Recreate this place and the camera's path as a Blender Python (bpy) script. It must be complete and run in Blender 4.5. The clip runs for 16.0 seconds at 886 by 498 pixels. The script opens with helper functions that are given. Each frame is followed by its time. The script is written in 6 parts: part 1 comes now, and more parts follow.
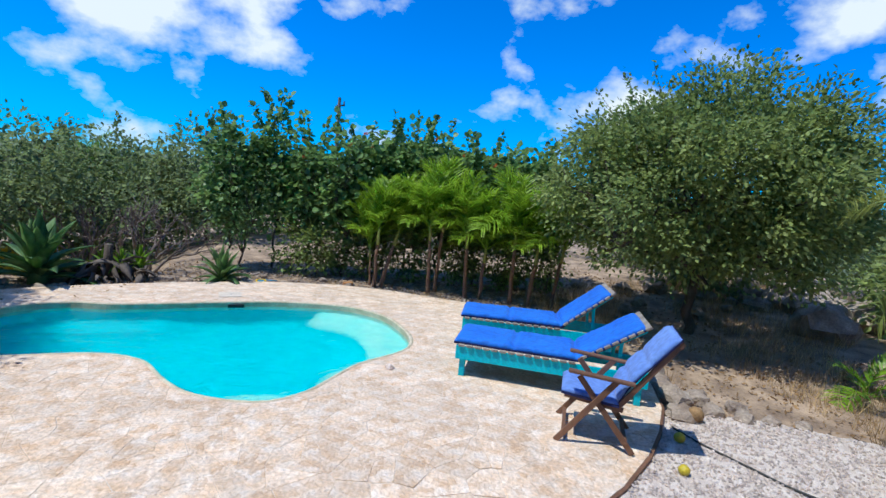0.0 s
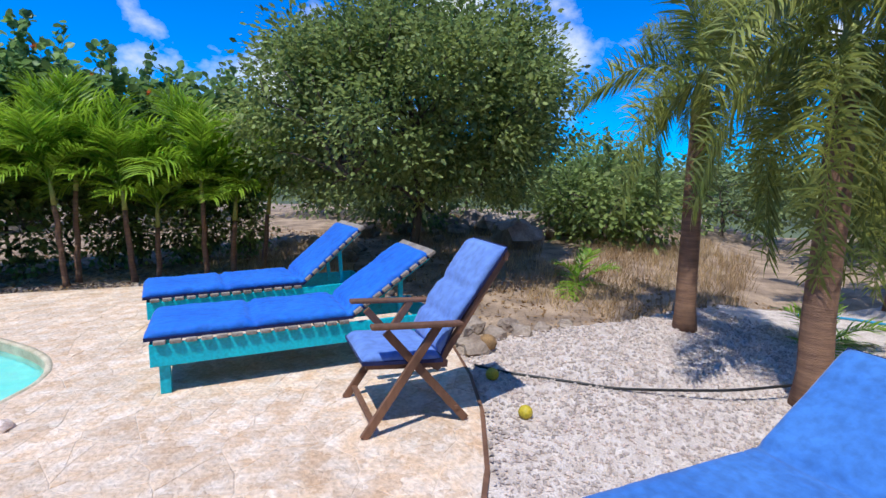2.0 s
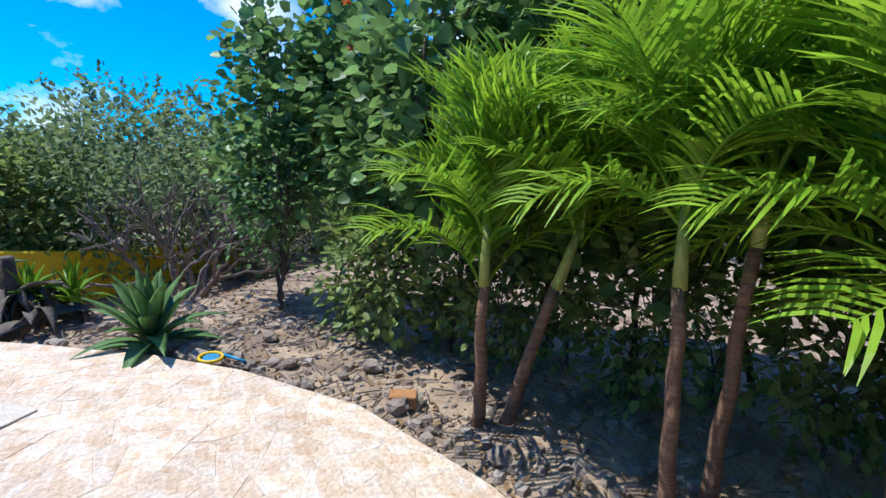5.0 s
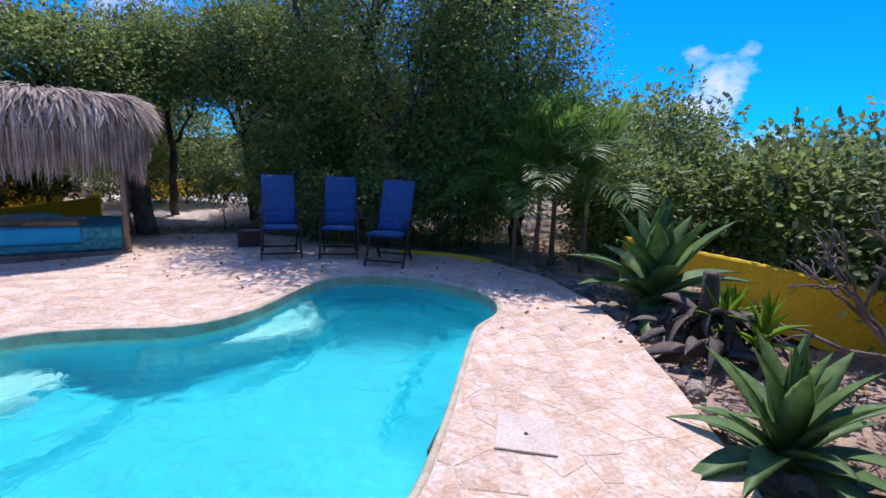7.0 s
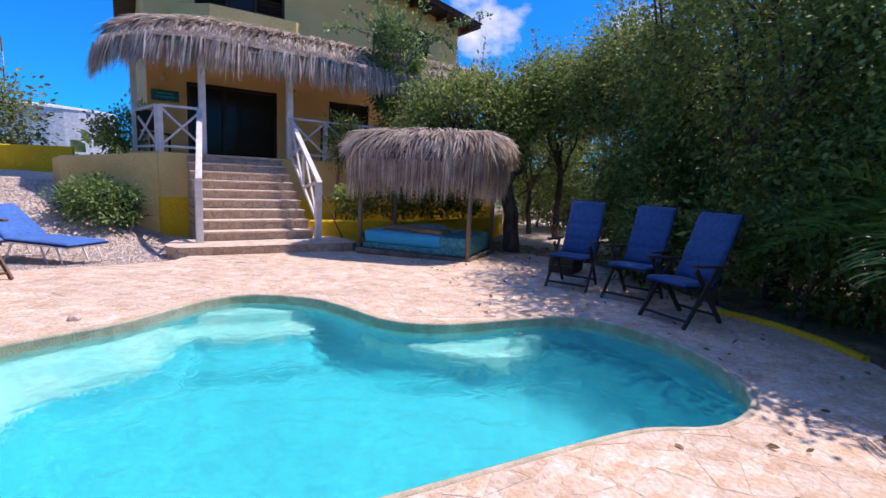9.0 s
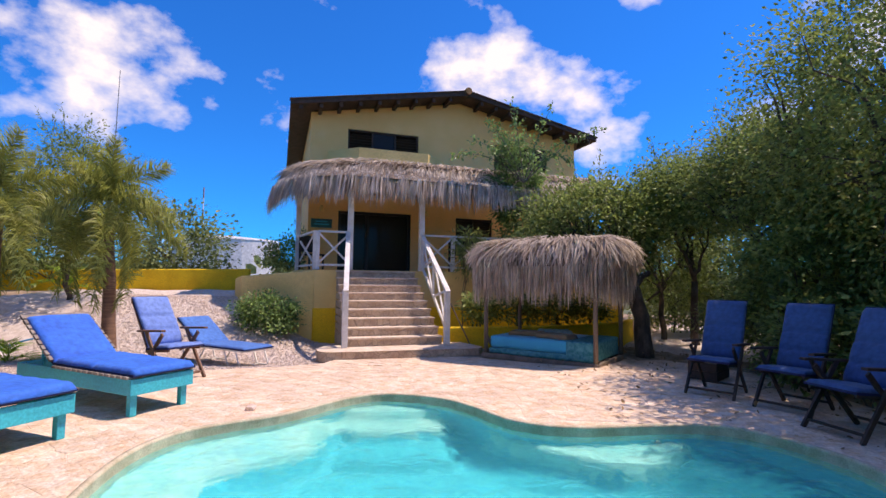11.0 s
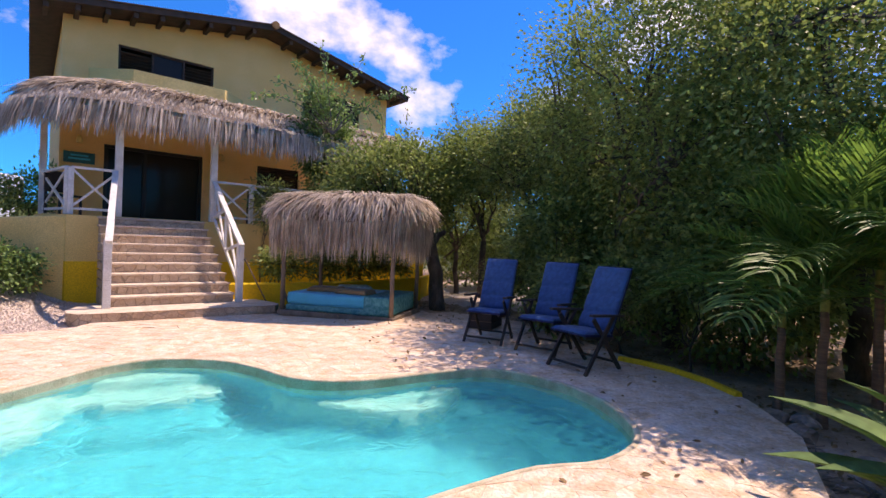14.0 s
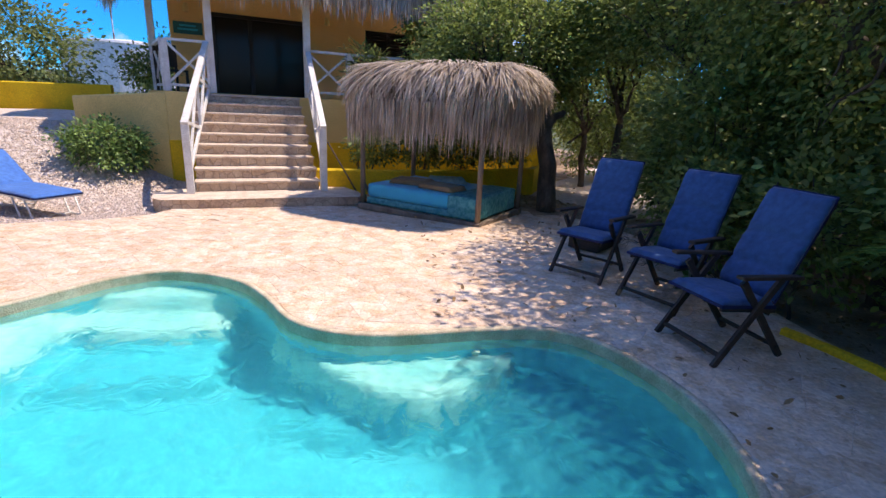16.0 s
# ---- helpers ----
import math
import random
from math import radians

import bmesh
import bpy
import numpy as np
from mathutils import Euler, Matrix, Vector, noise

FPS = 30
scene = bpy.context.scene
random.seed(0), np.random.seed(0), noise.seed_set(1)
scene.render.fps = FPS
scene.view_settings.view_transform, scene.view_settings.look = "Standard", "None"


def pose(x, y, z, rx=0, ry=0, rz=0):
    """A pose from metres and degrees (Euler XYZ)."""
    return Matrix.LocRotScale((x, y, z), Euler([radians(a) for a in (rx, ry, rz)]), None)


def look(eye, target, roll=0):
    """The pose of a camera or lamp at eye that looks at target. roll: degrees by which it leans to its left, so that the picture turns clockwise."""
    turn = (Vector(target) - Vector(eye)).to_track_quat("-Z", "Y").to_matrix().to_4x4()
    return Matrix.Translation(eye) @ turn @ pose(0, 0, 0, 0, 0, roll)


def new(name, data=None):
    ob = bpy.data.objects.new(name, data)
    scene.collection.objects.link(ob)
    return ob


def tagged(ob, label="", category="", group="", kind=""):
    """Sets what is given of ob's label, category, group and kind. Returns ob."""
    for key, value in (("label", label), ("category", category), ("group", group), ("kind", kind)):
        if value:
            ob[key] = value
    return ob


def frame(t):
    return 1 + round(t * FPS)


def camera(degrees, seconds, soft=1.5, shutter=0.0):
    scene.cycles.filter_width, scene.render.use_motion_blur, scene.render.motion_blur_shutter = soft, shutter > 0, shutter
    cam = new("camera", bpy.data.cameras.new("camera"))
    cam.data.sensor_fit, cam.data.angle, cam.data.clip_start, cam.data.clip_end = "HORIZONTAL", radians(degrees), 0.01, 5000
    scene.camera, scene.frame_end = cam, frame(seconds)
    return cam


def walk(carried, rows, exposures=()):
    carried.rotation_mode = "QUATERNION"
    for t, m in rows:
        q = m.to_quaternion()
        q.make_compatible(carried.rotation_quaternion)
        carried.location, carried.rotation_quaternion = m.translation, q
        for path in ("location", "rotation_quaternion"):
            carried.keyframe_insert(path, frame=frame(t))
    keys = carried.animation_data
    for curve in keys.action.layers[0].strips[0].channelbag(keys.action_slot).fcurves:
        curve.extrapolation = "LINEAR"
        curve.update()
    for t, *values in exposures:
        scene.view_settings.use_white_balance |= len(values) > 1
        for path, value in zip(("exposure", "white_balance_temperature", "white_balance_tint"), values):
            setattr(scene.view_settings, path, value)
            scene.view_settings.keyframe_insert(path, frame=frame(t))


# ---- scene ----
cam = camera(85.4, 16.0, soft=1.5, shutter=0.0)
PATH = [
    (0, (0.009, -1.510, 2.257), (1.564, 3.201, 1.630), 5.33),
    (0.5, (0.133, -1.107, 2.018), (2.803, 3.078, 1.418), 3.84),
    (1, (0.228, -0.719, 1.854), (3.868, 2.626, 1.108), 4.17),
    (1.5, (0.387, -0.306, 1.704), (4.449, 2.504, 0.927), 2.74),
    (2, (0.543, 0.289, 1.587), (4.626, 3.075, 0.841), 1.17),
    (2.5, (0.746, 0.954, 1.545), (4.785, 3.825, 0.878), 0.28),
    (3, (1.007, 1.603, 1.611), (4.692, 4.914, 0.935), -0.99),
    (3.2, (1.110, 1.869, 1.667), (4.623, 5.351, 0.937), -1.66),
    (3.7, (1.420, 2.900, 1.665), (4.254, 6.948, 0.900), -1.30),
    (4.2, (1.840, 4.200, 1.655), (3.283, 8.919, 0.847), -0.30),
    (4.7, (2.400, 5.480, 1.645), (1.885, 10.380, 0.794), 0.60),
    (5, (2.760, 6.100, 1.638), (0.995, 10.697, 0.770), 1.00),
    (5.3, (2.980, 6.530, 1.630), (0.115, 10.531, 0.745), 1.40),
    (5.5, (2.955, 6.749, 1.626), (-0.438, 10.315, 0.751), 1.61),
    (6, (2.707, 7.242, 1.634), (-1.801, 9.194, 0.707), 0.64),
    (6.5, (2.195, 7.626, 1.574), (-2.713, 7.877, 0.650), 1.60),
    (7, (1.675, 7.934, 1.546), (-3.012, 6.458, 0.625), 2.30),
    (7.5, (1.011, 8.222, 1.615), (-3.356, 5.982, 0.662), 1.61),
    (8, (0.362, 8.636, 1.635), (-3.566, 5.702, 0.656), 2.43),
    (8.5, (-0.170, 8.938, 1.579), (-3.231, 5.123, 0.541), 4.97),
    (9, (-0.458, 9.136, 1.465), (-2.093, 4.471, 0.713), 2.79),
    (9.5, (-0.478, 9.385, 1.390), (-1.443, 4.483, 1.188), 2.36),
    (10, (-0.407, 9.499, 1.394), (-0.993, 4.538, 1.604), 1.28),
    (10.2, (-0.391, 9.491, 1.392), (-0.790, 4.515, 1.669), 0.38),
    (12.3, (-0.367, 9.557, 1.454), (-0.743, 4.584, 1.817), 0.89),
    (12.5, (-0.387, 9.563, 1.437), (-1.034, 4.617, 1.781), 1.05),
    (13, (-0.477, 9.582, 1.450), (-1.943, 4.805, 1.637), 1.45),
    (13.5, (-0.625, 9.553, 1.461), (-2.746, 5.026, 1.498), 2.19),
    (14, (-0.634, 9.444, 1.421), (-2.851, 4.963, 1.353), 2.34),
    (14.5, (-0.778, 8.994, 1.420), (-3.048, 4.552, 1.080), 1.21),
    (15, (-0.987, 8.679, 1.659), (-3.077, 4.189, 0.966), -0.38),
    (15.5, (-1.428, 8.410, 1.714), (-2.995, 3.776, 0.682), 1.21),
    (16, (-2.024, 8.080, 1.670), (-2.834, 3.356, 0.244), 2.94),
]
LIGHTING = [(0, 0.05, 6000, 2), (2, 0.1, 6100, 8), (3.2, 0.3, 6000, 6), (5.5, 0.38, 5850, 4), (6.5, 0.26, 6050, 22), (7.5, 0.16, 6200, 24), (8.3, 0.2, 6300, 24), (9.2, 0.18, 6900, 26), (12.5, 0.3, 7800, 24), (13, 0.32, 7700, 22), (14.5, 0.44, 8400, 31), (16, 0.38, 7500, 20)]
walk(cam, [(t, look(e, a, r)) for t, e, a, r in PATH], LIGHTING)

# ---- sky and sun ----
SUN_DIR = Vector((-0.55, -0.08, 1.12)).normalized()     # towards the sun
world = bpy.data.worlds.new("sky")
scene.world = world
world.use_nodes = True
wn, wl = world.node_tree.nodes, world.node_tree.links
sky = wn.new("ShaderNodeTexSky")
sky.sky_type = "NISHITA"
sky.sun_disc = False
sky.sun_elevation = math.asin(SUN_DIR.z)
sky.sun_rotation = math.atan2(SUN_DIR.x, SUN_DIR.y)
sky.air_density, sky.dust_density, sky.ozone_density = 1.0, 0.3, 4.0
deep = wn.new("ShaderNodeHueSaturation")
deep.inputs["Saturation"].default_value = 1.5
haze = wn.new("ShaderNodeMix")
haze.data_type, haze.blend_type = "RGBA", "MULTIPLY"
haze.inputs[0].default_value = 1.0
haze.inputs[7].default_value = (0.55, 0.93, 1.55, 1)
wl.new(sky.outputs[0], haze.inputs[6])
wl.new(haze.outputs[2], deep.inputs["Color"])
# broken fair-weather clouds
tco, mapping = wn.new("ShaderNodeTexCoord"), wn.new("ShaderNodeMapping")
mapping.inputs["Scale"].default_value = (1.0, 1.0, 1.5)
mapping.inputs["Location"].default_value = (0.35, 0.1, 0.12)
wl.new(tco.outputs["Generated"], mapping.inputs[0])
puff = wn.new("ShaderNodeTexNoise")
puff.inputs["Scale"].default_value, puff.inputs["Detail"].default_value, puff.inputs["Roughness"].default_value = 4.3, 9.0, 0.55
wl.new(mapping.outputs[0], puff.inputs["Vector"])
cover = wn.new("ShaderNodeValToRGB")
cover.color_ramp.elements[0].position, cover.color_ramp.elements[1].position = 0.535, 0.66
wl.new(puff.outputs[0], cover.inputs[0])
cloud = wn.new("ShaderNodeMix")
cloud.data_type = "RGBA"
cloud.inputs[7].default_value = (7.0, 7.3, 7.8, 1)
wl.new(cover.outputs[0], cloud.inputs[0])
wl.new(deep.outputs[0], cloud.inputs[6])
wl.new(cloud.outputs[2], wn["Background"].inputs[0])
wn["Background"].inputs[1].default_value = 0.12
sun = new("sun", bpy.data.lights.new("sun", "SUN"))
sun.data.energy, sun.data.angle, sun.data.color = 4.2, radians(0.5), (1.0, 0.95, 0.87)
sun.matrix_world = look(SUN_DIR * 50, (0, 0, 0))

# ---- materials ----
def mat(name, base, rough=0.7, alt=None, scale=6.0, fine=60.0, amount=0.35, bump=0.2, metal=0.0, spec=0.4, leaf=0.0, piece=0.0, stretch=(1, 1, 1), sheen=0.0):
    """A painted or natural surface: base colour, a second colour in blotches, fine grain and relief."""
    m = bpy.data.materials.new(name)
    m.use_nodes = True
    n, l = m.node_tree.nodes, m.node_tree.links
    b = n["Principled BSDF"]
    b.inputs["Roughness"].default_value, b.inputs["Metallic"].default_value = rough, metal
    b.inputs["Specular IOR Level"].default_value = spec
    if sheen:
        b.inputs["Sheen Weight"].default_value = sheen
    tc = n.new("ShaderNodeTexCoord")
    mp = n.new("ShaderNodeMapping")
    mp.inputs["Scale"].default_value = stretch
    l.new(tc.outputs["Object"], mp.inputs[0])
    big, small = n.new("ShaderNodeTexNoise"), n.new("ShaderNodeTexNoise")
    for node, s, d in ((big, scale, 4), (small, fine, 3)):
        node.inputs["Scale"].default_value, node.inputs["Detail"].default_value = s, d
        l.new(mp.outputs[0], node.inputs["Vector"])
    ramp = n.new("ShaderNodeValToRGB")
    ramp.color_ramp.elements[0].position, ramp.color_ramp.elements[1].position = 0.36, 0.66
    l.new(big.outputs[0], ramp.inputs[0])
    alt = alt or tuple(c * (1 - amount) for c in base)
    ramp.color_ramp.elements[0].color, ramp.color_ramp.elements[1].color = (*alt, 1), (*base, 1)
    mix = n.new("ShaderNodeMix")
    mix.data_type, mix.blend_type = "RGBA", "MULTIPLY"
    mix.inputs[0].default_value = 0.55
    l.new(ramp.outputs[0], mix.inputs[6])
    r2 = n.new("ShaderNodeValToRGB")
    r2.color_ramp.elements[0].color, r2.color_ramp.elements[1].color = (0.6, 0.6, 0.6, 1), (1.25, 1.25, 1.25, 1)
    r2.color_ramp.elements[0].position, r2.color_ramp.elements[1].position = 0.3, 0.7
    l.new(small.outputs[0], r2.inputs[0])
    l.new(r2.outputs[0], mix.inputs[7])
    out = mix.outputs[2]
    if piece or leaf:
        hsv = n.new("ShaderNodeHueSaturation")
        rnd = n.new("ShaderNodeMapRange")
        src = n.new("ShaderNodeObjectInfo").outputs["Random"] if piece else n.new("ShaderNodeNewGeometry").outputs["Random Per Island"]
        l.new(src, rnd.inputs[0])
        k = piece or leaf
        rnd.inputs[3].default_value, rnd.inputs[4].default_value = 1 - k, 1 + k
        l.new(rnd.outputs[0], hsv.inputs["Value"])
        l.new(out, hsv.inputs["Color"])
        out = hsv.outputs[0]
    l.new(out, b.inputs["Base Color"])
    if bump:
        bp = n.new("ShaderNodeBump")
        bp.inputs["Strength"].default_value, bp.inputs["Distance"].default_value = bump, 0.02
        l.new(small.outputs[0], bp.inputs["Height"])
        l.new(bp.outputs[0], b.inputs["Normal"])
    if leaf:
        tr = n.new("ShaderNodeBsdfTranslucent")
        l.new(out, tr.inputs[0])
        ms = n.new("ShaderNodeMixShader")
        ms.inputs[0].default_value = 0.45
        l.new(b.outputs[0], ms.inputs[1])
        l.new(tr.outputs[0], ms.inputs[2])
        l.new(ms.outputs[0], n["Material Output"].inputs[0])
    return m


def flakes(m):
    """Small uneven flakes of coral stone set in mortar, each in its own tone."""
    n, l = m.node_tree.nodes, m.node_tree.links
    b = n["Principled BSDF"]
    geo, warp = n.new("ShaderNodeNewGeometry"), n.new("ShaderNodeTexNoise")
    warp.inputs["Scale"].default_value, warp.inputs["Detail"].default_value = 9.0, 5.0
    l.new(geo.outputs["Position"], warp.inputs["Vector"])
    push = n.new("ShaderNodeMix")
    push.data_type, push.blend_type = "RGBA", "ADD"
    push.inputs[0].default_value = 0.34
    l.new(geo.outputs["Position"], push.inputs[6])
    l.new(warp.outputs["Color"], push.inputs[7])
    tone, edge = n.new("ShaderNodeTexVoronoi"), n.new("ShaderNodeTexVoronoi")
    edge.feature = "DISTANCE_TO_EDGE"
    for v in (tone, edge):
        v.inputs["Scale"].default_value = 8.5
        l.new(push.outputs[2], v.inputs["Vector"])
    ramp = n.new("ShaderNodeValToRGB")
    ramp.color_ramp.elements[0].color, ramp.color_ramp.elements[1].color = (0.90, 0.83, 0.76, 1), (1.08, 1.08, 1.08, 1)
    ramp.color_ramp.elements[0].position, ramp.color_ramp.elements[1].position = 0.05, 0.6
    split = n.new("ShaderNodeSeparateColor")
    l.new(tone.outputs["Color"], split.inputs[0])
    l.new(split.outputs[0], ramp.inputs[0])
    mix = n.new("ShaderNodeMix")
    mix.data_type, mix.blend_type = "RGBA", "MULTIPLY"
    mix.inputs[0].default_value = 1.0
    old = b.inputs["Base Color"].links[0].from_socket
    l.new(old, mix.inputs[6])
    l.new(ramp.outputs[0], mix.inputs[7])
    l.new(mix.outputs[2], b.inputs["Base Color"])
    mr = n.new("ShaderNodeMapRange")
    mr.inputs[2].default_value = 0.12
    l.new(edge.outputs["Distance"], mr.inputs[0])
    bp = n.new("ShaderNodeBump")
    bp.inputs["Strength"].default_value, bp.inputs["Distance"].default_value = 0.35, 0.008
    l.new(mr.outputs[0], bp.inputs["Height"])
    l.new(b.inputs["Normal"].links[0].from_socket, bp.inputs["Normal"])
    l.new(bp.outputs[0], b.inputs["Normal"])


def stone_joints(m, scale, dark, width=0.06):
    """Irregular joints between small stones, sunk into the material m."""
    n, l = m.node_tree.nodes, m.node_tree.links
    b = n["Principled BSDF"]
    tc, v = n.new("ShaderNodeTexCoord"), n.new("ShaderNodeTexVoronoi")
    v.feature = "DISTANCE_TO_EDGE"
    v.inputs["Scale"].default_value = scale
    l.new(tc.outputs["Object"], v.inputs["Vector"])
    mr = n.new("ShaderNodeMapRange")
    mr.inputs[2].default_value = width
    l.new(v.outputs["Distance"], mr.inputs[0])
    mix = n.new("ShaderNodeMix")
    mix.data_type = "RGBA"
    old = b.inputs["Base Color"].links[0].from_socket
    l.new(mr.outputs[0], mix.inputs[0])
    mix.inputs[6].default_value = (*dark, 1)
    l.new(old, mix.inputs[7])
    l.new(mix.outputs[2], b.inputs["Base Color"])
    bp = n.new("ShaderNodeBump")
    bp.inputs["Strength"].default_value, bp.inputs["Distance"].default_value = 0.6, 0.02
    l.new(mr.outputs[0], bp.inputs["Height"])
    l.new(bp.outputs[0], b.inputs["Normal"])
    return m


M_STONE = mat("coral flagstone", (0.72, 0.60, 0.50), 0.85, (0.66, 0.47, 0.32), 6.5, 30, bump=0.7, piece=0.10)
flakes(M_STONE)
M_GROUT = mat("pale mortar", (0.68, 0.56, 0.45), 0.95, (0.62, 0.48, 0.36), 5, 60, bump=0.5)
M_COPING = mat("pool rim mortar", (0.66, 0.57, 0.42), 0.85, (0.48, 0.40, 0.27), 7, 80, bump=0.3)
M_STEP = stone_joints(mat("stair cladding stone", (0.64, 0.50, 0.36), 0.85, (0.50, 0.36, 0.25), 5, 60, bump=0.3), 7.5, (0.36, 0.27, 0.19))
M_TREAD = mat("worn stair tread", (0.74, 0.62, 0.50), 0.85, (0.58, 0.45, 0.34), 6, 60, bump=0.3)
# the water's depth tint is put into two plaster colours, deep and shallow
M_BASIN = mat("pool plaster with deep water tint", (0.005, 0.46, 0.54), 0.6, (0.004, 0.42, 0.51), 1.2, 12, bump=0.1)
M_SHELF = mat("pool plaster with shallow water tint", (0.48, 0.62, 0.54), 0.6, (0.29, 0.57, 0.53), 2.0, 14, bump=0.1)
M_GRAVEL = mat("pale coral gravel", (0.77, 0.67, 0.60), 0.95, (0.60, 0.49, 0.42), 9, 70, bump=1.0)
M_CHIP = mat("coral chips", (0.86, 0.77, 0.71), 0.9, (0.64, 0.53, 0.47), 20, 90, bump=0.3, leaf=0.22)
M_SOIL = mat("dry soil with litter", (0.48, 0.345, 0.235), 0.95, (0.23, 0.16, 0.11), 2.6, 34, bump=0.9)
M_WALL = mat("ochre wall plaster", (0.97, 0.61, 0.24), 0.85, (0.92, 0.56, 0.20), 1.5, 50, bump=0.15)
M_CREAM = mat("cream wall plaster", (0.84, 0.62, 0.24), 0.85, (0.76, 0.55, 0.20), 1.8, 50, bump=0.15)
M_YELLOW = mat("bright yellow wall paint", (0.90, 0.60, 0.02), 0.75, (0.80, 0.50, 0.015), 2.4, 40, bump=0.15)
M_WHITE = mat("white painted wood", (0.78, 0.77, 0.74), 0.55, (0.64, 0.62, 0.57), 5, 60, bump=0.1)
M_BROWN = mat("dark brown roof timber", (0.085, 0.05, 0.035), 0.75, (0.05, 0.03, 0.02), 5, 60, bump=0.3)
M_DARK = mat("dark door frame", (0.025, 0.02, 0.018), 0.5, None, 5, 60, bump=0.05)
# indoor dimness is put into this plaster's colour; the road wall shares it
M_ROOM = mat("plaster toned for indoor shade", (0.16, 0.12, 0.08), 0.9, None, 3, 40, bump=0.05)
M_THATCH = mat("dry palm thatch", (0.76, 0.67, 0.57), 0.9, (0.48, 0.39, 0.31), 3.0, 50, bump=0.3, leaf=0.38)
# sheet under the strips; the shade between them is put into its colour
M_THATCHB = mat("shade-dark inner thatch", (0.20, 0.15, 0.11), 0.95, (0.11, 0.08, 0.06), 6, 40, bump=0.8)
M_POLE = mat("weathered bed pole", (0.27, 0.21, 0.16), 0.85, (0.16, 0.12, 0.09), 4, 50, bump=0.4, stretch=(1, 1, 0.2))
M_TEAL = mat("turquoise painted wood", (0.012, 0.55, 0.68), 0.45, (0.01, 0.46, 0.60), 3, 40, bump=0.15)
M_SLAT = mat("grey weathered slat", (0.36, 0.31, 0.26), 0.85, (0.22, 0.18, 0.15), 6, 60, bump=0.4, piece=0.15)
M_BLUE = mat("faded blue cushion cloth", (0.006, 0.115, 0.57), 0.75, (0.012, 0.155, 0.64), 2.5, 17, bump=0.4, sheen=0.12)
M_BLUE2 = mat("pale blue cushion cloth", (0.15, 0.265, 0.60), 0.8, (0.115, 0.215, 0.55), 2.5, 19, bump=0.35, sheen=0.2)
# tree shade over these pads is partly put into the navy
M_BLUE3 = mat("navy cushion cloth toned for shade", (0.022, 0.10, 0.27), 0.8, (0.017, 0.08, 0.22), 2.5, 19, bump=0.35, sheen=0.2)
M_BLUE4 = mat("worn blue cushion cloth", (0.05, 0.185, 0.53), 0.8, (0.035, 0.15, 0.47), 2.5, 19, bump=0.35, sheen=0.2)
M_NAVY = mat("navy cushion edge", (0.012, 0.02, 0.10), 0.85, None, 6, 200, bump=0.1)
M_TEAK = mat("reddish teak", (0.21, 0.105, 0.062), 0.6, (0.14, 0.07, 0.042), 3, 40, bump=0.15, stretch=(1, 1, 0.25))
# darker copy of the teak, with shade put into the colour
M_TEAKD = mat("teak toned for shade", (0.07, 0.045, 0.035), 0.65, (0.045, 0.03, 0.024), 3, 40, bump=0.15)
M_STEEL = mat("white enamelled tube", (0.74, 0.73, 0.70), 0.35, None, 5, 60, amount=0.15, bump=0.03)
M_BEDC = mat("turquoise bed sheet", (0.015, 0.54, 0.78), 0.8, (0.012, 0.46, 0.70), 3, 180, bump=0.15, sheen=0.3)
M_BEDD = mat("teal patterned bed skirt", (0.01, 0.22, 0.25), 0.8, (0.10, 0.40, 0.42), 16, 180, bump=0.15)
M_PILLOW = mat("tan pillow cloth", (0.36, 0.24, 0.12), 0.85, (0.27, 0.17, 0.085), 5, 150, bump=0.2, sheen=0.2)
M_BARK = mat("grey brown bark", (0.16, 0.125, 0.095), 0.9, (0.07, 0.052, 0.04), 8, 50, bump=0.9, stretch=(1, 1, 0.35))
M_TWIG = mat("pale bare twig", (0.24, 0.19, 0.16), 0.9, (0.13, 0.10, 0.085), 8, 50, bump=0.4)
M_PTRUNK = mat("ringed palm trunk", (0.30, 0.17, 0.10), 0.8, (0.18, 0.10, 0.065), 4, 30, bump=0.5, stretch=(0.4, 0.4, 6))
M_SHAFT = mat("green palm crownshaft", (0.24, 0.30, 0.07), 0.5, (0.34, 0.33, 0.09), 4, 30, bump=0.15)
M_LEAF = mat("olive tree leaf", (0.32, 0.38, 0.115), 0.6, (0.19, 0.25, 0.07), 1.2, 9, bump=0.0, leaf=0.4)
M_LEAFD = mat("deep green tree leaf", (0.31, 0.38, 0.11), 0.55, (0.19, 0.26, 0.07), 0.8, 9, bump=0.0, leaf=0.45)
M_GRAPE = mat("round hedge leaf", (0.26, 0.38, 0.11), 0.42, (0.15, 0.26, 0.085), 1.0, 7, bump=0.0, leaf=0.42)
M_PALM = mat("young palm leaflet", (0.33, 0.49, 0.035), 0.38, (0.16, 0.31, 0.02), 1.2, 8, bump=0.0, leaf=0.35)
M_FOX = mat("foxtail palm leaflet", (0.40, 0.41, 0.08), 0.45, (0.21, 0.26, 0.07), 1.0, 8, bump=0.0, leaf=0.4)
# darker copy of the young palm leaflet; tree shade is in its green
M_PALMD = mat("palm leaflet toned for shade", (0.17, 0.31, 0.055), 0.45, (0.11, 0.21, 0.045), 1.0, 8, bump=0.0, leaf=0.4)
M_AGAVE = mat("agave leaf", (0.22, 0.36, 0.12), 0.5, (0.13, 0.25, 0.09), 2.5, 14, bump=0.1, leaf=0.2)
M_BUSH = mat("scrub leaf", (0.30, 0.36, 0.13), 0.6, (0.18, 0.235, 0.09), 0.5, 6, bump=0.0, leaf=0.4)
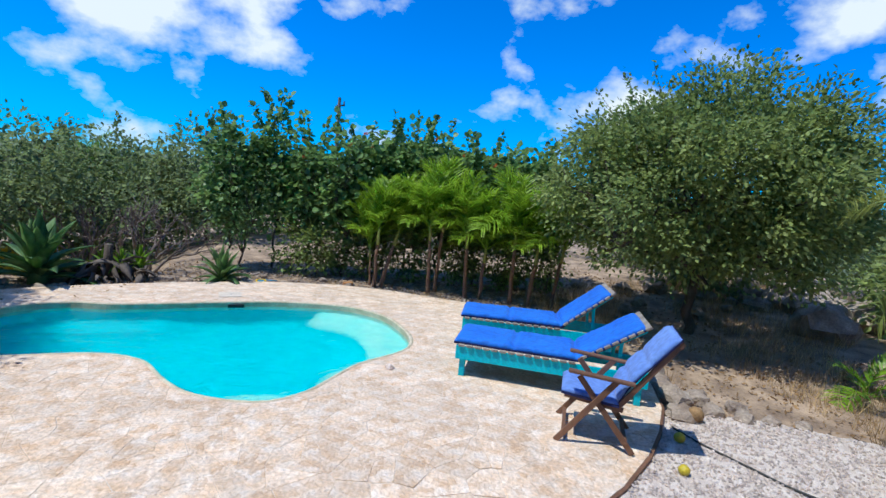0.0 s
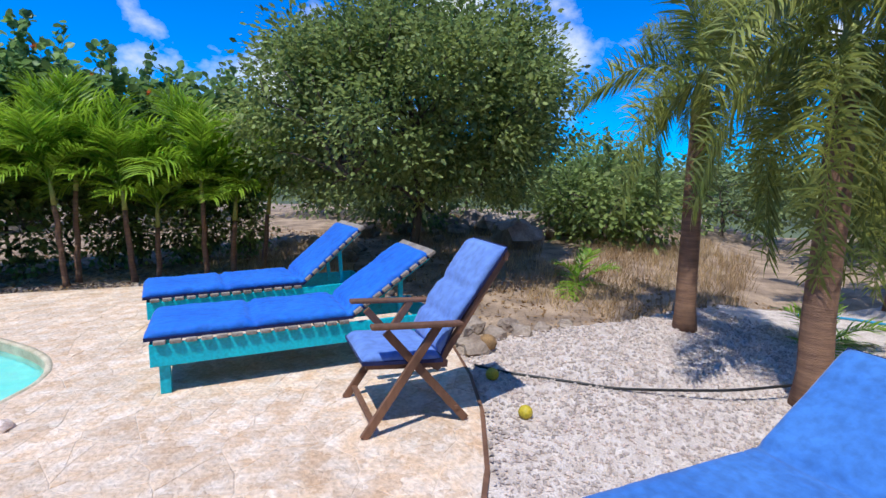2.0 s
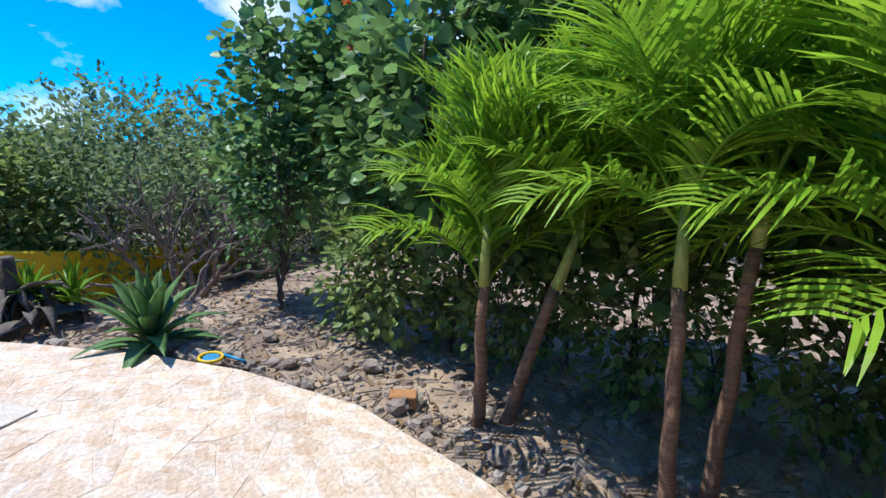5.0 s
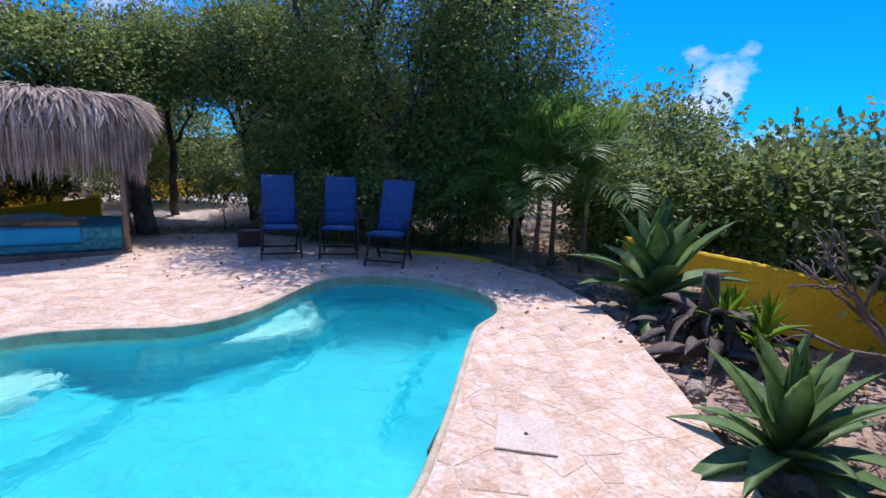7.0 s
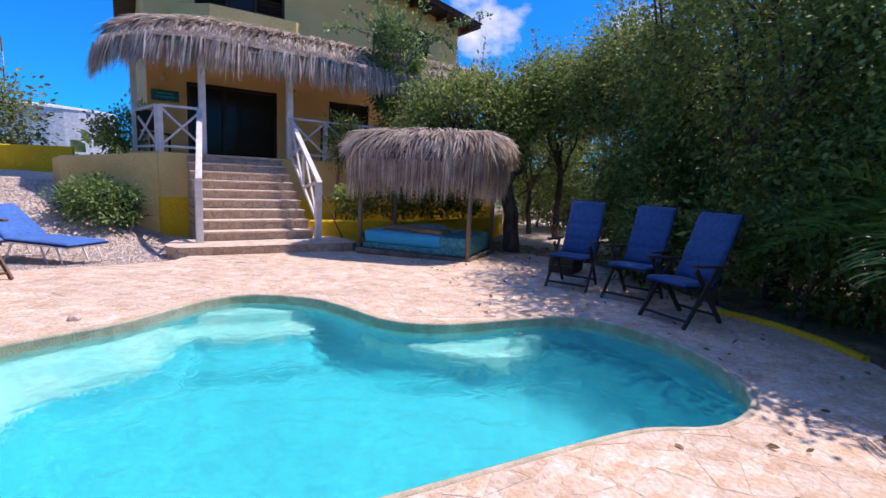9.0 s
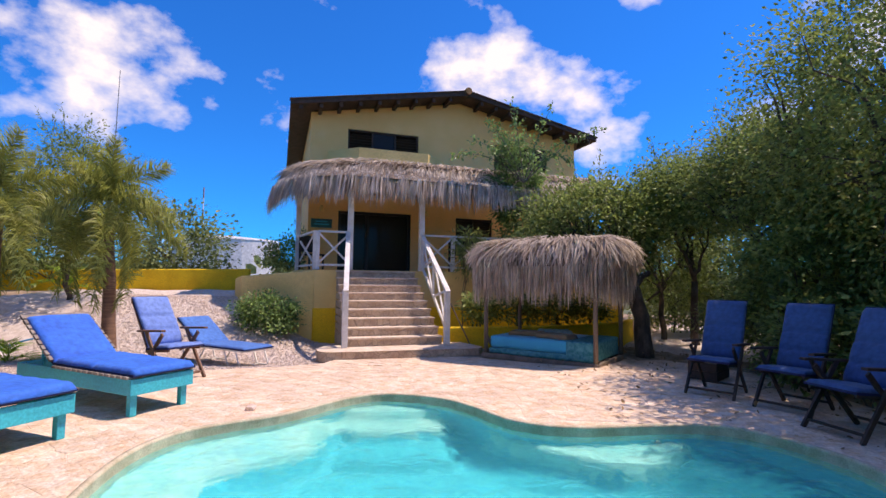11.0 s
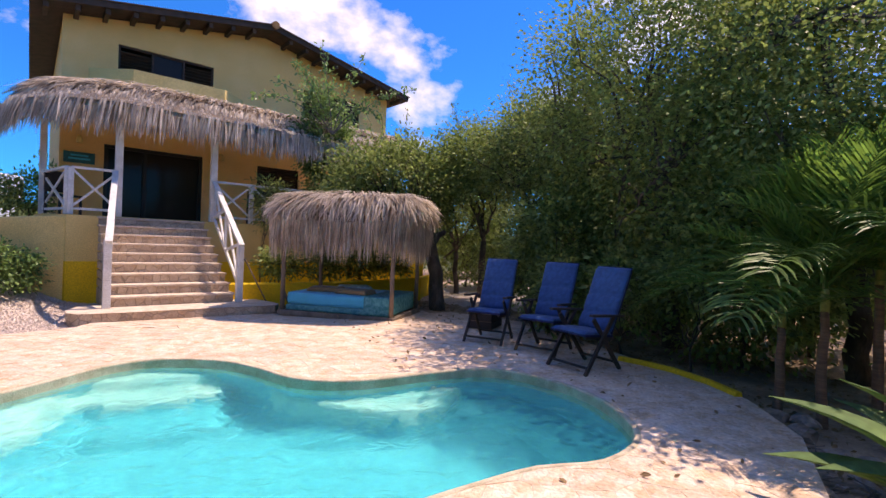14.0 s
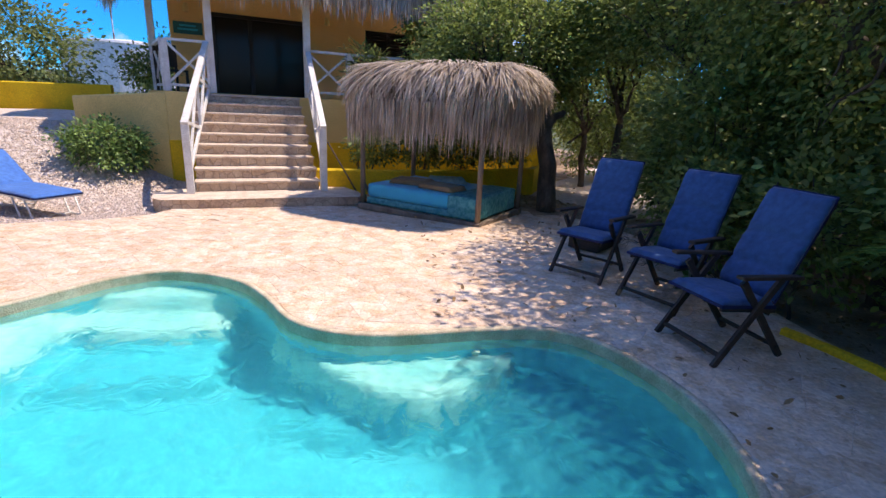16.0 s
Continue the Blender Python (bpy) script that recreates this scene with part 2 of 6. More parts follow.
M_DRY = mat("dry grass blade", (0.62, 0.45, 0.24), 0.9, (0.42, 0.28, 0.15), 1.0, 8, bump=0.0, leaf=0.35)
M_ROCK = mat("weathered coral rock", (0.44, 0.36, 0.29), 0.9, (0.23, 0.17, 0.13), 4, 30, bump=0.9)
M_RUBBER = mat("black garden hose", (0.025, 0.025, 0.025), 0.5, None, 8, 60, bump=0.0)
M_HOSEB = mat("blue garden hose", (0.03, 0.30, 0.55), 0.4, None, 8, 60, bump=0.0)
M_FRUIT = mat("yellow green fruit", (0.62, 0.45, 0.03), 0.5, (0.42, 0.36, 0.03), 12, 60, bump=0.2)
M_HUSK = mat("brown coconut husk", (0.36, 0.22, 0.10), 0.85, (0.22, 0.13, 0.06), 9, 60, bump=0.6)
M_SIGN = mat("teal sign board", (0.02, 0.17, 0.17), 0.5, None, 5, 60, bump=0.03)
M_METAL = mat("galvanised pole", (0.35, 0.35, 0.35), 0.5, None, 5, 60, metal=0.6, bump=0.05)
M_TANK = mat("white tank paint", (0.78, 0.79, 0.80), 0.6, (0.68, 0.70, 0.72), 0.3, 6, bump=0.03)
M_FLOWER = mat("orange flower", (0.70, 0.16, 0.03), 0.6, None, 6, 40, bump=0.0, leaf=0.3)
M_WITHER = mat("withered agave leaf", (0.17, 0.135, 0.11), 0.9, (0.07, 0.055, 0.045), 5, 30, bump=0.5)
M_LID = mat("pale skimmer lid", (0.70, 0.60, 0.50), 0.75, (0.60, 0.50, 0.40), 5, 70, bump=0.2)
M_CLAY = mat("orange clay block", (0.50, 0.24, 0.09), 0.85, (0.36, 0.16, 0.06), 8, 60, bump=0.3)
M_HILL = mat("far scrub hillside", (0.13, 0.155, 0.075), 0.95, (0.085, 0.105, 0.055), 0.08, 1.5, bump=0.4)


def glass(name, tint, rough=0.02, ior=1.33, wave=0.0):
    m = bpy.data.materials.new(name)
    m.use_nodes = True
    n, l = m.node_tree.nodes, m.node_tree.links
    b = n["Principled BSDF"]
    b.inputs["Base Color"].default_value = (*tint, 1)
    b.inputs["Roughness"].default_value, b.inputs["IOR"].default_value = rough, ior
    b.inputs["Transmission Weight"].default_value = 1.0
    b.inputs["Specular IOR Level"].default_value = 0.28
    if wave:
        tc, a = n.new("ShaderNodeTexCoord"), n.new("ShaderNodeTexNoise")
        a.inputs["Scale"].default_value, a.inputs["Detail"].default_value = 5.5, 4.0
        a.inputs["Distortion"].default_value = 0.6
        l.new(tc.outputs["Object"], a.inputs["Vector"])
        bp = n.new("ShaderNodeBump")
        bp.inputs["Strength"].default_value, bp.inputs["Distance"].default_value = wave, 0.05
        l.new(a.outputs[0], bp.inputs["Height"])
        l.new(bp.outputs[0], b.inputs["Normal"])
    return m


M_WATER = glass("pool water", (0.40, 0.98, 1.0), 0.0, 1.33, 0.7)
# a diffuse turquoise share lifts shaded water, standing in for light scattered inside
wt = M_WATER.node_tree
shade_fill, blend = wt.nodes.new("ShaderNodeBsdfDiffuse"), wt.nodes.new("ShaderNodeMixShader")
shade_fill.inputs[0].default_value = (0.001, 0.36, 0.43, 1)
blend.inputs[0].default_value = 0.26
wt.links.new(wt.nodes["Principled BSDF"].outputs[0], blend.inputs[1])
wt.links.new(shade_fill.outputs[0], blend.inputs[2])
wt.links.new(blend.outputs[0], wt.nodes["Material Output"].inputs[0])
M_PANE = bpy.data.materials.new("dark window glass")
M_PANE.use_nodes = True
M_PANE.node_tree.nodes["Principled BSDF"].inputs["Base Color"].default_value = (0.03, 0.025, 0.02, 1)
M_PANE.node_tree.nodes["Principled BSDF"].inputs["Roughness"].default_value = 0.12
M_PANE.node_tree.nodes["Principled BSDF"].inputs["Specular IOR Level"].default_value = 0.16


# ---- mesh helpers ----
def mesh_of(name, bm, material, smooth=False):
    me = bpy.data.meshes.new(name)
    bm.normal_update()
    bm.to_mesh(me)
    bm.free()
    me.materials.append(material)
    if smooth:
        me.polygons.foreach_set("use_smooth", [True] * len(me.polygons))
    return me


def part(name, bm, material, parent=None, label="", smooth=False, m=None):
    """One mesh object out of a bmesh or a finished mesh, under its parent."""
    me = bm if isinstance(bm, bpy.types.Mesh) else mesh_of(name, bm, material, smooth)
    ob = new(name, me)
    if parent is not None:
        ob.parent = parent
    if m is not None:
        ob.matrix_basis = m
    return tagged(ob, label)


def thing(name, label, category, m=None, group="", kind=""):
    e = new(name)
    if m is not None:
        e.matrix_basis = m
    return tagged(e, label, category, group, kind)


def add_box(bm, x0, x1, y0, y1, z0, z1, m=None, bevel=0.0):
    r = bmesh.ops.create_cube(bm, size=1)
    vs = r["verts"]
    for v in vs:
        v.co = Vector((x0 + (v.co.x + 0.5) * (x1 - x0), y0 + (v.co.y + 0.5) * (y1 - y0), z0 + (v.co.z + 0.5) * (z1 - z0)))
    if bevel:
        es = list({e for v in vs for e in v.link_edges})
        r = bmesh.ops.bevel(bm, geom=es, offset=bevel, segments=2, affect="EDGES", profile=0.6)
        vs = list({v for f in r["faces"] for v in f.verts} | {v for v in vs if v.is_valid})
    if m is not None:
        bmesh.ops.transform(bm, matrix=m, verts=vs)
    return vs


def box(x0, x1, y0, y1, z0, z1, bevel=0.0, m=None):
    bm = bmesh.new()
    add_box(bm, x0, x1, y0, y1, z0, z1, m, bevel)
    return bm


def beam(a, b, w, h, bevel=0.004):
    """A bar of section w by h from a to b, kept upright."""
    a, b = Vector(a), Vector(b)
    d = b - a
    q = d.to_track_quat("Y", "Z").to_matrix().to_4x4()
    return box(-w / 2, w / 2, 0, d.length, -h / 2, h / 2, bevel, Matrix.Translation(a) @ q)


def tube(points, radii, sides=8, bm=None, jitter=0.0, rnd=None):
    """A tapered tube along points."""
    bm = bm or bmesh.new()
    pts = [Vector(p) for p in points]
    rings = []
    side = Vector((1, 0, 0))
    for i, p in enumerate(pts):
        d = (pts[min(i + 1, len(pts) - 1)] - pts[max(i - 1, 0)]).normalized()
        side = (side - d * side.dot(d))
        side = side.normalized() if side.length > 1e-3 else d.orthogonal().normalized()
        up = d.cross(side)
        r = radii[i] if hasattr(radii, "__len__") else radii
        ring = []
        for k in range(sides):
            a = 2 * math.pi * k / sides
            rr = r * (1 + (rnd.uniform(-jitter, jitter) if jitter else 0))
            ring.append(bm.verts.new(p + side * math.cos(a) * rr + up * math.sin(a) * rr))
        rings.append(ring)
    for a, b in zip(rings, rings[1:]):
        for k in range(sides):
            bm.faces.new((a[k], a[(k + 1) % sides], b[(k + 1) % sides], b[k]))
    bm.faces.new(list(reversed(rings[0])))
    bm.faces.new(rings[-1])
    return bm


def raw_mesh(name, verts, faces, material, smooth=False):
    me = bpy.data.meshes.new(name)
    me.from_pydata([tuple(v) for v in verts], [], [tuple(f) for f in faces])
    me.materials.append(material)
    if smooth:
        me.polygons.foreach_set("use_smooth", [True] * len(me.polygons))
    return me


def grid_mesh(name, nx, ny, fn, material, smooth=True):
    """A sheet of nx by ny cells; fn(u, v) gives the place of each corner."""
    verts = [fn(i / nx, j / ny) for j in range(ny + 1) for i in range(nx + 1)]
    faces = [(j * (nx + 1) + i, j * (nx + 1) + i + 1, (j + 1) * (nx + 1) + i + 1, (j + 1) * (nx + 1) + i) for j in range(ny) for i in range(nx)]
    return raw_mesh(name, verts, faces, material, smooth)


def smooth01(x):
    x = min(1.0, max(0.0, x))
    return x * x * (3 - 2 * x)


def inside(p, poly):
    x, y, c = p[0], p[1], False
    j = len(poly) - 1
    for i in range(len(poly)):
        xi, yi, xj, yj = *poly[i], *poly[j]
        if (yi > y) != (yj > y) and x < (xj - xi) * (y - yi) / (yj - yi) + xi:
            c = not c
        j = i
    return c


def nearest(p, poly):
    """The nearest place on the outline of poly, and its distance."""
    best = (1e9, None)
    for (ax, ay), (bx, by) in zip(poly, poly[1:] + poly[:1]):
        dx, dy = bx - ax, by - ay
        s = max(0.0, min(1.0, ((p[0] - ax) * dx + (p[1] - ay) * dy) / (dx * dx + dy * dy)))
        q = (ax + s * dx, ay + s * dy)
        d = math.hypot(p[0] - q[0], p[1] - q[1])
        if d < best[0]:
            best = (d, q)
    return best


def rounded(ctrl, n=5):
    """A closed smooth line through control points (Catmull-Rom)."""
    out, k = [], len(ctrl)
    for i in range(k):
        p0, p1, p2, p3 = (Vector(ctrl[(i + j) % k]) for j in (-1, 0, 1, 2))
        for s in range(n):
            t = s / n
            q = 0.5 * ((2 * p1) + (p2 - p0) * t + (2 * p0 - 5 * p1 + 4 * p2 - p3) * t * t + (3 * p1 - p0 - 3 * p2 + p3) * t ** 3)
            out.append((q.x, q.y))
    return out


def offset_line(line, d):
    """The closed line moved inwards (d > 0) for a counter-clockwise line."""
    out, k = [], len(line)
    for i in range(k):
        a, b = Vector(line[i - 1]), Vector(line[(i + 1) % k])
        t = (b - a).normalized()
        out.append((line[i][0] - t.y * d, line[i][1] + t.x * d))
    return out


def filled(loops, z):
    """A flat sheet bounded by the first loop, with the others as holes."""
    bm = bmesh.new()
    es = []
    for lp in loops:
        vs = [bm.verts.new((x, y, z)) for x, y in lp]
        es += [bm.edges.new((vs[i], vs[(i + 1) % len(vs)])) for i in range(len(vs))]
    bmesh.ops.triangle_fill(bm, use_beauty=True, use_dissolve=False, edges=es, normal=(0, 0, 1))
    for f in bm.faces:
        if f.normal.z < 0:
            f.normal_flip()
    return bm


def wall_strip(bm, line, z0, z1, closed=True, flip=False):
    a = [bm.verts.new((x, y, z0)) for x, y in line]
    b = [bm.verts.new((x, y, z1)) for x, y in line]
    for i in range(len(line) - (0 if closed else 1)):
        j = (i + 1) % len(line)
        f = (a[i], a[j], b[j], b[i])
        bm.faces.new(f[::-1] if flip else f)


# ---- ground ----
DECK = [(1.1, 0.55), (1.6, 1.0), (2.2, 1.22), (2.75, 1.48), (3.3, 1.83), (3.75, 2.2), (4.2, 2.66), (4.66, 3.4), (4.85, 4.4), (4.9, 5.4), (4.75, 6.3), (4.2, 6.95),
        (3.3, 7.55), (2.2, 8.3), (1.15, 8.75), (0.0, 8.88), (-0.9, 8.82), (-2.0, 8.6), (-3.0, 8.35), (-4.0, 7.95), (-4.9, 7.35), (-5.45, 6.6), (-5.72, 5.9),
        (-5.7, 5.3), (-5.75, 4.6), (-5.9, 3.6), (-6.0, 2.4), (-5.9, 1.2), (-5.6, 0.2), (-4.9, -0.6), (-3.6, -0.9), (-2.0, -0.9), (-1.2, -0.9), (0.2, -0.8), (0.9, -0.3)]
POOL = rounded([(1.85, 5.2), (1.83, 5.75), (1.66, 6.4), (1.2, 6.92), (0.6, 7.14), (-0.1, 7.25), (-0.8, 7.2), (-1.4, 7.12), (-2.1, 7.02), (-2.6, 6.98), (-3.1, 7.07),
                (-3.65, 6.85), (-3.97, 6.3), (-4.05, 5.7), (-3.85, 5.08), (-3.5, 4.76), (-2.9, 4.72), (-2.25, 4.77), (-1.8, 4.7), (-1.45, 4.46), (-1.2, 4.02), (-0.9, 3.62),
                (-0.5, 3.38), (-0.08, 3.3), (0.3, 3.5), (0.6, 3.85), (0.95, 4.24), (1.4, 4.52), (1.7, 4.78)], 3)


def land(x, y):
    """The height of the ground beyond the deck."""
    z = -0.1
    z -= 0.92 * smooth01((y - 9.3) / 1.8) * smooth01((-x - 1.8) / 3.0)
    z += 1.1 * smooth01((-0.5 - y) / 3.4) * smooth01((x - 1.5) / 2.6)
    z += 0.25 * smooth01((x - 6.2) / 4.0) * smooth01((y - 0.5) / 3.0)
    z -= 0.13 * smooth01((1.5 - y) / 1.5) * smooth01((x - 0.4) / 0.6) * smooth01((y + 5.5) / 2)
    d = math.hypot(x, y - 4)
    z += 0.05 * noise.noise((x * 0.8, y * 0.8, 0)) * smooth01((d - 5) / 4)
    z += 0.5 * noise.noise((x * 0.05, y * 0.05, 3)) * smooth01((d - 18) / 15)
    z += 3.0 * smooth01((d - 60) / 120)
    return z


def deck_z(x, y):
    """The deck falls gently towards the stairs."""
    return -0.12 * smooth01((2.6 - y) / 3.2)


def ground_line(n, near, far):
    """Coordinates that are dense near the middle and reach the horizon."""
    s = np.linspace(-1, 1, n)
    return s * near + np.sign(s) * np.abs(s) ** 9 * far


gx, gy = ground_line(121, 14, 900), ground_line(121, 14, 900) + 4
gverts = [(x, y, land(x, y)) for y in gy for x in gx]
gfaces = []
for j in range(120):
    for i in range(120):
        c = (0.5 * (gx[i] + gx[i + 1]), 0.5 * (gy[j] + gy[j + 1]))
        if inside(c, DECK) and nearest(c, DECK)[0] > 0.35:
            continue
        gfaces.append((j * 121 + i, j * 121 + i + 1, (j + 1) * 121 + i + 1, (j + 1) * 121 + i))
ground_mesh = raw_mesh("ground", gverts, gfaces, M_SOIL, True)
ground_mesh.materials.append(M_HILL)
for f in ground_mesh.polygons:
    f.material_index = 1 if math.hypot(f.center[0], f.center[1] - 4) > 22 else 0
ground = tagged(new("ground", ground_mesh), "dry brown soil with leaf litter around the deck", "ground", kind="structure")

# gravel bed beside the deck and the stairs, on top of the soil
GRAVEL = [(0.9, -0.5), (1.15, 0.5), (1.6, 0.95), (2.2, 1.17), (2.75, 1.43), (3.3, 1.78), (3.75, 2.15), (4.25, 2.66), (5.2, 2.3), (6.4, 1.5), (8.2, 0.6), (10.5, -2.5), (9.5, -7.0), (5.5, -7.0), (3.6, -5.4), (2.2, -4.0), (1.3, -2.8)]


def draped(poly, step, lift, material, name):
    xs = np.arange(min(p[0] for p in poly), max(p[0] for p in poly) + step, step)
    ys = np.arange(min(p[1] for p in poly), max(p[1] for p in poly) + step, step)
    idx, verts, faces = {}, [], []
    for i in range(len(xs)):
        for j in range(len(ys)):
            idx[i, j] = len(verts)
            d, q = nearest((xs[i], ys[j]), poly)
            k = 1 if inside((xs[i], ys[j]), poly) else -1
            verts.append((xs[i], ys[j], land(xs[i], ys[j]) + lift + 0.03 * max(-1.5, min(0.0, k * d / 0.2 - 0.5)) + 0.006 * noise.noise((xs[i] * 5, ys[j] * 5, 1))))
    for i in range(len(xs) - 1):
        for j in range(len(ys) - 1):
            c = (xs[i] + step / 2, ys[j] + step / 2)
            if inside(c, poly) or nearest(c, poly)[0] < step:
                faces.append((idx[i, j], idx[i + 1, j], idx[i + 1, j + 1], idx[i, j + 1]))
    return raw_mesh(name, verts, faces, material, True)


tagged(new("gravel_bed", draped(GRAVEL, 0.12, 0.05, M_GRAVEL, "gravel_bed")), "pale coral gravel bed beside the pool deck", "gravel", kind="structure")
GPATH = [(-6.3, -0.9), (-5.6, -2.3), (-7.5, -4.2), (-10.5, -8.0), (-14.0, -9.5), (-13.5, -5.0), (-9.5, -1.2), (-7.2, 0.4)]
tagged(new("gravel_path", draped(GPATH, 0.2, 0.05, M_GRAVEL, "gravel_path")), "pale gravel path behind the trees", "path", kind="structure")

# far hills that close the horizon
hv, hf = [], []
for k in range(97):
    a = 2 * math.pi * k / 96
    r = 420
    hgt = 6 + 9 * (0.5 + 0.5 * noise.noise((math.cos(a) * 2, math.sin(a) * 2, 7)))
    if math.cos(a) > 0.3:
        hgt += 7 * noise.noise((a * 3, 2, 1))
    hv += [(r * math.cos(a), r * math.sin(a), -2), ((r + 60) * math.cos(a), (r + 60) * math.sin(a), max(5, hgt)), ((r + 160) * math.cos(a), (r + 160) * math.sin(a), -2)]
for k in range(96):
    for j in range(2):
        b = 3 * k + j
        hf.append((b, b + 3, b + 4, b + 1))
tagged(new("backdrop", raw_mesh("backdrop", hv, hf, M_HILL, True)), "low green scrub hills on the horizon", "hills", kind="structure")

# ---- pool ----
pool = thing("pool", "kidney-shaped pool with water-tinted plaster and clear water", "pool", kind="structure")
bm = bmesh.new()
wall_strip(bm, offset_line(POOL, 0.02), -0.26, -0.012)
part("waterline_band", bm, M_COPING, pool, "sandy band above the waterline")
RIM = offset_line(POOL, 0.018)


def ease(x, at, width):
    return smooth01((x - at) / width + 0.5)


def pool_floor(x, y):
    """The height of the pool's plaster: steps in the south lobe, a sloping bench along the east end, a low bench round the west end."""
    d, q = nearest((x, y), RIM)
    if not inside((x, y), RIM):
        d = 0.0
    z = -0.98 + 0.06 * smooth01((x + 1.0) / 2.5)
    low = -0.72 - 0.1 * min(1.0, d / 0.5)
    z += (low - z) * (1 - ease(d, 0.52, 0.12)) * ease(-x, 1.5, 0.8)
    bench = -0.27 - 0.33 * min(1.0, d / 0.62)
    z += (bench - z) * (1 - ease(d, 0.66, 0.40)) * ease(x, 0.42, 0.5) * (1 - ease(-x + 0.8 * (y - 6.4), 0.1, 0.5))
    bow = y + 0.16 * (x + 0.15) ** 2
    for edge, top in ((4.72, -0.78), (4.1, -0.53), (3.64, -0.27)):
        k = (1 - ease(bow, edge, 0.07)) * ease(x, -0.88, 0.16) * (1 - ease(x, 0.6 - 0.3 * (edge > 4.5), 0.5))
        z += (max(top, z) - z) * k
    cove = y - 5.30 + 0.75 * abs(x + 2.42) ** 1.6
    z += (-0.36 - z) * (1 - ease(cove, 0.0, 0.10)) * (x < -1.3)
    return z + 0.004 * noise.noise((x * 3, y * 3, 2))


cell = 0.05
px, py = np.arange(-4.2, 2.05, cell), np.arange(3.15, 7.45, cell)
pv, pidx, deep_f, pale_f = [], {}, [], []


def pool_vertex(i, j):
    if (i, j) not in pidx:
        x, y = px[i], py[j]
        if not inside((x, y), RIM):
            x, y = nearest((x, y), RIM)[1]
        pidx[i, j] = len(pv)
        pv.append((x, y, pool_floor(x, y)))
    return pidx[i, j]


for i in range(len(px) - 1):
    for j in range(len(py) - 1):
        if any(inside((px[i + a], py[j + b]), RIM) for a in (0, 1) for b in (0, 1)):
            f = [pool_vertex(i, j), pool_vertex(i + 1, j), pool_vertex(i + 1, j + 1), pool_vertex(i, j + 1)]
            # floor height alone picks the deep or the shallow water tint
            (pale_f if sum(pv[k][2] for k in f) / 4 > -0.66 else deep_f).append(f)
part("basin", raw_mesh("basin", pv, deep_f, M_BASIN, True), None, pool, "plaster floor with deep water tint in its colour")
part("pool_steps", raw_mesh("pool_steps", pv, pale_f, M_SHELF, True), None, pool, "plaster steps and bench coloured pale for shallow water")
bm = bmesh.new()
wall_strip(bm, offset_line(POOL, 0.022), -1.05, -0.255)
part("basin_wall", bm, M_BASIN, pool, "plaster wall with deep water tint in its colour")
water = part("water", filled([offset_line(POOL, 0.021)], -0.095), M_WATER, pool, "clear rippled turquoise water")
water.visible_shadow = False
rim_bm = bmesh.new()
rings = [[rim_bm.verts.new((x, y, z)) for x, y in offset_line(POOL, off)] for off, z in ((-0.03, -0.006), (-0.028, 0.004), (0.005, 0.006), (0.021, -0.003), (0.021, -0.02))]
for ra, rb in zip(rings, rings[1:]):
    for i in range(len(POOL)):
        j = (i + 1) % len(POOL)
        rim_bm.faces.new((ra[i], ra[j], rb[j], rb[i]))
part("rim", rim_bm, M_COPING, pool, "rounded mortar pool rim", True)
# no slot is cut: a dark bar draws the shade inside it
sk = part("skimmer_slot_shade", box(-0.13, 0.13, -0.012, 0.006, -0.11, -0.045, 0.004), M_DARK, pool, "dark strip drawn for the shade in the skimmer slot", m=pose(-0.75, 7.172, 0, 0, 0, 3))
for x, y, a in ((-2.9, 4.75, 0), (-0.65, 3.5, 40)):
    part("inlet", tube([(0, -0.01, 0), (0, 0.03, 0)], 0.035, 12), M_LID, pool, "white round water inlet", m=pose(x, y, -0.3, 0, 0, a))

# deck slab under the flagstones
deck = thing("pavement", "sunlit deck of irregular pale coral flagstones around the pool", "deck", kind="structure")
bm = filled([DECK, offset_line(POOL, -0.02)], -0.001)
for y in np.arange(-0.8, 2.7, 0.15):
    bmesh.ops.bisect_plane(bm, geom=bm.verts[:] + bm.edges[:] + bm.faces[:], plane_co=(0, y, 0), plane_no=(0, 1, 0))
wall_strip(bm, DECK, -0.2, -0.003)
for v in bm.verts:
    v.co.z += deck_z(v.co.x, v.co.y)
part("slab", bm, M_GROUT, deck, "pale mortar between the stones")
bm = bmesh.new()
wall_strip(bm, offset_line(DECK, -0.03)[0:9], -0.2, -0.004, False)
a = offset_line(DECK, -0.03)[0:9]
for i in range(8):
    bm.faces.new([bm.verts.new((*p, -0.004)) for p in (a[i], a[i + 1], DECK[i + 1], DECK[i])])
for v in bm.verts:
    v.co.z += deck_z(v.co.x, v.co.y)
part("edge_course", bm, M_TEAK, deck, "reddish brown edge of the deck")

# ---- house ----
HM = pose(-0.159, -0.829, -0.147, 0, 0, 14.5) @ Matrix.Scale(1.08, 4)


house = thing("house", "two-storey ochre house with brown gable roof behind a thatched porch", "house", HM)


